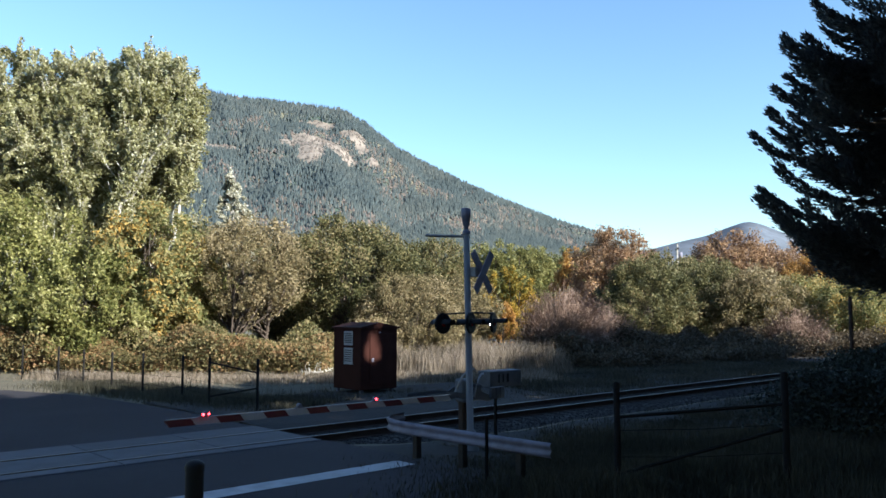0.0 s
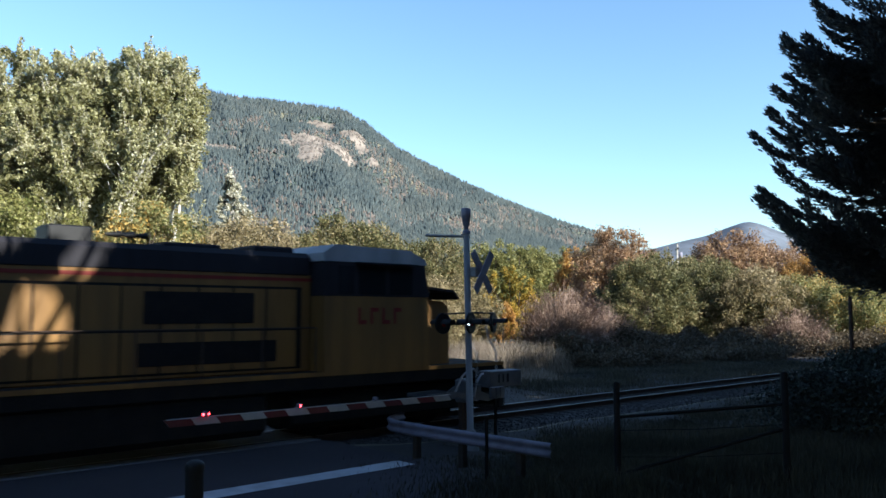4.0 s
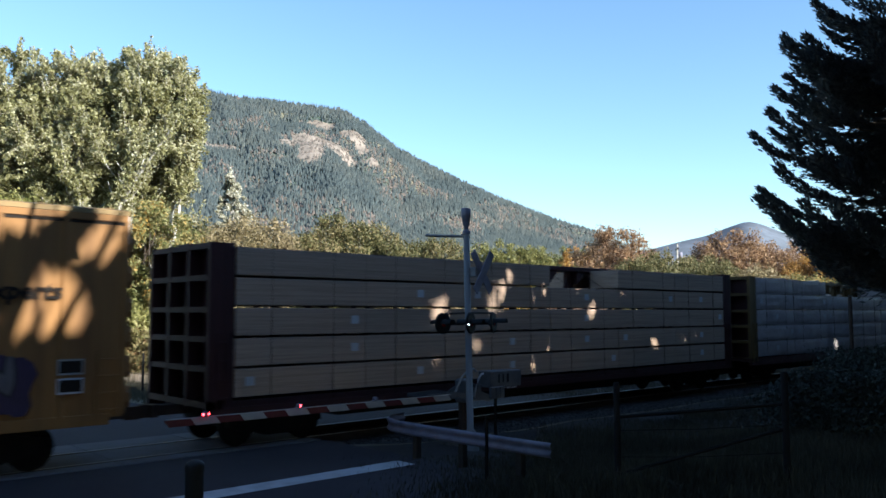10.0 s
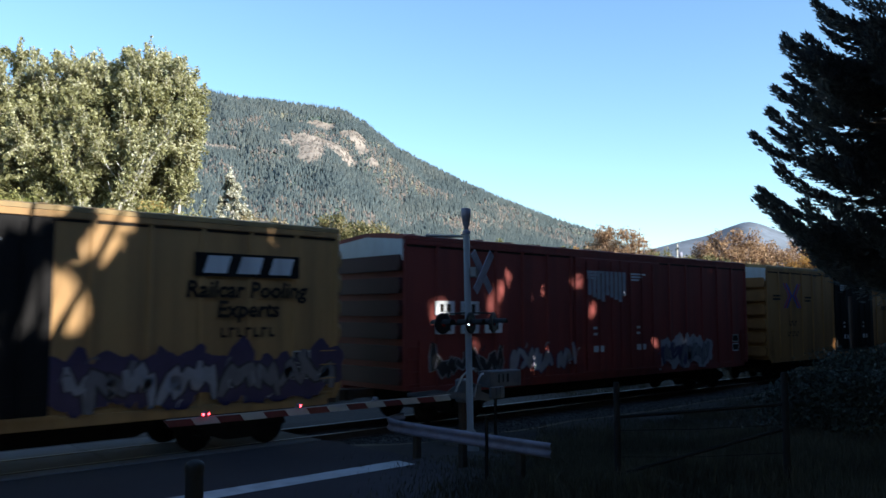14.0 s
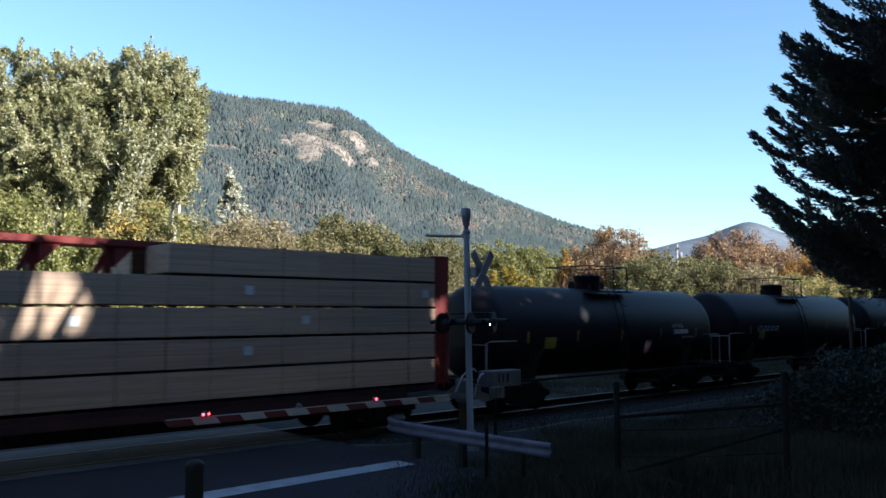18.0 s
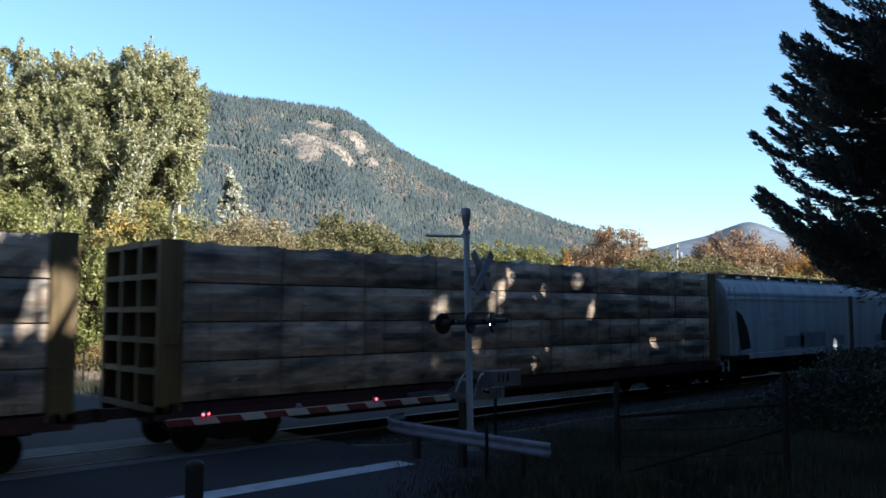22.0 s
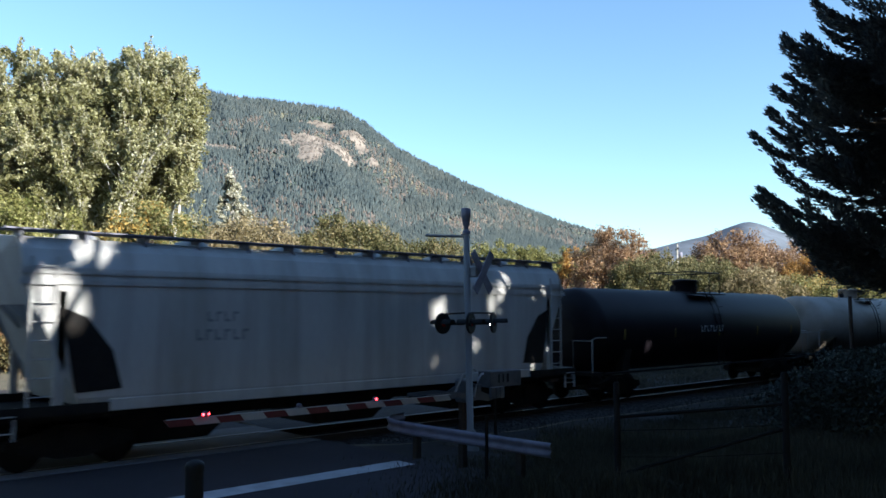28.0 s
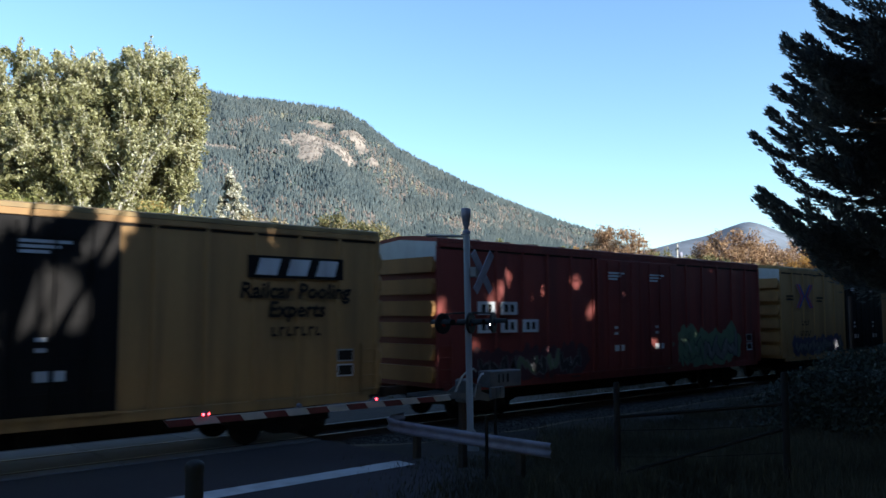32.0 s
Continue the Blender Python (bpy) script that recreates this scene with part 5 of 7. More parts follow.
def ridge(name, profile, near, far, material, label, seed, cols=150, rows=46, foot=0.0, shape=1.0):
    """A mountainside: heights rise from its foot to a skyline given by bearing (share of half width) and slope."""
    lo, hi = profile[0][0], profile[-1][0]
    v = np.zeros((rows, cols, 3))
    for j in range(rows):
        k = j / (rows - 1)
        d = near + (far - near) * k
        for i in range(cols):
            px_ = lo + (hi - lo) * i / (cols - 1)
            x, y = at(px_, d)
            crest = lerp_profile(profile, px_) * far
            f_ = k ** shape
            bump = 1 + 0.10 * noise.noise((px_ * 6, k * 2.5, seed)) + 0.05 * noise.noise((px_ * 17, k * 7, seed)) if 0 < k < 1 else 1
            h = crest * f_ * (bump if k < 0.93 else 1)
            v[j, i] = (x, y, foot + h)
    back = v[-1].copy()
    back[:, :2] *= 1.25
    back[:, 2] = -20
    v = np.concatenate([v, back[None]])
    q = [(j * cols + i, j * cols + i + 1, (j + 1) * cols + i + 1, (j + 1) * cols + i) for j in range(rows) for i in range(cols - 1)]
    me = mesh_from_arrays(name, v.reshape(-1, 3), q)
    me.polygons.foreach_set("use_smooth", [True] * len(q))
    ob = structure(name, me, material, label)
    return ob, v


m, n, l, b = nodes_of("forest floor and scree")
tc, nz, rp = n.new("ShaderNodeTexCoord"), n.new("ShaderNodeTexNoise"), n.new("ShaderNodeValToRGB")
nz.inputs["Scale"].default_value, nz.inputs["Detail"].default_value = 0.012, 8
l.new(tc.outputs["Object"], nz.inputs["Vector"])
e = rp.color_ramp.elements
e[0].position, e[0].color = 0.4, (0.06, 0.085, 0.06, 1)
e[1].position, e[1].color = 0.62, (0.21, 0.17, 0.11, 1)
l.new(nz.outputs[0], rp.inputs[0])
l.new(rp.outputs[0], b.inputs["Base Color"])
b.inputs["Roughness"].default_value = 1.0
MOUNTAIN = m
ROCK = paint("pale scree", (0.235, 0.195, 0.16), 0.95, vary=0.3, scale=0.02, grain=0.12, bump=0.6, dirt=(0.11, 0.095, 0.08), dirt_amount=0.5)
# pale blue-grey stands in for the haze before these hills
HAZE_HILL = paint("distant wooded hill tinted with haze", (0.125, 0.14, 0.17), 1.0, vary=0.3, scale=0.006, grain=0.03, bump=0.3, dirt=(0.09, 0.1, 0.115), dirt_amount=0.5, spec=0.0)
PROFILE = ((-1.5, 0.27), (-1.1, 0.288), (-0.8, 0.296), (-0.566, 0.283), (-0.45, 0.272), (-0.235, 0.257), (-0.18, 0.241), (-0.1, 0.205), (0.085, 0.153), (0.24, 0.119), (0.37, 0.096), (0.42, 0.078), (0.5, 0.05), (0.62, 0.0))
_, MV = ridge("mountain", PROFILE, 700, 1900, MOUNTAIN, "forested mountainside", 3, shape=1.25)
ridge("far_hills", ((0.3, 0.06), (0.45, 0.077), (0.543, 0.09), (0.6, 0.097), (0.65, 0.108), (0.69, 0.115), (0.72, 0.112), (0.747, 0.106), (0.85, 0.085), (1.0, 0.06), (1.2, 0.05)), 2600, 3700, HAZE_HILL, "distant hills with haze in their colour", 8, cols=60, rows=12)


def slope_point(px_, k):
    """A point on the mountainside by bearing and share of its depth."""
    rows_, cols_ = 46, 150
    i = (px_ + 1.5) / 2.12 * (cols_ - 1)
    j = k * (rows_ - 1)
    i0, j0 = int(min(max(i, 0), cols_ - 2)), int(min(max(j, 0), rows_ - 2))
    fi, fj = i - i0, j - j0
    a = MV[j0, i0] * (1 - fi) + MV[j0, i0 + 1] * fi
    b_ = MV[j0 + 1, i0] * (1 - fi) + MV[j0 + 1, i0 + 1] * fi
    return a * (1 - fj) + b_ * fj


# open scree and brush on the slope: bearing, depth share, half sizes
SCREE = ((-0.29, 0.735, 0.075, 0.055), (-0.34, 0.70, 0.04, 0.035), (-0.3, 0.645, 0.035, 0.055), (-0.235, 0.71, 0.035, 0.045), (-0.205, 0.85, 0.03, 0.028), (-0.185, 0.8, 0.016, 0.03), (-0.29, 0.905, 0.05, 0.017), (-0.16, 0.73, 0.014, 0.03), (-0.52, 0.665, 0.06, 0.016))


def in_scree(px_, k, grow=1.0):
    w = 0.55 * noise.noise((px_ * 34, k * 28, 2)) + 0.5 * noise.noise((px_ * 90, k * 75, 4))
    return any(((px_ - a) / c) ** 2 + ((k - b_) / d) ** 2 < grow * (1 + w) for a, b_, c, d in SCREE)


# browner brush among the firs: bearing, depth share, half sizes
BRUSHY = ((-0.3, 0.33, 0.2, 0.05), (-0.12, 0.66, 0.04, 0.1), (-0.42, 0.8, 0.03, 0.05), (-0.22, 0.78, 0.1, 0.1), (0.1, 0.66, 0.05, 0.05), (-0.34, 0.4, 0.17, 0.035), (-0.15, 0.8, 0.06, 0.08), (-0.02, 0.74, 0.05, 0.06), (0.16, 0.8, 0.07, 0.09), (0.02, 0.55, 0.06, 0.05), (0.3, 0.8, 0.07, 0.12), (-0.4, 0.62, 0.05, 0.03))


def mountain_cover():
    rs = np.random.RandomState(17)
    ring = np.array([(math.cos(a), math.sin(a), 0) for a in np.linspace(0, 2 * math.pi, 4, endpoint=False)])
    firs, brush = [], []
    while len(firs) < 78000:
        px_, k = rs.uniform(-0.9, 0.52), rs.uniform(0.05, 1.0) ** 0.85
        p = slope_point(px_, k)
        thin = noise.noise((px_ * 9, k * 7, 5))
        if in_scree(px_, k, 1.0):
            if rs.uniform() < 0.25:
                brush.append(p)
            continue
        if (thin > 0.22 and rs.uniform() < 0.6) or (rs.uniform() < 0.75 and any(((px_ - a) / c) ** 2 + ((k - b_) / d) ** 2 < 1 + 0.8 * noise.noise((px_ * 22, k * 20, 6)) for a, b_, c, d in BRUSHY)):
            if rs.uniform() < 0.5:
                brush.append(p)
            continue
        firs.append(p)
    for name, pts, mat_, hgt, wid, label in (("mountain_firs", firs, FAR_FIR, 10.5, 2.3, "dense dark fir forest on the mountain"), ("mountain_brush", brush, FAR_RUSSET, 5, 3.4, "russet brush on the mountain")):
        pts = np.array(pts)
        n_ = len(pts)
        s_ = rs.uniform(0.6, 1.25, n_)[:, None, None]
        v = np.concatenate([ring[None] * wid * s_ + np.array([0, 0, 0.5]), np.array([[[0, 0, hgt]]]) * s_], 1) + pts[:, None, :]
        tri = [(i, (i + 1) % 4, 4) for i in range(4)]
        f_ = np.array(tri)[None] + (np.arange(n_) * 5)[:, None, None]
        ob = part(name, mesh_from_arrays(name, v.reshape(-1, 3), f_.reshape(-1, 3)), mat_, None)
        tagged(ob, label, "forest", "", "stuff")
    # scree sheets laid over the slope
    for q, (a, b_, c, d) in enumerate(SCREE):
        v, f_ = [], []
        nn = 40
        for j in range(nn + 1):
            for i in range(nn + 1):
                px_, k = a + c * 1.25 * (2 * i / nn - 1), b_ + d * 1.25 * (2 * j / nn - 1)
                p = slope_point(px_, min(k, 0.99))
                v.append((p[0], p[1], p[2] + 2.0 + 1.5 * noise.noise((px_ * 60, k * 60, q))))
        for j in range(nn):
            for i in range(nn):
                px_, k = a + c * 1.25 * ((2 * i + 1) / nn - 1), b_ + d * 1.25 * ((2 * j + 1) / nn - 1)
                if in_scree(px_, k):
                    w = nn + 1
                    f_.append((j * w + i, j * w + i + 1, (j + 1) * w + i + 1, (j + 1) * w + i))
        if f_:
            ob = structure("scree_slope", mesh_from_arrays("scree_slope", v, f_), ROCK, "pale bare scree slope on the mountain")


mountain_cover()

# ---- train ----
def car_paint(name, color, dirt=None, rough=0.5, amount=0.45, scale=0.9, stretch=(2.2, 1, 0.22)):
    return paint(name, color, rough + 0.15, spec=0.06 if max(color) < 0.03 else 0.25, vary=0.14, scale=scale, grain=22, bump=0.05, dirt=dirt, dirt_amount=amount, stretch=stretch)


YELLOW = car_paint("boxcar yellow", (0.215, 0.104, 0.032), (0.115, 0.055, 0.02))
YELLOW_PALE = car_paint("faded boxcar yellow", (0.26, 0.145, 0.055), (0.15, 0.085, 0.035))
OXIDE = car_paint("boxcar oxide red", (0.125, 0.021, 0.016), (0.06, 0.012, 0.011))
DOOR_BLACK = car_paint("door black", (0.007, 0.0065, 0.007), (0.014, 0.012, 0.011))
GALV_PANEL = car_paint("pale end panel", (0.36, 0.37, 0.37), (0.24, 0.23, 0.21))
ROOF_TAN = car_paint("weathered roof", (0.22, 0.145, 0.06), (0.12, 0.085, 0.045))
LOCO_YELLOW = car_paint("locomotive yellow", (0.17, 0.088, 0.024), (0.075, 0.04, 0.015))
LOCO_DULL = car_paint("grimy locomotive yellow", (0.06, 0.033, 0.01), (0.026, 0.016, 0.008))
# cab roof grey made pale to imitate light on its top
LOCO_ROOF_LIT = car_paint("cab roof grey lightened as if lit", (0.26, 0.26, 0.28), (0.16, 0.16, 0.17))
LOCO_GREY = car_paint("locomotive grey", (0.022, 0.021, 0.025), (0.015, 0.014, 0.016))
LOCO_RED = car_paint("locomotive red lettering", (0.15, 0.016, 0.012))
TANK_BLACK = paint("tank black", (0.0085, 0.0065, 0.009), 0.5, spec=0.12, vary=0.15, scale=0.8, grain=20, bump=0.02, dirt=(0.013, 0.011, 0.012), dirt_amount=0.3)
TANK_WHITE = car_paint("tank white", (0.42, 0.435, 0.455), (0.22, 0.195, 0.17), 0.4, stretch=(0.5, 1, 0.9))
TANK_TAN = car_paint("tank tan-white", (0.32, 0.27, 0.23), (0.17, 0.14, 0.11), 0.45, stretch=(0.5, 1, 0.9))
TANK_BLUE = paint("tank blue-grey", (0.04, 0.062, 0.12), 0.35, vary=0.1, scale=0.8, grain=20, bump=0.02, dirt=(0.025, 0.034, 0.055))
TANK_RED = car_paint("tank rust red", (0.13, 0.026, 0.019), (0.06, 0.016, 0.013), 0.5, stretch=(0.5, 1, 0.9))
TANK_BROWN = car_paint("tank dark brown band", (0.03, 0.018, 0.017), (0.018, 0.012, 0.012), 0.5)
HOPPER_GREY = car_paint("hopper grey", (0.3, 0.325, 0.36), (0.19, 0.205, 0.23), 0.5)
FADED_MARK = car_paint("faded lettering", (0.17, 0.175, 0.19), (0.13, 0.13, 0.14))
HOPPER_TAN = car_paint("weathered pale hopper grey", (0.33, 0.32, 0.315), (0.21, 0.2, 0.19), 0.5)
BEAM_RED = car_paint("centerbeam red", (0.13, 0.014, 0.013), (0.06, 0.01, 0.01))
# dark maroon also stands in for shade in bulkhead recesses and one boxcar end
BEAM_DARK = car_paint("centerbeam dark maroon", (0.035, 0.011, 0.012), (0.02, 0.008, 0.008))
BEAM_YELLOW = car_paint("centerbeam yellow", (0.105, 0.068, 0.026), (0.055, 0.037, 0.018))
LUMBER = paint("stacked lumber", (0.31, 0.218, 0.16), 0.75, vary=0.3, scale=1.2, grain=9, bump=0.3, dirt=(0.165, 0.115, 0.08), stretch=(0.25, 1, 14), per_object=0.07)
WRAP = paint("milky plastic wrap", (0.31, 0.27, 0.265), 0.3, vary=0.25, scale=1.3, grain=7, bump=0.5, dirt=(0.17, 0.145, 0.14), dirt_amount=0.45, per_object=0.12)
WRAP_BROWN = paint("printed lumber wrap", (0.26, 0.19, 0.14), 0.45, vary=0.5, scale=1.9, grain=9, bump=0.7, dirt=(0.055, 0.048, 0.045), dirt_amount=0.75, stretch=(0.35, 1, 1.3), per_object=0.3)
WRAP_PRINT = paint("wrap print", (0.035, 0.04, 0.042), 0.5, vary=0.5, scale=4, grain=9, bump=0.2, dirt=(0.09, 0.08, 0.07), dirt_amount=0.6)
GLASS = paint("cab window glass", (0.01, 0.012, 0.014), 0.08, vary=0.05, bump=0)
BLUE_MARK = car_paint("emblem blue", (0.035, 0.045, 0.2))
RED_MARK = car_paint("emblem red", (0.24, 0.03, 0.03))
BROWN_MARK = car_paint("red-brown emblem", (0.06, 0.02, 0.014))
WHITE_MARK = car_paint("white lettering", (0.4, 0.4, 0.42), (0.26, 0.26, 0.27))
DARK_MARK = car_paint("dark lettering", (0.018, 0.014, 0.012))
YELLOW_MARK = car_paint("yellow placard", (0.2, 0.155, 0.025))
STEEL = car_paint("grab iron steel", (0.25, 0.24, 0.23))
GRAFFITI = {k: paint("spray paint " + k, c, 0.5, vary=0.15, scale=3, grain=20, bump=0.02) for k, c in {
    "white": (0.2, 0.19, 0.21), "grey": (0.1, 0.095, 0.105), "blue": (0.035, 0.055, 0.22), "green": (0.1, 0.22, 0.06), "pink": (0.25, 0.075, 0.1), "purple": (0.03, 0.02, 0.055), "maroon": (0.04, 0.012, 0.018), "teal": (0.03, 0.13, 0.12), "lime": (0.085, 0.12, 0.075), "yellow": (0.16, 0.13, 0.03), "black": (0.013, 0.012, 0.014)}.items()}

SHARED = {}


def shared(key, make):
    if key not in SHARED:
        SHARED[key] = make().mesh(key)
    return SHARED[key]


def truck(parent, x, material=UNDER):
    """A two-axle freight truck under a car."""
    def frame_():
        g = Geo()
        for y in (-1.0, 1.0):
            g.prism([(-1.25, 0.46), (-1.2, 0.62), (-0.7, 0.72), (-0.35, 0.86), (0.35, 0.86), (0.7, 0.72), (1.2, 0.62), (1.25, 0.46), (1.0, 0.4), (0.55, 0.3), (0.3, 0.22), (-0.3, 0.22), (-0.55, 0.3), (-1.0, 0.4)], y - 0.09, y + 0.09, "y")
        g.box(-0.22, -1.15, 0.4, 0.22, 1.15, 0.78)
        return g

    def wheels_():
        g = Geo()
        for y in (-0.76, 0.76):
            g.lathe([(y - 0.07, 0.3), (y - 0.065, 0.44), (y + 0.05, 0.43), (y + 0.07, 0.28)] if y < 0 else [(y - 0.07, 0.28), (y - 0.05, 0.43), (y + 0.065, 0.44), (y + 0.07, 0.3)], 20, "y")
        g.lathe([(-1.15, 0.09), (1.15, 0.09)], 10, "y")
        return g
    fr = part("truck", shared("truck_frame", frame_), material, parent)
    fr.matrix_basis = pose(x, 0, 0)
    for dx in (-0.89, 0.89):
        w = part("wheelset", shared("wheelset", wheels_), UNDER, fr, "dark steel wheelset")
        w.matrix_basis = pose(dx, 0, 0.44)


def coupler(parent, x, way):
    def make():
        return Geo().box(-0.5, -0.1, 0.75, 0.35, 0.1, 0.98, 0.02).prism([(0.3, -0.18), (0.62, -0.2), (0.66, 0.02), (0.5, 0.06), (0.45, 0.18), (0.3, 0.16)], 0.72, 1.0, "z")
    ob = part("coupler", shared("coupler", make), RUST, parent)
    ob.matrix_basis = pose(x, 0, 0, 0, 0, 0 if way > 0 else 180)


def ladder(parent, x0, x1, y, z0, z1, rungs, material):
    g = Geo()
    for x in (x0, x1):
        g.box(x - 0.02, y - 0.02, z0, x + 0.02, y + 0.02, z1)
    for k in range(rungs):
        z = z0 + (z1 - z0) * (k + 0.5) / rungs
        g.tube([(x0, y - 0.03, z), (x1, y - 0.03, z)], 0.014, 6, False)
    part("ladder", g, material, parent)


def marks(parent, name, rows, y, material, label):
    """Flat bars in place of lettering: rows of (x0, x1, z0, z1)."""
    g = Geo()
    for x0, x1, z0, z1 in rows:
        g.box(x0, y - 0.004, z0, x1, y, z1)
    return part(name, g, material, parent, label)


def text_on(parent, words, x, z, size, y, material, label):
    """Lettering on a car's near side, centred at x."""
    cu = bpy.data.curves.new("lettering", "FONT")
    cu.body, cu.size, cu.align_x, cu.extrude, cu.resolution_u, cu.offset, cu.shear = words, size, "CENTER", 0.002, 2, 0.014, 0.12
    ob = bpy.data.objects.new("lettering", cu)
    scene.collection.objects.link(ob)
    me = bpy.data.meshes.new_from_object(ob.evaluated_get(bpy.context.evaluated_depsgraph_get()))
    bpy.data.objects.remove(ob)
    t_ = part("lettering", me, material, parent, label)
    t_.matrix_basis = pose(x, y - 0.006, z, 90, 0, 0)
    return t_


def bars_for_words(x, z, h, n_, gap=0.28, width=0.62):
    """The outline of n letters as upright bars, centred at x."""
    w = h * width
    total = n_ * w + (n_ - 1) * h * gap
    out = []
    for i in range(n_):
        x0 = x - total / 2 + i * (w + h * gap)
        out += [(x0, x0 + w * 0.3, z, z + h), (x0 + w * 0.3, x0 + w, z + h * (0.75 if i % 2 else 0.0), z + h * (1.0 if i % 2 else 0.25))]
    return out


def ribbon(g, pts, w0, w1, y):
    """A painted stroke along a curve, its width from w0 to w1."""
    n_ = len(pts)
    v, f_ = [], []
    for i, p in enumerate(pts):
        d = (Vector(pts[min(i + 1, n_ - 1)]) - Vector(pts[max(i - 1, 0)])).normalized()
        w = (w0 + (w1 - w0) * i / (n_ - 1)) * (0.55 if i in (0, n_ - 1) else 1.0)
        v += [(p[0] - d.y * w, y, p[1] + d.x * w), (p[0] + d.y * w, y, p[1] - d.x * w)]
    for i in range(n_ - 1):
        f_.append((2 * i, 2 * i + 2, 2 * i + 3, 2 * i + 1))
    g.add(v, f_)


def graffiti(parent, x0, x1, z0, z1, y, colors, seed, cloud=True):
    """A sprayed piece: crowded jagged strokes with outlines and shines. colors: fills, then background, then outline."""
    rs = np.random.RandomState(seed)
    H = z1 - z0
    fills, back, edge = colors[:-2], colors[-2], colors[-1]
    n_ = max(3, int(round((x1 - x0) / (H * 0.62))))
    step = (x1 - x0) / n_
    if cloud:
        g = Geo()
        for i in range(n_ * 2 + 1):
            cx_, cz_ = x0 + i * step / 2, (z0 + z1) / 2 + rs.uniform(-0.12, 0.16) * H
            rx_, rz_ = step * rs.uniform(0.45, 0.7), H * rs.uniform(0.4, 0.6)
            ring = [(cx_ + rx_ * math.cos(a) * (1 + 0.2 * math.sin(5 * a + i)), y - 0.001 - 0.0002 * i, max(z0 - 0.05, cz_ + rz_ * math.sin(a) * (1 + 0.16 * math.sin(4 * a + 2 * i)))) for a in np.linspace(0, 2 * math.pi, 20, endpoint=False)]
            g.add(ring, [tuple(range(20))])
        part("graffiti_cloud", g, GRAFFITI[back], parent, back + " sprayed background")
    for i in range(n_):
        wide, tall = step * rs.uniform(1.1, 1.6), H
        ox = x0 + i * step - 0.25 * step
        pts = []
        for q in range(6):
            pz = rs.uniform(0.0, 0.3) if (q + i) % 2 else rs.uniform(0.62, 1.0)
            pts.append((min(x1, max(x0, ox + wide * (0.15 + 0.16 * q + rs.uniform(-0.28, 0.28)))), z0 + tall * pz))
        path = []
        for a, b_ in zip(pts, pts[1:]):
            path += [(a[0] + (b_[0] - a[0]) * q, a[1] + (b_[1] - a[1]) * q) for q in (0, 0.33, 0.66)]
        path.append(pts[-1])
        for r in range(2):
            path = [path[0]] + [((a[0] + 2 * b_[0] + c_[0]) / 4, (a[1] + 2 * b_[1] + c_[1]) / 4) for a, b_, c_ in zip(path, path[1:], path[2:])] + [path[-1]]
        fat = H * rs.uniform(0.075, 0.11)
        out, fill, shine = Geo(), Geo(), Geo()
        ribbon(out, path, fat * 1.45, fat * 1.3, y - 0.007 - 0.0005 * i)
        ribbon(fill, path, fat, fat * 0.85, y - 0.011 - 0.0005 * i)
        k = rs.randint(2, max(3, len(path) - 5))
        ribbon(shine, [(p[0] + fat * 0.3, p[1] + fat * 0.3) for p in path[k:k + 4]], fat * 0.22, fat * 0.1, y - 0.017 - 0.0003 * i)
        col = fills[i * len(fills) // n_] if rs.uniform() < 0.75 else fills[rs.randint(0, len(fills))]
        part("graffiti_outline", out, GRAFFITI[edge], parent, edge + " sprayed outline")
        part("graffiti_fill", fill, GRAFFITI[col], parent, col + " sprayed fill")
        part("graffiti_shine", shine, GRAFFITI["white"], parent, "thin white sprayed shine")
    # small tags round the forms
    for k in range(n_):
        mark_ = Geo()
        ox, oz, a0 = rs.uniform(x0, x1), rs.uniform(z0, z1 - 0.05), rs.uniform(0, 6.28)
        L = H * rs.uniform(0.1, 0.25)
        path = [(ox + L * q * math.cos(a0 + q), min(z1, max(z0, oz + L * q * math.sin(a0 + 1.5 * q)))) for q in np.linspace(0, 1, 5)]
        ribbon(mark_, path, H * 0.025, H * 0.01, y - 0.022 - 0.0003 * k)
        part("graffiti_tag", mark_, GRAFFITI[fills[rs.randint(0, len(fills))]], parent, "small sprayed squiggle")


def puffed(g, x0, x1, y_out, y_in, z0, z1, rs, puff, top, tuck):
    """A wrapped pack: its outer face and top swell and crease between the straps."""
    g = Geo()
    nx, nz = 9, 5
    yo, yi = min(y_out, y_in), max(y_out, y_in)
    sag = np.abs(rs.normal(size=(nx, nz))) * puff
    v, f_ = [], []
    for i in range(nx):
        for j in range(nz):
            a, b_ = i / (nx - 1), j / (nz - 1)
            edge = min(1, 6 * min(a, 1 - a) + 0.0) * min(1, 4 * min(b_, 1 - b_))
            lift = (0.05 * abs(rs.normal()) if top and j == nz - 1 else 0)
            v.append((x0 + (x1 - x0) * a, yo + tuck * (1 - edge) - sag[i, j] * edge * 0.6, z0 + (z1 - z0) * b_ + lift))
    for i in range(nx - 1):
        for j in range(nz - 1):
            k = i * nz + j
            f_.append((k, k + nz, k + nz + 1, k + 1))
    base = len(v)
    for i in range(nx):
        v += [(x0 + (x1 - x0) * i / (nx - 1), yi, z0), (x0 + (x1 - x0) * i / (nx - 1), yi, z1 + (0.03 if top else 0))]
    for i in range(nx - 1):
        f_.append((i * nz + nz - 1, (i + 1) * nz + nz - 1, base + 2 * i + 3, base + 2 * i + 1))
        f_.append((i * nz, base + 2 * i, base + 2 * i + 2, (i + 1) * nz))
        f_.append((base + 2 * i, base + 2 * i + 1, base + 2 * i + 3, base + 2 * i + 2))
    f_.append(tuple(range(nz)) + (base + 1, base))
    e_ = (nx - 1) * nz
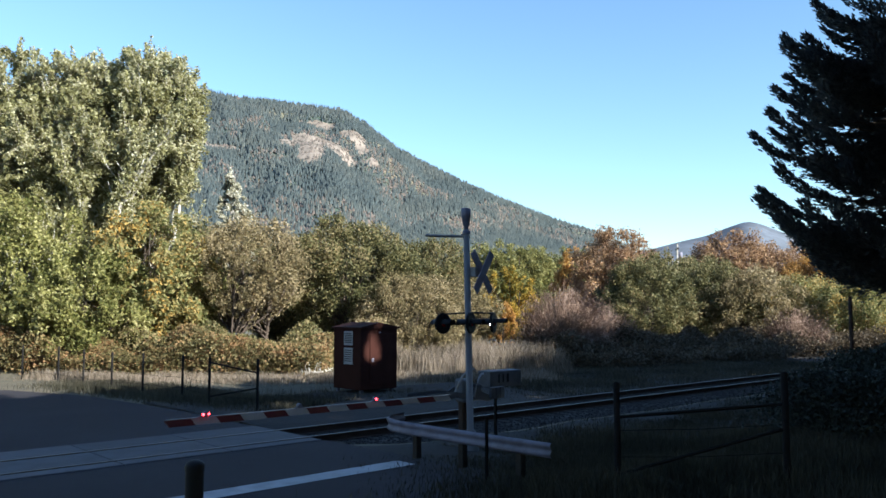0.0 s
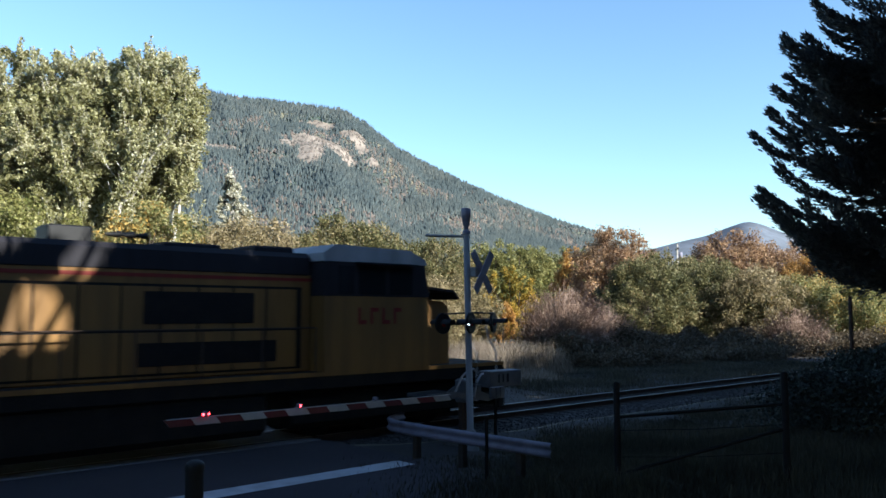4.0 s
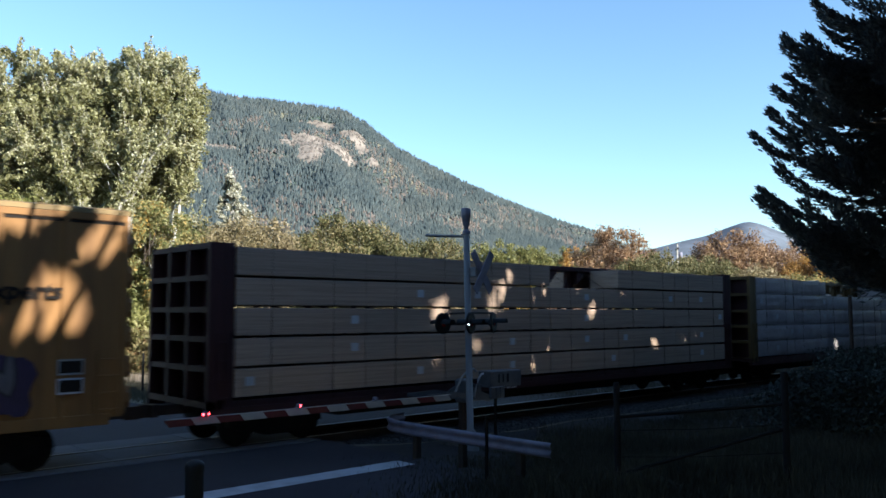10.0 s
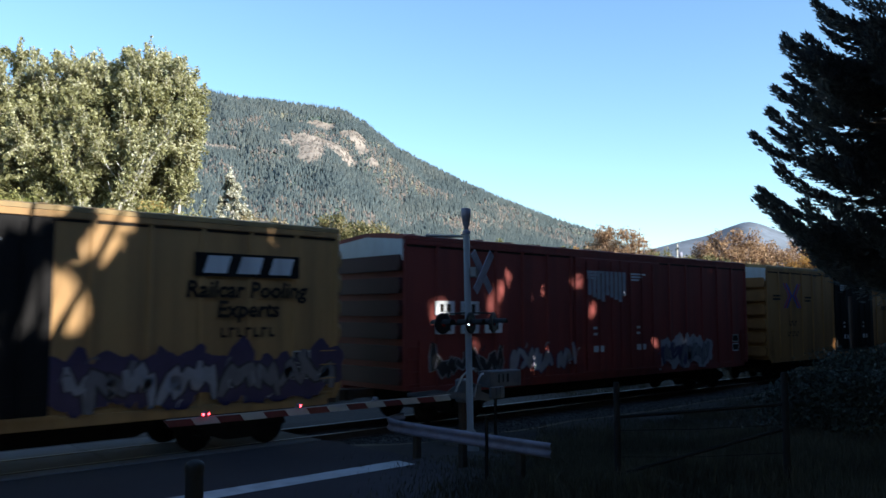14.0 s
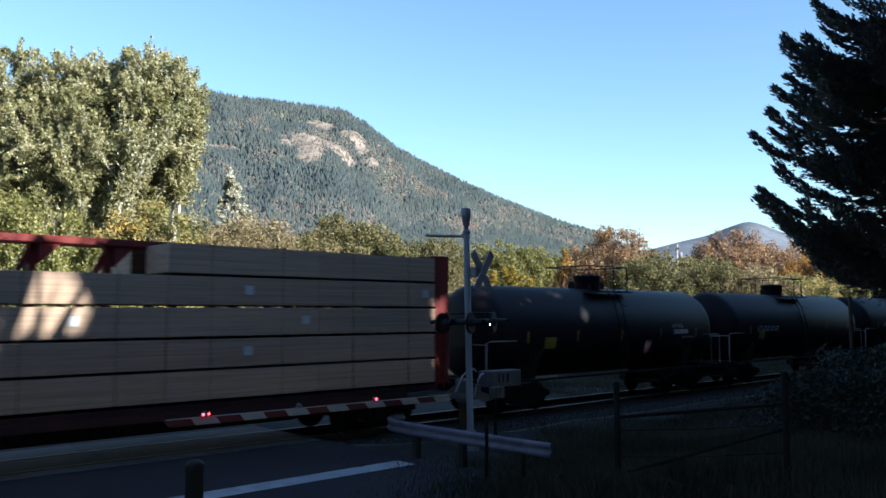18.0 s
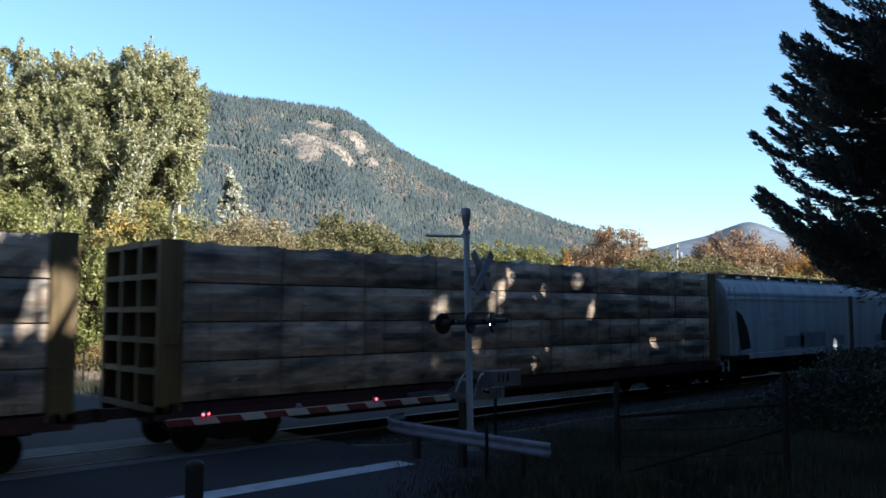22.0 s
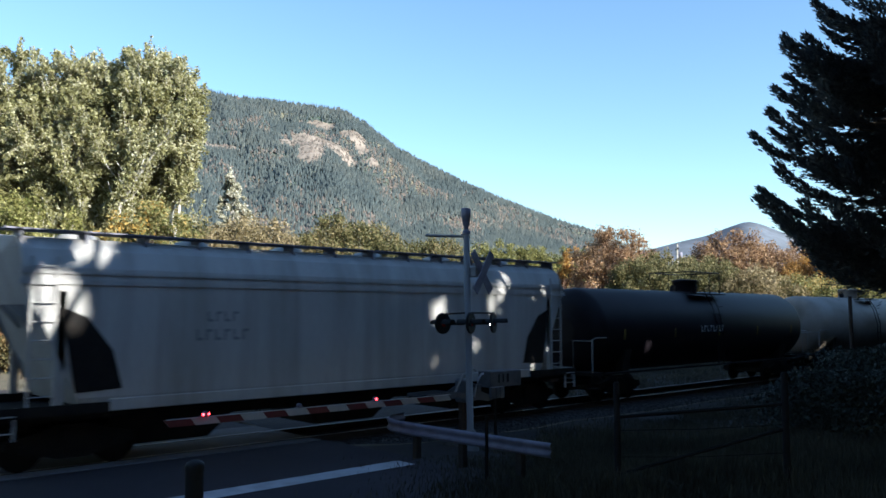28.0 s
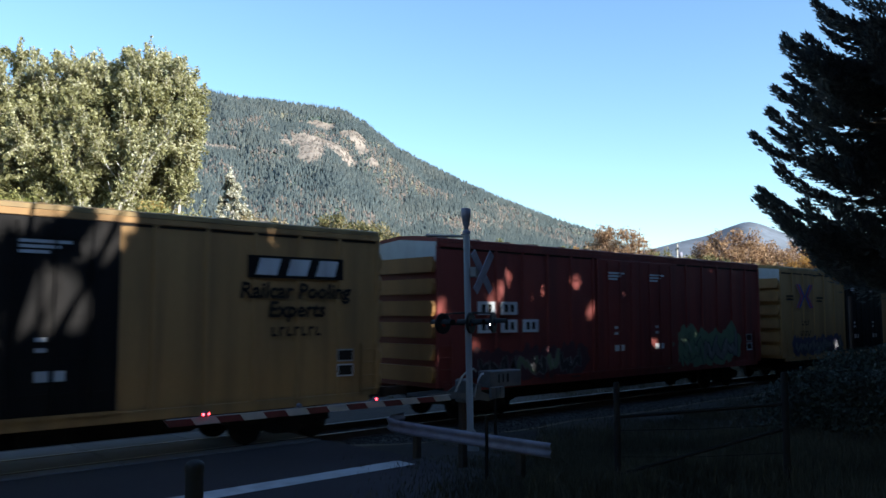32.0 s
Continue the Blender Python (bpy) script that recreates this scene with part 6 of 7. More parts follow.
    f_.append(tuple(range(e_, e_ + nz)) + (base + 2 * nx - 1, base + 2 * nx - 2))
    return g.add(v, f_)


TRAIN = []


def place_car(name, front, rear, label, category):
    """A car whose body reaches from rear to front; its places along the track at time 0."""
    mid = (front + rear) / 2
    c = thing(name, pose(mid, TRACK_Y, 0), label, category, "cars of the train")
    TRAIN.append((c, mid))
    return c, (front - rear) / 2


def boxcar(front, rear, color, door, label, logo="", seed=1, sprays=(), roof=ROOF_TAN, top_end=GALV_PANEL, text=(), end=None):
    c, h = place_car("boxcar", front, rear, label, "boxcar")
    W = 1.55
    part("body", Geo().box(-h + 0.04, -W, 1.0, h - 0.04, W, 5.0), color, c)
    part("roof", Geo().prism([(-W - 0.05, 4.99), (-W - 0.05, 5.08), (-W + 0.1, 5.12), (0, 5.24), (W - 0.1, 5.12), (W + 0.05, 5.08), (W + 0.05, 4.99)], -h + 0.02, h - 0.02, "x"), roof, c)
    rr = Geo()
    for k in range(15):
        x = -h + 0.4 + k * (2 * h - 0.8) / 14
        rr.prism([(-W, 5.11), (0, 5.245), (W, 5.11), (W, 5.13), (0, 5.27), (-W, 5.13)], x - 0.04, x + 0.04, "x")
    part("roof_corrugation", rr, roof, c)
    part("side_sill", Geo().box(-h + 0.3, -W - 0.03, 0.86, h - 0.3, -W + 0.03, 1.08, 0.01).box(-h + 0.3, W - 0.03, 0.86, h - 0.3, W + 0.03, 1.08, 0.01), color, c)
    part("top_chord", Geo().box(-h + 0.03, -W - 0.04, 4.86, h - 0.03, -W + 0.01, 4.985).box(-h + 0.03, W - 0.01, 4.86, h - 0.03, W + 0.04, 4.985), color, c)
    # dark strip paints the shadow line below the top chord
    part("chord_shadow", Geo().box(-h + 0.05, -W - 0.012, 4.79, h - 0.05, -W + 0.002, 4.845), DARK_MARK, c, "painted shadow line under the top chord")
    d0, d1 = -2.15, 2.75
    for k in range(17):
        x = -h + 0.06 + k * (2 * h - 0.12) / 16
        if d0 - 0.1 < x < d1 + 0.1:
            continue
        ob = part("side_post", shared("side_post", lambda: Geo().prism([(-0.06, -W), (-0.035, -W - 0.045), (0.035, -W - 0.045), (0.06, -W)], 1.05, 4.88, "z")), color, c)
        ob.data.materials.clear()
        ob.data.materials.append(color)
        SHARED.pop("side_post")
        ob.matrix_basis = pose(x, 0, 0)
    # corrugated ends
    for way in (-1, 1):
        e_ = Geo()
        z = 1.15
        while z < 4.2:
            e_.prism([(-W + 0.08, z), (-W + 0.02, z + 0.12), (-W + 0.02, z + 0.3), (-W + 0.08, z + 0.42), (W - 0.08, z + 0.42), (W - 0.02, z + 0.3), (W - 0.02, z + 0.12), (W - 0.08, z)], way * (h - 0.04) - 0.0, way * (h + 0.11), "x")
            z += 0.6
        part("end_corrugation", e_, end or color, c)
        part("end_top_panel", Geo().prism([(-W, 4.42), (W, 4.42), (W, 4.98), (0, 5.12), (-W, 4.98)], way * (h - 0.05), way * (h + 0.02), "x"), top_end, c, "pale bare-metal upper end panel")
        for s_ in (-1, 1):
            ladder(c, way * (h - 0.12), way * (h - 0.55), s_ * (W + 0.03), 1.0, 2.3, 4, color)
        coupler(c, way * (h + 0.25), way)
        truck(c, way * (h - 2.4))
    part("underframe", Geo().box(-h + 0.2, -0.35, 0.7, h - 0.2, 0.35, 1.02), UNDER, c)
    part("center_sill", Geo().prism([(-h + 3.4, 0.75), (-h + 4.4, 0.36), (h - 4.4, 0.36), (h - 3.4, 0.75)], -0.3, 0.3, "y"), UNDER, c, "deep dark center sill")
    part("air_tank", Geo().lathe([(-1.6, 0.12), (-1.5, 0.22), (0.4, 0.22), (0.5, 0.12)], 12, "x", (0, -0.85, 0.72)), UNDER, c)
    part("brake_box", Geo().box(1.2, -1.15, 0.5, 2.1, -0.6, 0.98, 0.03), UNDER, c)
    # paired plug doors with rods
    for k, (a, b_) in enumerate(((d0, 0.29), (0.31, d1))):
        dr = part("door", Geo().box(a, -W - 0.07, 1.12, b_, -W + 0.01, 4.84, 0.02), door, c, "sliding plug door")
        rods = Geo()
        for q in (0.22, 0.5, 0.78):
            x = a + (b_ - a) * q
            rods.tube([(x, -W - 0.1, 1.2), (x, -W - 0.1, 4.75)], 0.022, 6)
        for z in (1.5, 2.15, 3.0, 3.85, 4.5):
            rods.box(a + 0.12, -W - 0.082, z - 0.03, b_ - 0.12, -W - 0.068, z + 0.03)
        part("door_bar_frame", rods, door, dr)
        sten = []
        for q in range(3):
            sten.append((a + 0.55, a + 1.5 - 0.2 * q, 4.35 - q * 0.1, 4.41 - q * 0.1))
        for q in range(2):
            sten.append((a + 0.9 + 0.3 * q, a + 1.15 + 0.3 * q, 1.75, 1.95))
            sten.append((a + 0.9, a + 1.1, 2.3 + 0.2 * q, 2.38 + 0.2 * q))
        for r in sten:
            marks(dr, "stencil", [r], -W - 0.085, WHITE_MARK, "small white stencilled mark")
    part("door_track", Geo().box(d0 - 2.2, -W - 0.07, 1.05, d1 + 0.2, -W - 0.035, 1.12), color, c)
    for z in (1.5, 1.86):
        plate = part("placard", Geo().box(h - 1.3, -W - 0.054, z, h - 0.82, -W - 0.046, z + 0.3), DARK_MARK, c, "dark plate with a thin white frame")
        x0, y0 = h - 1.3, -W - 0.056
        outer, inner = [(x0, z), (x0 + 0.48, z), (x0 + 0.48, z + 0.3), (x0, z + 0.3)], [(x0 + 0.035, z + 0.035), (x0 + 0.445, z + 0.035), (x0 + 0.445, z + 0.265), (x0 + 0.035, z + 0.265)]
        part("plate_frame", Geo().add([(a, y0, b_) for a, b_ in outer + inner], [(i, (i + 1) % 4, 4 + (i + 1) % 4, 4 + i) for i in range(4)]), WHITE_MARK if z < 1.6 else STEEL, plate, "thin white frame")
    y = -W - 0.05
    if logo in ("cross", "both", "red"):
        x, z = -h + 2.45, 3.8
        for w in (-1, 1):
            for tip_, col, word in ((0.0, BLUE_MARK, "blue"), (0.17, RED_MARK, "red"), (0.34, BLUE_MARK, "blue")):
                thick = 0.16 if tip_ < 0.3 else 0.06
                t0 = x + w * tip_
                g = Geo().prism([(t0, z), (t0 + w * 0.5, z + 0.55), (t0 + w * (0.5 + thick), z + 0.55), (t0 + w * thick, z), (t0 + w * (0.5 + thick), z - 0.55), (t0 + w * 0.5, z - 0.55)], y - 0.004, y, "y")
                part("emblem", g, col, c, word + " chevron of an emblem")
        marks(c, "reporting_mark", bars_for_words(x, 2.45, 0.22, 4), y, DARK_MARK, "dark unreadable car initials")
        marks(c, "car_number", bars_for_words(x, 1.98, 0.22, 6), y, DARK_MARK, "dark unreadable lettering")
        for r in [(x - 1.9, x - 1.2, 3.6, 3.68), (x - 1.9, x - 1.2, 3.75, 3.83), (x + 1.3, x + 2.0, 3.7, 3.78), (x + 1.3, x + 1.9, 3.55, 3.63)]:
            marks(c, "small_print", [r], y, DARK_MARK, "small dark print")
    if logo in ("cross", "red"):
        g = []
        for k, xx in enumerate((h - 4.55, h - 3.85, h - 3.15)):
            g = [(xx, 3.72), (xx + 0.14, 4.28), (xx + 0.62, 4.28), (xx + 0.48, 3.72)]
            part("emblem_shape", Geo().prism(g, y - 0.004, y, "y"), BROWN_MARK, c, "dark red-brown emblem shape")
    if logo in ("panel", "both"):
        x = 6.87
        part("sign_panel", Geo().box(x - 1.3, y - 0.006, 3.83, x + 1.3, y, 4.34), DOOR_BLACK, c, "black sign panel")
        g = []
        for k, xx in enumerate((x - 1.1, x - 0.3, x + 0.5)):
            g = [(xx, 3.9), (xx + 0.12, 4.28), (xx + 0.66, 4.28), (xx + 0.54, 3.9)]
            part("emblem_shape", Geo().prism(g, y - 0.012, y - 0.008, "y"), WHITE_MARK, c, "white emblem shape")
    if logo == "both":
        marks(c, "web_line", bars_for_words(6.87, 2.5, 0.22, 7), y, DARK_MARK, "dark line of lettering as plain bars")
    for words, x, z, size in text:
        text_on(c, words, x, z, size, y, DARK_MARK, "dark painted slogan")
    for (x0, x1, z0, z1, cols) in sprays:
        graffiti(c, x0, x1, z0, z1, y, cols, abs(seed * 100 + int(x0 * 7)), len(cols) > 3)
    return c, h


def number_boards(c, x, z, rows):
    """White plates with dark unreadable characters."""
    for i, n_ in enumerate(rows):
        for k in range(n_):
            x0, z0 = x + k * 0.95, z - i * 0.52
            pl = part("number_plate", Geo().box(x0, -1.57 - 0.05, z0, x0 + 0.7, -1.6, z0 + 0.38), WHITE_MARK, c, "white plate with dark bars")
            marks(pl, "bars", [(x0 + 0.15, x0 + 0.3, z0 + 0.08, z0 + 0.3), (x0 + 0.4, x0 + 0.55, z0 + 0.08, z0 + 0.3)], -1.622, DARK_MARK, "dark bars")


def centerbeam(front, rear, color, label, load, tiers, seed, full=None, bulk=0.75, top_z=4.62, web=False):
    """A centerbeam flat car with bulkheads, a central truss and bundles of lumber on both sides.
    full: a list of which bundles of the top tier are there."""
    c, h = place_car("lumber_flatcar", front, rear, label, "lumber car")
    rs = np.random.RandomState(seed)
    W = 1.6
    part("deck", Geo().box(-h, -W + 0.02, 0.98, h, W - 0.02, 1.12), BEAM_DARK, c)
    for y0 in (-W + 0.02, W - 0.12):
        part("side_rail", Geo().box(-h, y0, 0.82, h, y0 + 0.1, 0.978), BEAM_DARK, c)
    part("center_sill", Geo().prism([(-h + 0.4, 0.98), (-h + 0.4, 0.62), (-h + 3.4, 0.6), (-h + 4.2, 0.4), (h - 4.2, 0.4), (h - 3.4, 0.6), (h - 0.4, 0.62), (h - 0.4, 0.98)], -0.4, 0.4, "y"), UNDER, c)
    part("top_chord", Geo().box(-h + 0.1, -0.36, top_z - 0.16, h - 0.1, 0.36, top_z, 0.02), color, c)
    if web:
        part("center_plate", Geo().box(-h + 0.3, -0.13, top_z - 1.15, h - 0.3, 0.13, top_z - 0.16), color, c, "solid red plate under the top chord")
        part("end_tag", Geo().box(-h + 0.08, -W - 0.012, 3.3, -h + 0.3, -W - 0.004, 3.55), WHITE_MARK, c, "small white tag")
    for k in range(15):
        x = -h + 1.1 + k * (2 * h - 2.2) / 14
        part("truss_post", Geo().box(x - 0.07, -0.12, 1.12, x + 0.07, 0.12, top_z - 0.16), color, c)
        if k < 14:
            x2 = x + (2 * h - 2.2) / 14
            part("truss_brace", Geo().prism([(x + 0.07, 1.3), (x + 0.2, 1.2), (x2 - 0.07, top_z - 0.5), (x2 - 0.07, top_z - 0.2)], -0.05, 0.05, "y"), color, c)
            part("gusset", Geo().prism([(x + 0.07, top_z - 0.16), (x + 0.5, top_z - 0.16), (x + 0.07, top_z - 0.6)], -0.3, 0.3, "y"), color, c)
    # bulkheads: ribbed frame outside, side plates
    for way in (-1, 1):
        b0, b1 = sorted((way * h, way * (h - bulk)))
        bh = part("bulkhead", Geo().box(b0 if way > 0 else b0 + 0.35, -W + 0.02, 1.1, b1 - (0.35 if way > 0 else 0), W - 0.02, top_z - 0.04, 0.02), color, c)
        xo0, xo1 = (b0, b0 + 0.35) if way < 0 else (b1 - 0.35, b1)
        xp = xo1 - 0.02 if way < 0 else xo0 - 0.004
        # dark sheet between the ribs paints in the shade of the recess
        part("bulkhead_shade", Geo().box(xp, -W + 0.1, 1.15, xp + 0.024, W - 0.1, top_z - 0.1), BEAM_DARK, bh, "dark bulkhead backing, recess shade painted on")
        for y in (-W + 0.02, -0.55, 0.45, W - 0.14):
            part("bulkhead_rib", Geo().box(xo0, y, 0.95, xo1, y + 0.12, top_z - 0.04), color, bh)
        for z in (1.0, 1.75, 2.4, 3.05, 3.75, top_z - 0.17):
            part("bulkhead_rib", Geo().box(xo0 + 0.02, -W + 0.03, z, xo1 - 0.02, W - 0.03, z + 0.12), color, bh)
        coupler(c, way * (h + 0.15), way)
        truck(c, way * (h - 2.0))
        ladder(bh, way * (h - 0.2), way * (h - 0.5), -W - 0.0, 1.0, 2.6, 4, color)
    marks(c, "reporting_marks", bars_for_words(-2.0, 0.84, 0.13, 8, 0.3), -W + 0.018, WHITE_MARK, "white unreadable lettering")
    # lumber bundles, five tiers
    x0, x1 = -h + bulk + 0.02, h - bulk - 0.02
    cols = 9 if load == "brown" else 6
    bw = (x1 - x0) / cols
    th = (4.52 - 1.16) / tiers
    mat_ = {"lumber": LUMBER, "wrap": WRAP, "brown": WRAP_BROWN}[load]
    for side in (-1, 1):
        for t_ in range(tiers):
            for k in range(cols):
                if t_ == tiers - 1 and full and not full[k]:
                    continue
                jit = rs.uniform(-0.015, 0.015, 3)
                ya, yb = sorted((side * (0.4 + 0.02), side * (W - 0.0 + jit[0])))
                key = "bundle %s %d %d" % (load, seed, k % 3)
                g = Geo().box(x0 + k * bw + 0.005, ya, 1.16 + t_ * th + 0.03, x0 + (k + 1) * bw - 0.005, yb, 1.16 + (t_ + 1) * th - (0.03 if load == "lumber" else 0.015), 0.01 if load == "lumber" else 0.06)
                if load != "lumber" and side < 0:
                    g = puffed(g, x0 + k * bw + 0.015, x0 + (k + 1) * bw - 0.015, yb, ya, 1.16 + t_ * th + 0.02, 1.16 + (t_ + 1) * th - 0.012, rs, 0.035 if load == "brown" else 0.015, t_ == tiers - 1, 0.05 if load == "brown" else 0.018)
                part("lumber_pack", g, mat_, c, "strapped pack of sawn lumber" if load == "lumber" else "plastic-wrapped pack of lumber")
    # tie-down straps and labels
    g, tags = Geo(), []
    for k in range(cols * 2):
        x = x0 + (k + 0.5) * bw / 2 + rs.uniform(-0.1, 0.1)
        ztop = 4.53
        if full and not full[min(cols - 1, int((x - x0) / bw))]:
            ztop = 4.53 - th
        part("tie_cable", Geo().tube([(x, -0.4, top_z - 0.08), (x, -W - 0.005, ztop), (x, -W - 0.012, 1.0)], 0.008, 4, False), UNDER, c)
    if load != "brown":
        for t_ in range(tiers - 1):
            for k in range(cols):
                if rs.uniform() < 0.6:
                    x = x0 + (k + rs.choice([0.1, 0.5, 0.9])) * bw
                    tags.append((x - 0.11, x + 0.11, 1.16 + (t_ + 0.4) * th, 1.16 + (t_ + 0.4) * th + 0.2))
        for r in tags:
            marks(c, "paper_tag", [r], -W - 0.03, WHITE_MARK, "white paper tag")
    else:
        for t_ in range(tiers):
            for k in range(cols):
                if rs.uniform() < 0.3:
                    x = x0 + (k + 0.5) * bw
                    tags.append((x - bw * 0.3, x + bw * rs.uniform(0.0, 0.35), 1.16 + (t_ + 0.45) * th, 1.16 + (t_ + 0.62) * th))
        for r in tags:
            marks(c, "wrap_print", [r], -W - 0.04, WRAP_PRINT, "faded dark print on the wrap")
    return c, h


def tank_car(front, rear, color, label, radius=1.48, zc=2.42, bands=(), dome=True, marks_at=None, mark_col=None, placard=False, stripes=True, frame_col=None, platform=True, ends=0.55):
    c, h = place_car("tank_car", front, rear, label, "tank car")
    R = radius
    cap = [(0.0, 0.3), (0.06, 0.62), (0.17, 0.84), (0.34, 0.96), (ends, 1.0)]
    rings = [(-h + a * ends / 0.55, R * r) for a, r in cap] + [(h - a * ends / 0.55, R * r) for a, r in reversed(cap)]
    part("tank", Geo().lathe(rings, 40, "x", (0, 0, zc)), color, c)
    for a, b_, mat_ in bands:
        part("band", Geo().lathe([(a, R + 0.004), (a + 0.01, R + 0.012), (b_ - 0.01, R + 0.012), (b_, R + 0.004)], 40, "x", (0, 0, zc)), mat_, c, "painted band round the tank")
    fc = frame_col or UNDER
    for way in (-1, 1):
        part("end_sill", Geo().box(min(way * (h - 2.2), way * (h + 0.35)), -0.45, 0.72, max(way * (h - 2.2), way * (h + 0.35)), 0.45, 1.02).box(min(way * (h - 0.25), way * (h + 0.35)), -1.5, 0.95, max(way * (h - 0.25), way * (h + 0.35)), 1.5, 1.06), fc, c)
        part("saddle", Geo().prism([(-1.2, 0.95), (1.2, 0.95), (1.35, 1.8), (1.1, 1.5), (0.6, 1.1), (-0.6, 1.1), (-1.1, 1.5), (-1.35, 1.8)], way * (h - 1.9) - 0.2, way * (h - 1.9) + 0.2, "x"), fc, c)
        coupler(c, way * (h + 0.35), way)
        truck(c, way * (h - 1.7))
        for y in (-1.45, 1.45):
            rail_ = Geo()
            rail_.tube([(way * (h + 0.3), y, 1.0), (way * (h + 0.3), y, 2.15), (way * (h + 0.1), y, 2.2), (way * (h - 1.0), y, 2.2)], 0.02, 6)
            rail_.tube([(way * (h + 0.3), y * 0.45, 1.0), (way * (h + 0.3), y * 0.45, 2.1), (way * (h + 0.3), y, 2.1)], 0.018, 6)
            part("end_handrail", rail_, STEEL if color is not TANK_WHITE else WHITE_MARK, c)
        part("brake_step", Geo().box(min(way * (h - 0.1), way * (h + 0.3)), -1.5, 0.5, max(way * (h - 0.1), way * (h + 0.3)), -1.2, 0.55), fc, c)
    part("walkway", Geo().box(-h + 0.3, -1.5, 0.96, h - 0.3, -1.3, 1.02).box(-h + 0.3, 1.3, 0.96, h - 0.3, 1.5, 1.02), fc, c)
    if dome:
        part("dome", Geo().lathe([(zc + R - 0.1, 0.48), (zc + R + 0.38, 0.48), (zc + R + 0.4, 0.52), (zc + R + 0.46, 0.5), (zc + R + 0.5, 0.2)], 20, "z"), TANK_BROWN if bands else color, c)
        for dx in (-0.9, 0.8):
            part("valve", Geo().lathe([(zc + R - 0.05, 0.12), (zc + R + 0.2, 0.12), (zc + R + 0.24, 0.06)], 10, "z", (dx, 0, 0)), UNDER, c)
    if platform:
        pl, zt = Geo(), zc + R + 0.05
        for y in (-0.95, 0.95):
            pl.box(-1.15, y - 0.25, zt - 0.2, 1.15, y + 0.25, zt - 0.16)
            if color is not TANK_WHITE or bands:
                pl.tube([(-1.1, y, zt - 0.2), (-1.1, y, zt + 0.7), (1.1, y, zt + 0.7), (1.1, y, zt - 0.2)], 0.024, 6)
                pl.tube([(0.3, y, zt - 0.2), (0.3, y, zt + 0.7)], 0.02, 6)
        for x in (-1.1, 1.1) if color is not TANK_WHITE or bands else ():
            pl.tube([(x, -0.95, zt + 0.7), (x, 0.95, zt + 0.7)], 0.022, 6)
        part("dome_platform", pl, BLACK if color is not TANK_RED else TANK_BROWN, c, "railed platform round the dome")
        lad = Geo()
        for x in (-0.2, 0.2):
            lad.tube([(x, -1.55, 1.0), (x, -1.56, zc), (x, -1.35, zc + 0.85), (x, -1.0, zt - 0.1)], 0.02, 6)
        for z in np.arange(1.3, zc + 0.9, 0.33):
            lad.tube([(-0.2, -1.56, z), (0.2, -1.56, z)], 0.014, 5, False)
        part("side_ladder", lad, UNDER, c)

    def on_tank(x0, x1, z0, z1, g):
        seg = 5
        v, f_ = [], []
        for i in range(seg + 1):
            z = z0 + (z1 - z0) * i / seg
            yy = -math.sqrt(max(0.01, (R + 0.006) ** 2 - (z - zc) ** 2))
            v += [(x0, yy, z), (x1, yy, z)]
        for i in range(seg):
            f_.append((2 * i, 2 * i + 1, 2 * i + 3, 2 * i + 2))
        g.add(v, f_, True)
    if mark_col:
        g = Geo()
        for x, z, hgt, n_ in marks_at or ():
            for r in bars_for_words(x, z, hgt, n_):
                on_tank(*r, g)
        if g.v:
            part("tank_marks", g, mark_col, c, "unreadable painted lettering")
    if stripes:
        for k in range(5):
            g = Geo()
            x = -h + 1.5 + k * (2 * h - 3) / 4
            on_tank(x - 0.04, x + 0.04, zc - 0.3, zc + 0.05, g)
            part("reflector", g, BROWN_MARK if color is TANK_WHITE else YELLOW_MARK, c, "upright reflective strip")
    if bands:
        for way in (-1, 1):
            pad = part("bolster_pad", Geo().prism([(-R - 0.03, 1.05), (-R - 0.03, zc + 0.2), (-R + 0.25, zc + 0.2), (-0.9, 1.05)], way * (h - 1.9) - 0.24, way * (h - 1.9) + 0.24, "x"), TANK_WHITE, c, "white bolster pad")
            for dx in (-0.55, 3.6):
                g = Geo()
                on_tank(way * (h - 1.6) - way * dx - 0.05, way * (h - 1.6) - way * dx + 0.05, zc - 0.25, zc + (0.4 if dx < 0 else 0.05), g)
                part("reflector", g, YELLOW_MARK, c, "yellow reflective strip")
    if placard:
        g = Geo()
        on_tank(-h + 2.3, -h + 2.85, zc - 0.5, zc - 0.15, g)
        part("warning_panel", g, YELLOW_MARK, c, "yellow warning panel")
    return c, h


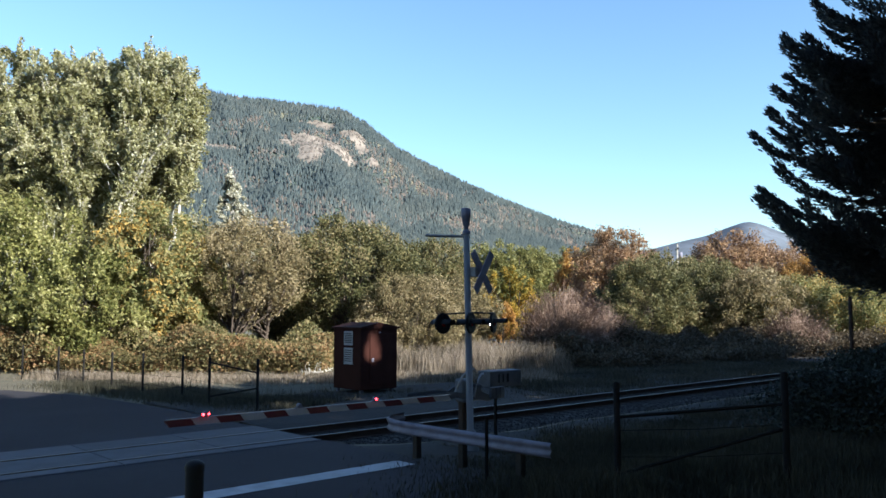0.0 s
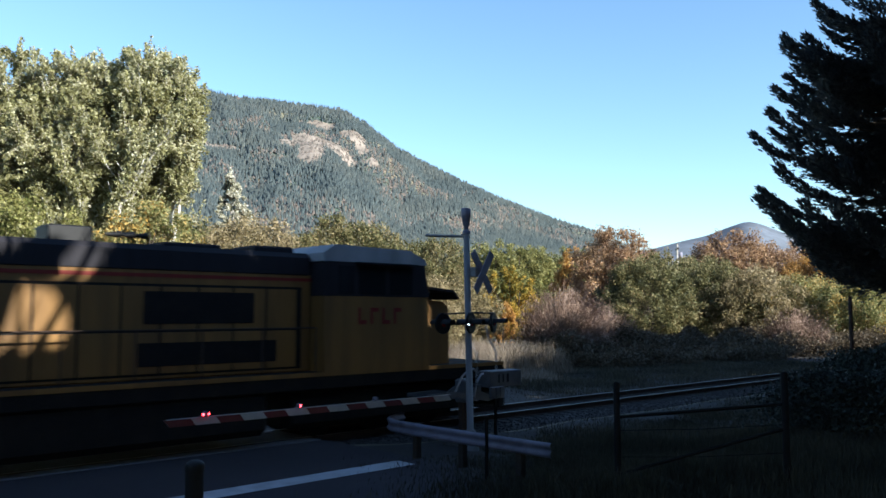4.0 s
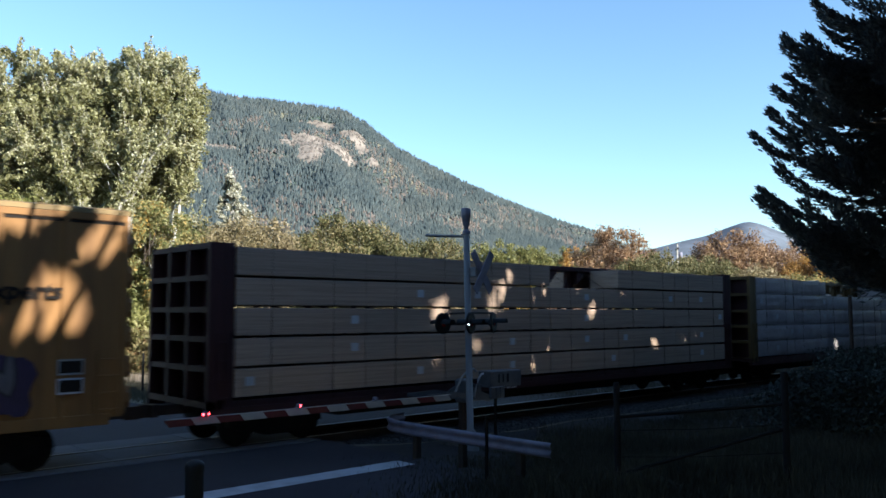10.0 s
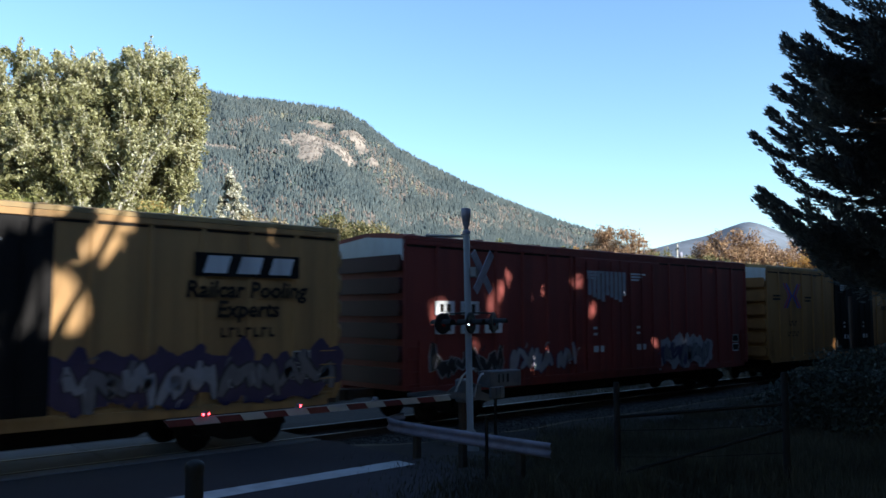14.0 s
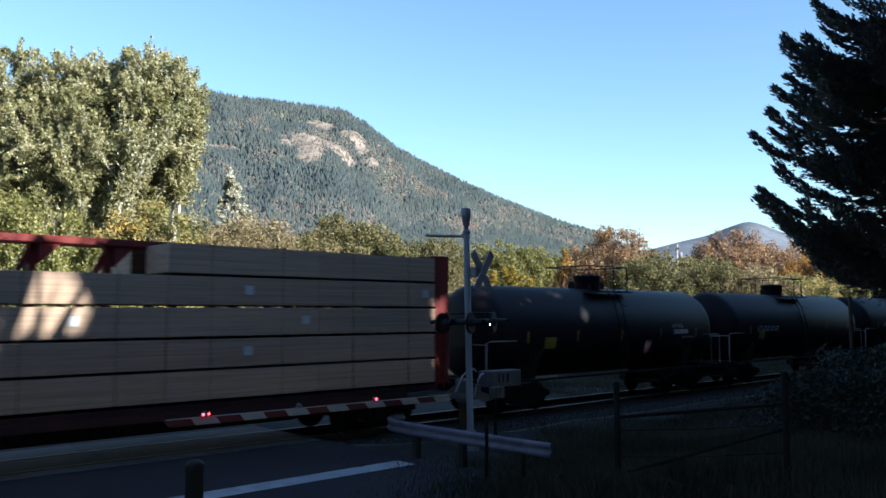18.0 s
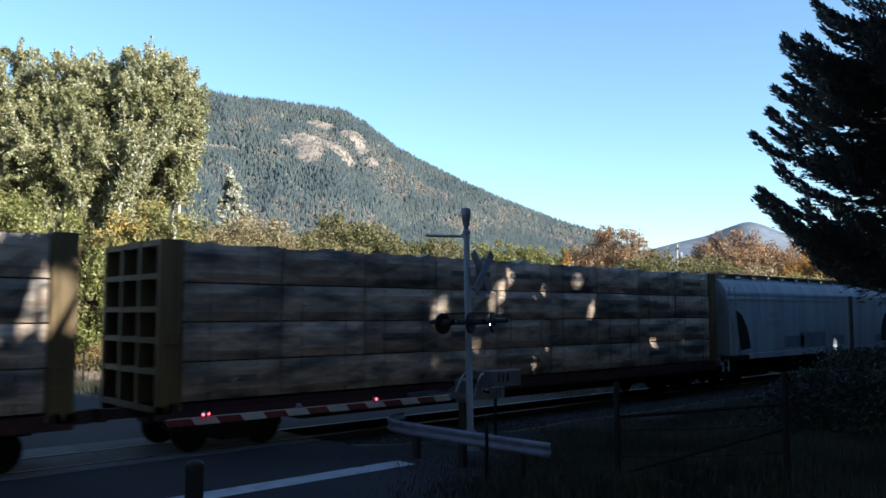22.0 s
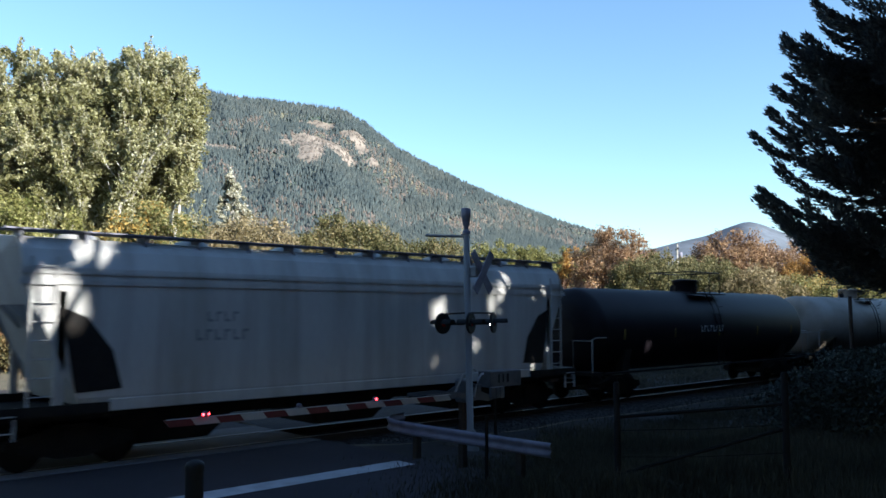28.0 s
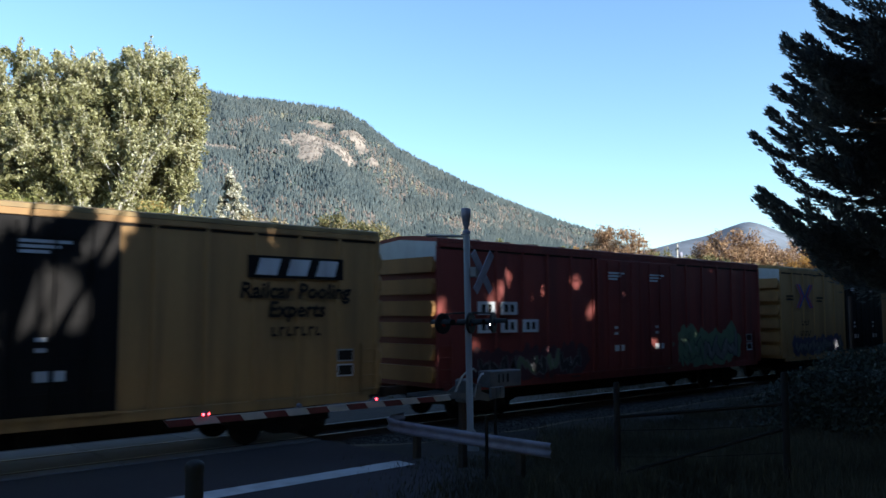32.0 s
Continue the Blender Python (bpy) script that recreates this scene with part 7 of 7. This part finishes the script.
def hopper(front, rear, color, label, seed, top=4.66, line=True):
    """A covered hopper: rounded roof, plain side sheets, sloped ends over open platforms, side sill."""
    c, h = place_car("covered_hopper", front, rear, label, "hopper car")
    W = 1.57
    slope = 1.15
    prof = [(-W + 0.04, 1.25), (-W, 1.4), (-W, 3.62), (-W + 0.03, 3.9), (-W + 0.2, 4.26), (-W + 0.5, 4.5), (0, top - 0.06), (W - 0.5, 4.5), (W - 0.2, 4.26), (W - 0.03, 3.9), (W, 3.62), (W, 1.4), (W - 0.04, 1.25)]
    n_ = len(prof)
    v, f_ = [], []
    # end slope sheets lean inward towards the floor
    for x_at in (-1, 1):
        for y, z in prof:
            k = min(1.0, max(0.0, (3.3 - z) / 2.1))
            v.append((x_at * (h - 0.55 - slope * k), y, z))
    f_ += [tuple(range(n_)), tuple(range(n_, 2 * n_))[::-1]]
    f_ += [(i, (i + 1) % n_, n_ + (i + 1) % n_, n_ + i) for i in range(n_)]
    part("body", Geo().add(v, f_), color, c)
    for y0 in (-W - 0.05, W - 0.06):
        part("side_sill", Geo().box(-h + 2.2, y0, 1.12, h - 2.2, y0 + 0.11, 1.36, 0.015), color, c)
        for way in (-1, 1):
            part("end_sill", Geo().box(*sorted((way * h, way * (h - 2.2)))[:1], y0, 1.1, sorted((way * h, way * (h - 2.2)))[1], y0 + 0.11, 1.3), UNDER, c, "dark end sill")
    part("eave_rail", Geo().box(-h + 0.5, -W - 0.03, 3.58, h - 0.5, -W + 0.02, 3.68).box(-h + 0.5, -W - 0.015, 3.78, h - 0.5, -W + 0.03, 3.83), color, c)
    for way in (-1, 1):
        part("end_frame", Geo().box(min(way * (h - 0.12), way * h), -W, 0.95, max(way * (h - 0.12), way * h), W, 1.3).box(min(way * (h - 1.35), way * (h - 1.2)), -W, 1.3, max(way * (h - 1.35), way * (h - 1.2)), -W + 0.12, 3.45).box(min(way * (h - 1.35), way * (h - 1.2)), W - 0.12, 1.3, max(way * (h - 1.35), way * (h - 1.2)), W, 3.45), color, c)
        part("end_platform", Geo().box(min(way * (h - 2.6), way * h), -W + 0.05, 1.0, max(way * (h - 2.6), way * h), W - 0.05, 1.12), UNDER, c)
        part("slope_ribs", Geo().prism([(way * (h - 0.6), 3.2), (way * (h - 0.9), 3.2), (way * (h - 2.6), 1.4), (way * (h - 2.3), 1.3)], -0.4, -0.3, "y").prism([(way * (h - 0.6), 3.2), (way * (h - 0.9), 3.2), (way * (h - 2.6), 1.4), (way * (h - 2.3), 1.3)], 0.3, 0.4, "y"), color, c)
        # a dark panel on the side stands for the shadowed end recess
        part("slope_shade", Geo().prism([(way * (h - 1.25), 3.15), (way * (h - 1.75), 2.95), (way * (h - 2.25), 2.3), (way * (h - 2.45), 1.55), (way * (h - 1.55), 1.5)], -W - 0.008, -W + 0.02, "y"), UNDER, c, "dark panel painted as the shaded end recess")
        ladder(c, way * (h - 0.7), way * (h - 1.15), -W - 0.02, 1.3, 4.1, 8, color)
        ladder(c, way * (h - 0.05), way * (h - 0.5), -W - 0.02, 0.7, 1.3, 2, color)
        coupler(c, way * (h + 0.2), way)
        truck(c, way * (h - 1.7))
    for x in (-0.55 * h, 0, 0.55 * h) if h < 9 else (-0.55 * h, -0.18 * h, 0.18 * h, 0.55 * h):
        part("hopper_bay", Geo().add([(x - 1.7, -1.4, 1.3), (x + 1.7, -1.4, 1.3), (x + 1.7, 1.4, 1.3), (x - 1.7, 1.4, 1.3), (x - 0.9, -0.8, 0.3), (x + 0.9, -0.8, 0.3), (x + 0.9, 0.8, 0.3), (x - 0.9, 0.8, 0.3)],
                                     [(0, 1, 2, 3), (7, 6, 5, 4), (0, 4, 5, 1), (1, 5, 6, 2), (2, 6, 7, 3), (3, 7, 4, 0)]), UNDER, c)
    part("centre_sill", Geo().box(-h + 0.2, -0.35, 0.72, h - 0.2, 0.35, 1.15), UNDER, c)
    run = Geo()
    for y in (-0.95, 0.95):
        run.box(-h + 0.3, y - 0.3, top - 0.03, h - 0.3, y + 0.3, top)
        for k in range(14):
            x = -h + 0.6 + k * (2 * h - 1.2) / 13
            run.box(x - 0.02, y - 0.25, 4.3, x + 0.02, y + 0.25, top - 0.03)
    part("running_board", run, GALV, c, "steel grating walk on the roof")
    for k in range(6):
        x = -h + 2.0 + k * (2 * h - 4) / 5
        part("roof_hatch", Geo().lathe([(top - 0.15, 0.4), (top - 0.02, 0.4), (top + 0.02, 0.3)], 14, "z", (x, 0, 0)), color, c)
    y = -W - 0.004
    marks(c, "reporting_marks", bars_for_words(-h + 4.6, 2.85, 0.22, 4) + bars_for_words(-h + 4.6, 2.45, 0.24, 6), y, FADED_MARK, "faded unreadable lettering")
    patch_ = paint("repaint patch %d" % seed, (0.14, 0.155, 0.2), 0.5, vary=0.4, scale=3)
    for r in ((-h + 5.6, -h + 7.6, 1.5, 2.0), (-2.6, 0.2, 1.45, 2.15), (0.9, 2.4, 1.5, 1.95), (h - 3.2, h - 2.4, 1.5, 1.9)) if line else ():
        marks(c, "repaint_patch", [r], y, patch_, "darker repainted patch")
    return c, h


def loco(front, rear, label, facing, style, seed):
    """A road locomotive; facing +1: its cab leads along +x. style: 'flared' radiator or 'wing'."""
    c, h = place_car("locomotive", front, rear, label, "locomotive")
    F = facing
    body_paint = LOCO_DULL if seed == 2 else LOCO_YELLOW

    def bx(g, x0, y0, z0, x1, y1, z1, bev=0.03):
        a, b_ = sorted((F * x0, F * x1))
        return g.box(a, y0, z0, b_, y1, z1, bev)

    def poly(g, pts, y0, y1):
        return g.prism([(F * x, z) for x, z in pts], y0, y1, "y")
    part("underframe", bx(Geo(), -h, -1.49, 1.2, h, 1.49, 1.62), UNDER, c)
    part("walkway_edge", bx(Geo(), -h + 0.1, -1.51, 1.52, h - 0.1, -1.492, 1.62, 0), body_paint, c, "yellow walkway edge")
    part("door_seam", bx(Geo(), -2.75, -0.956, 1.7, 4.3, -0.951, 3.66, 0), UNDER, c, "dark seams between hood doors")
    part("fuel_tank", bx(Geo(), -3.6, -1.42, 0.25, 3.2, 1.42, 1.3, 0.15), UNDER, c)
    part("long_hood", bx(Geo(), -h + 1.2, -0.95, 1.6, 4.6, 0.95, 4.0, 0.05), body_paint, c)
    part("hood_roof", bx(Geo(), -h + 1.2, -0.97, 3.85, 4.62, 0.97, 4.5, 0.12), LOCO_GREY, c, "grey hood roof")
    part("red_stripe", bx(Geo(), -h + 1.25, -0.962, 3.8, 4.6, -0.954, 3.88, 0), LOCO_RED, c)
    if style == "wing":
        part("radiator", poly(Geo(), [(-h + 0.9, 4.15), (-h + 0.9, 4.65), (-h + 1.4, 4.78), (-h + 6.2, 4.78), (-h + 7.4, 4.6), (-h + 7.4, 4.2)], -1.5, 1.5), LOCO_GREY, c, "overhanging grey radiator section")
        part("radiator_back", poly(Geo(), [(-h + 1.2, 3.6), (-h + 1.2, 4.15), (-h + 7.0, 4.15), (-h + 6.6, 3.6)], -1.2, 1.2), UNDER, c)
    else:
        part("radiator", Geo().prism([(-0.96, 3.7), (-1.45, 4.35), (-1.45, 4.6), (1.45, 4.6), (1.45, 4.35), (0.96, 3.7)], *sorted((F * (-h + 1.6), F * (-h + 7.2))), "x"), LOCO_GREY, c, "flared grey radiator")
        for k in range(3):
            part("roof_fan", Geo().lathe([(4.6, 0.6), (4.72, 0.6), (4.74, 0.5)], 18, "z", (F * (-h + 2.6 + k * 1.6), 0, 0)), LOCO_GREY, c)
    part("exhaust_stack", bx(Geo(), -1.4, -0.45, 4.48, -0.5, 0.45, 4.85, 0.03), BLACK, c)
    part("roof_box", bx(Geo(), 1.0, -0.5, 4.48, 2.4, 0.5, 4.62, 0.04), LOCO_GREY, c)
    part("roof_box", bx(Geo(), 3.2, -0.6, 4.48, 4.3, 0.6, 4.66, 0.05), LOCO_GREY, c)
    horn = Geo()
    for q in (-0.3, 0, 0.3):
        horn.tube([(F * 0.2 + q, 0, 4.75), (F * 0.2 + q + 0.35 * F, 0, 4.76)], [0.03, 0.08], 8)
    horn.tube([(F * 0.2, 0, 4.5), (F * 0.2, 0, 4.75)], 0.02, 6)
    part("horn", horn, BLACK, c)
    for k in range(9):
        x = -h + 1.7 + k * 0.62
        if style == "wing":
            part("grille", bx(Geo(), x, -0.972, 2.15, x + 0.42, -0.951, 3.35, 0), UNDER, c, "dark intake grille")
    for k in range(8):
        x = -2.6 + k * 0.85
        part("hood_door", bx(Geo(), x, -0.972, 1.75, x + 0.8, -0.957, 2.62, 0.004), body_paint, c)
        part("hood_door", bx(Geo(), x, -0.972, 2.68, x + 0.8, -0.957, 3.6, 0.004), body_paint, c)
    if style != "wing":
        part("grille", bx(Geo(), 0.4, -0.985, 2.8, 3.0, -0.9725, 3.5, 0).box(*(lambda a, b_: (a, -0.985, 1.9, b_, -0.9725, 2.4))(*sorted((F * 0.3, F * 3.6)))), UNDER, c, "dark intake grille")
    # cab and nose
    cab = part("cab", poly(Geo(), [(4.6, 1.6), (4.6, 4.45), (4.9, 4.66), (7.2, 4.62), (7.75, 4.4), (7.95, 3.7), (7.95, 1.6)], -1.52, 1.52), body_paint, c)
    part("cab_roof", poly(Geo(), [(4.55, 4.3), (4.55, 4.5), (4.88, 4.72), (7.25, 4.68), (7.82, 4.44), (7.86, 4.3)], -1.54, 1.54), LOCO_ROOF_LIT, cab, "grey cab roof, light from above painted in")
    part("cab_upper", poly(Geo(), [(4.59, 3.45), (4.59, 4.31), (7.79, 4.31), (7.96, 3.45)], -1.53, 1.53), LOCO_GREY, cab)
    for x0, x1 in ((5.0, 5.45), (5.6, 6.45), (6.6, 7.35)):
        for ya, yb in ((-1.545, -1.532), (1.532, 1.545)):
            part("side_window", bx(Geo(), x0, ya, 3.5, x1, yb, 4.2, 0), GLASS, cab, "dark cab window")
    for y0, y1 in ((-1.3, -0.15), (0.15, 1.3)):
        part("windshield", Geo().prism([(F * 7.84, 3.78), (F * 7.97, 3.78), (F * 7.86, 4.24), (F * 7.74, 4.24)], y0, y1, "y"), GLASS, cab, "dark windshield")
    part("sun_visor", bx(Geo(), 5.5, -1.72, 4.26, 7.4, -1.5, 4.3, 0), LOCO_GREY, cab)
    nose = part("nose", poly(Geo(), [(7.45, 1.6), (7.45, 3.45), (8.9, 3.35), (9.1, 3.2), (9.15, 1.6)], -1.05, 1.05), body_paint, c, "yellow short nose")
    part("nose_top", poly(Geo(), [(7.94, 3.71), (7.94, 3.77), (9.07, 3.67), (9.29, 3.45), (9.25, 3.41), (9.05, 3.61)], -1.31, 1.31), LOCO_GREY, nose)
    part("headlight", Geo().box(F * 9.3 - 0.05, -0.35, 3.0, F * 9.3 + 0.05, 0.35, 3.25, 0.03), WHITE_MARK, nose)
    marks(cab, "cab_number", bars_for_words(F * 6.3, 2.75, 0.42, 4), -1.526, LOCO_RED, "red unreadable road number")
    if style == "wing":
        marks(c, "hood_lettering", bars_for_words(-3.2, 3.05, 0.5, 5) + bars_for_words(1.4, 3.05, 0.5, 7), -0.986, LOCO_RED, "large red lettering as plain bars")
    # pilots, steps, handrails
    for way in (-1, 1):
        part("pilot", Geo().box(min(way * (h - 0.25), way * h), -1.5, 0.3, max(way * (h - 0.25), way * h), 1.5, 1.6, 0.03), UNDER, c)
        st = Geo()
        for y0, y1 in ((-1.52, -1.05), (1.05, 1.52)):
            for k in range(4):
                st.box(min(way * (h - 0.3), way * (h - 1.0)), y0, 0.35 + k * 0.33, max(way * (h - 0.3), way * (h - 1.0)), y1, 0.4 + k * 0.33)
        part("step_ladder", st, UNDER, c)
        hr = Geo()
        for y in (-1.48, 1.48):
            for dx in (0.35, 1.15):
                hr.tube([(way * (h - dx), y, 0.55), (way * (h - dx), y, 1.9), (way * (h - dx - 0.28), y * 0.97, 2.35), (way * (h - dx - 0.35), y * 0.96, 2.7)], 0.024, 6)
        part("grab_rail", hr, WHITE_MARK, c, "white step handrails")
        coupler(c, way * (h + 0.2), way)
        tx = way * (h - 4.3)
        tr = part("truck", Geo().box(tx - 2.75, -1.25, 0.38, tx + 2.75, -1.05, 1.15, 0.04).box(tx - 2.75, 1.05, 0.38, tx + 2.75, 1.25, 1.15, 0.04).box(tx - 2.6, -1.0, 0.25, tx + 2.6, 1.0, 1.2), UNDER, c, "three-axle truck")
        for dx in (-1.85, 0, 1.85):
            w = part("wheelset", SHARED["wheelset"], UNDER, tr)
            w.matrix_basis = pose(tx + dx, 0, 0.52) @ Matrix.Diagonal((1.18, 1, 1.18, 1))
    rail_ = Geo()
    for y in (-1.46, 1.46):
        rail_.tube([(F * (-h + 0.9), y, 2.68), (F * 4.4, y, 2.68)], 0.02, 6)
        for k in range(11):
            x = F * (-h + 0.9 + k * (4.4 + h - 0.9) / 10)
            rail_.tube([(x, y, 1.6), (x, y, 2.68)], 0.018, 6)
    part("side_handrail", rail_, RUST, c)
    return c, h


# locomotives want the wheel mesh first
boxcar(-209.4, -228.05, YELLOW, DOOR_BLACK, "yellow high-cube boxcar with black doors and bright graffiti", "cross", 3,
                    ((-6.6, -2.3, 1.08, 2.15, ("pink", "white", "green", "purple", "black")), (-8.6, -6.3, 1.08, 2.3, ("green", "teal", "purple", "black")), (2.9, 7.2, 1.08, 2.3, ("pink", "grey", "purple", "black"))), text=(("Railcar Pooling Experts", 5.9, 3.3, 0.46),))
loco(-68.5, -90.4, "lead yellow and grey diesel locomotive", 1, "flared", 1)
loco(-91.6, -113.5, "yellow and grey diesel locomotive running cab last", -1, "flared", 2)
loco(-114.5, -135.3, "yellow and grey diesel locomotive with red lettering", 1, "wing", 3)
centerbeam(-136.2, -159.2, BEAM_RED, "red centerbeam lumber car with pale sawn lumber", "lumber", 5, 1, [0, 0, 0, 0, 0, 1], 0.45, web=True)
centerbeam(-160.7, -183.3, BEAM_YELLOW, "yellow centerbeam lumber car with plastic-wrapped lumber", "wrap", 5, 2, [1, 1, 0, 0, 1, 1], 0.55)
centerbeam(-184.95, -207.65, BEAM_DARK, "dark maroon centerbeam lumber car with pale sawn lumber", "lumber", 5, 3, [1, 1, 1, 0, 1, 1], 0.6)
boxcar(-229.9, -248.5, YELLOW, DOOR_BLACK, "yellow high-cube boxcar with black doors and faded lettering", "cross", 4, ((-8.6, -5.3, 1.1, 2.05, ("black", "black", "white")),), text=(("Railcar Pooling Experts", 5.9, 3.3, 0.46),))
boxcar(-250.3, -268.95, YELLOW, DOOR_BLACK, "yellow high-cube boxcar with black doors and arrow emblem", "red", 5, text=(("RAILCAR POOLING EXPERTS", 5.9, 3.2, 0.3),))
# this car's end takes a darker maroon to imitate its shaded face
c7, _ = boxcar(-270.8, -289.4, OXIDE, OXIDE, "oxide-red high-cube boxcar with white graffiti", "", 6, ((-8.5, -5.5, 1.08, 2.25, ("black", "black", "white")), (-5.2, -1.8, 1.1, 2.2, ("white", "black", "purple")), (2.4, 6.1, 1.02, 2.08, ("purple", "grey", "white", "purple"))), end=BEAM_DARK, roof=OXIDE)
number_boards(c7, -8.2, 2.98, (2, 3))
drips = Geo()
for q in range(9):
    drips.box(-1.55 + q * 0.24, -1.672, 3.62 - 0.07 * (q * 5 % 4), -1.37 + q * 0.24, -1.662, 4.42)
part("painted_out_block", drips, GRAFFITI["white"], c7, "pale painted-out block with drips")
boxcar(-291.45, -310.1, YELLOW_PALE, DOOR_BLACK, "yellow high-cube boxcar with black doors, sign panel and blue graffiti", "both", 7, ((-8.8, -2.7, 1.06, 2.35, ("blue", "blue", "yellow", "blue", "blue", "maroon", "purple")), (2.9, 9.1, 1.08, 2.2, ("white", "grey", "purple", "black"))), text=(("Railcar Pooling", 6.87, 3.38, 0.5), ("Experts", 6.87, 2.95, 0.5)))
boxcar(-312.0, -330.4, OXIDE, OXIDE, "dark oxide-red boxcar with a yellow corrugated end", "", 8, (), end=YELLOW, roof=OXIDE)
tank_car(-332.0, -345.0, TANK_BLACK, "black tank car with faint white lettering", marks_at=((-3.3, 2.3, 0.2, 9),), mark_col=WHITE_MARK)
tank_car(-346.2, -359.5, TANK_BLACK, "black tank car with white lettering", marks_at=((-3.55, 2.25, 0.22, 10),), mark_col=WHITE_MARK, placard=True)
tank_car(-360.9, -373.6, TANK_BLACK, "black tank car with yellow warning panels", marks_at=((3.55, 2.5, 0.12, 7), (4.3, 2.1, 0.06, 16)), mark_col=WHITE_MARK, placard=True)
text_on(TRAIN[-1][0], "CHLORINE", 3.75, 2.27, 0.2, -1.48, WHITE_MARK, "white stencilled word")
centerbeam(-375.5, -398.95, BEAM_RED, "red centerbeam lumber car with pale sawn lumber", "lumber", 5, 9, [1, 1, 1, 0, 1, 1], 0.5)
tank_car(-399.6, -413.4, TANK_WHITE, "white tank car with a rust-red middle band", bands=((-1.55, 1.45, TANK_RED),), mark_col=DARK_MARK, marks_at=((-3.6, 2.2, 0.12, 6),), stripes=False, frame_col=TANK_WHITE)
tank_car(-415.2, -427.9, TANK_WHITE, "white tank car with small dark lettering", mark_col=DARK_MARK, marks_at=((-3.95, 2.2, 0.24, 10),), platform=True, dome=False)
hopper(-429.3, -448.9, HOPPER_GREY, "long grey covered hopper with sloped ends", 1)
centerbeam(-449.25, -471.9, BEAM_YELLOW, "yellow centerbeam lumber car with brown printed wrap", "brown", 4, 10, None, 0.5)
centerbeam(-473.5, -496.1, BEAM_YELLOW, "yellow centerbeam lumber car with brown printed wrap", "brown", 4, 11, None, 0.5)
tank_car(-497.2, -511.4, TANK_WHITE, "white tank car with a dark brown middle band", bands=((-1.4, 1.4, TANK_BROWN),), mark_col=DARK_MARK, marks_at=((-3.2, 2.05, 0.14, 8),), stripes=False, frame_col=TANK_WHITE)
tank_car(-512.6, -525.4, TANK_BLUE, "dark blue tank car with faint lettering", mark_col=LOCO_GREY, marks_at=((-1.5, 2.5, 0.26, 9),), placard=False, radius=1.52)
tank_car(-526.4, -542.7, TANK_BLACK, "long black tank car with white lettering", marks_at=((-4.9, 2.3, 0.24, 10),), mark_col=WHITE_MARK, radius=1.55)
tank_car(-544.2, -556.6, TANK_RED, "dark rust-red tank car", marks_at=(), radius=1.5, stripes=False)
tank_car(-558.0, -572.4, TANK_TAN, "tan-white tank car with plain sides", marks_at=(), radius=1.45, stripes=False)
tank_car(-574.3, -590.2, TANK_BLACK, "long black tank car with a railed dome", marks_at=((-0.5, 2.3, 0.25, 8),), mark_col=WHITE_MARK, radius=1.5)
hopper(-591.6, -608.4, HOPPER_TAN, "pale covered hopper with a rounded roof", 2, line=False)
hopper(-609.7, -626.5, HOPPER_GREY, "grey covered hopper with dark lettering", 3, line=False)
SLOGAN = (("Railcar Pooling", 6.87, 3.38, 0.5), ("Experts", 6.87, 2.95, 0.5))
boxcar(-627.0, -645.7, YELLOW_PALE, DOOR_BLACK, "yellow high-cube boxcar with black doors, sign panel and white graffiti", "both", 12, ((-5.4, -2.3, 2.05, 2.7, ("white", "grey", "black")), (3.2, 7.4, 1.1, 1.9, ("white", "grey", "black"))), text=SLOGAN)
text_on(TRAIN[-1][0], "SWORN", -5.05, 1.02, 1.3, -1.6, GRAFFITI["white"], "white sprayed word in tall letters")
boxcar(-647.85, -666.5, YELLOW_PALE, DOOR_BLACK, "yellow high-cube boxcar with black doors and sign panel", "both", 13, ((-8.0, -3.0, 1.1, 1.9, ("grey", "grey", "purple", "black")),), text=SLOGAN)
c3, _ = boxcar(-668.5, -687.1, OXIDE, OXIDE, "oxide-red high-cube boxcar with framed panels and green graffiti", "", 14, ((-7.7, -3.0, 1.05, 1.95, ("black", "lime", "black", "maroon", "grey")), (2.0, 7.1, 1.04, 2.35, ("lime", "grey", "lime", "black"))), end=YELLOW, roof=OXIDE)
number_boards(c3, -7.75, 2.98, (2, 3))
boxcar(-689.06, -707.7, YELLOW_PALE, DOOR_BLACK, "yellow high-cube boxcar with black doors and sign panel", "both", 15, (), text=SLOGAN)


# ---- what moves ----
def run(t):
    """How far the train has gone at t seconds; it gathers speed slowly."""
    return 21.4 * t + 0.0165 * t * t


def flash_rows(place, kind, period=1.23, phase=0.56):
    """Rows that turn a lens out to its lamp's face while lit and back into the lamp's drum while dark."""
    rows, lit = [], None
    t = 0.0
    x, y, z = place
    while t <= 32.0001:
        on = ((t + phase) % period < period / 2) == (kind == "b")
        if on is not lit:
            if lit is not None:
                rows.append((t - 0.067, pose(x, y if lit else y - 0.05, z)))
            rows.append((t, pose(x, y if on else y - 0.05, z)))
            lit = on
        t = round(t + 1 / 30, 5)
    rows.append((32.0, pose(x, y if lit else y - 0.05, z)))
    return rows


def motions():
    for lens, kind, place in FLASHERS + SIDE_LIGHTS:
        walk(lens, flash_rows(place, kind))
    for c, mid in TRAIN:
        walk(c, [(float(t), pose(mid + run(t), TRACK_Y, 0)) for t in range(0, 33)])


motions()
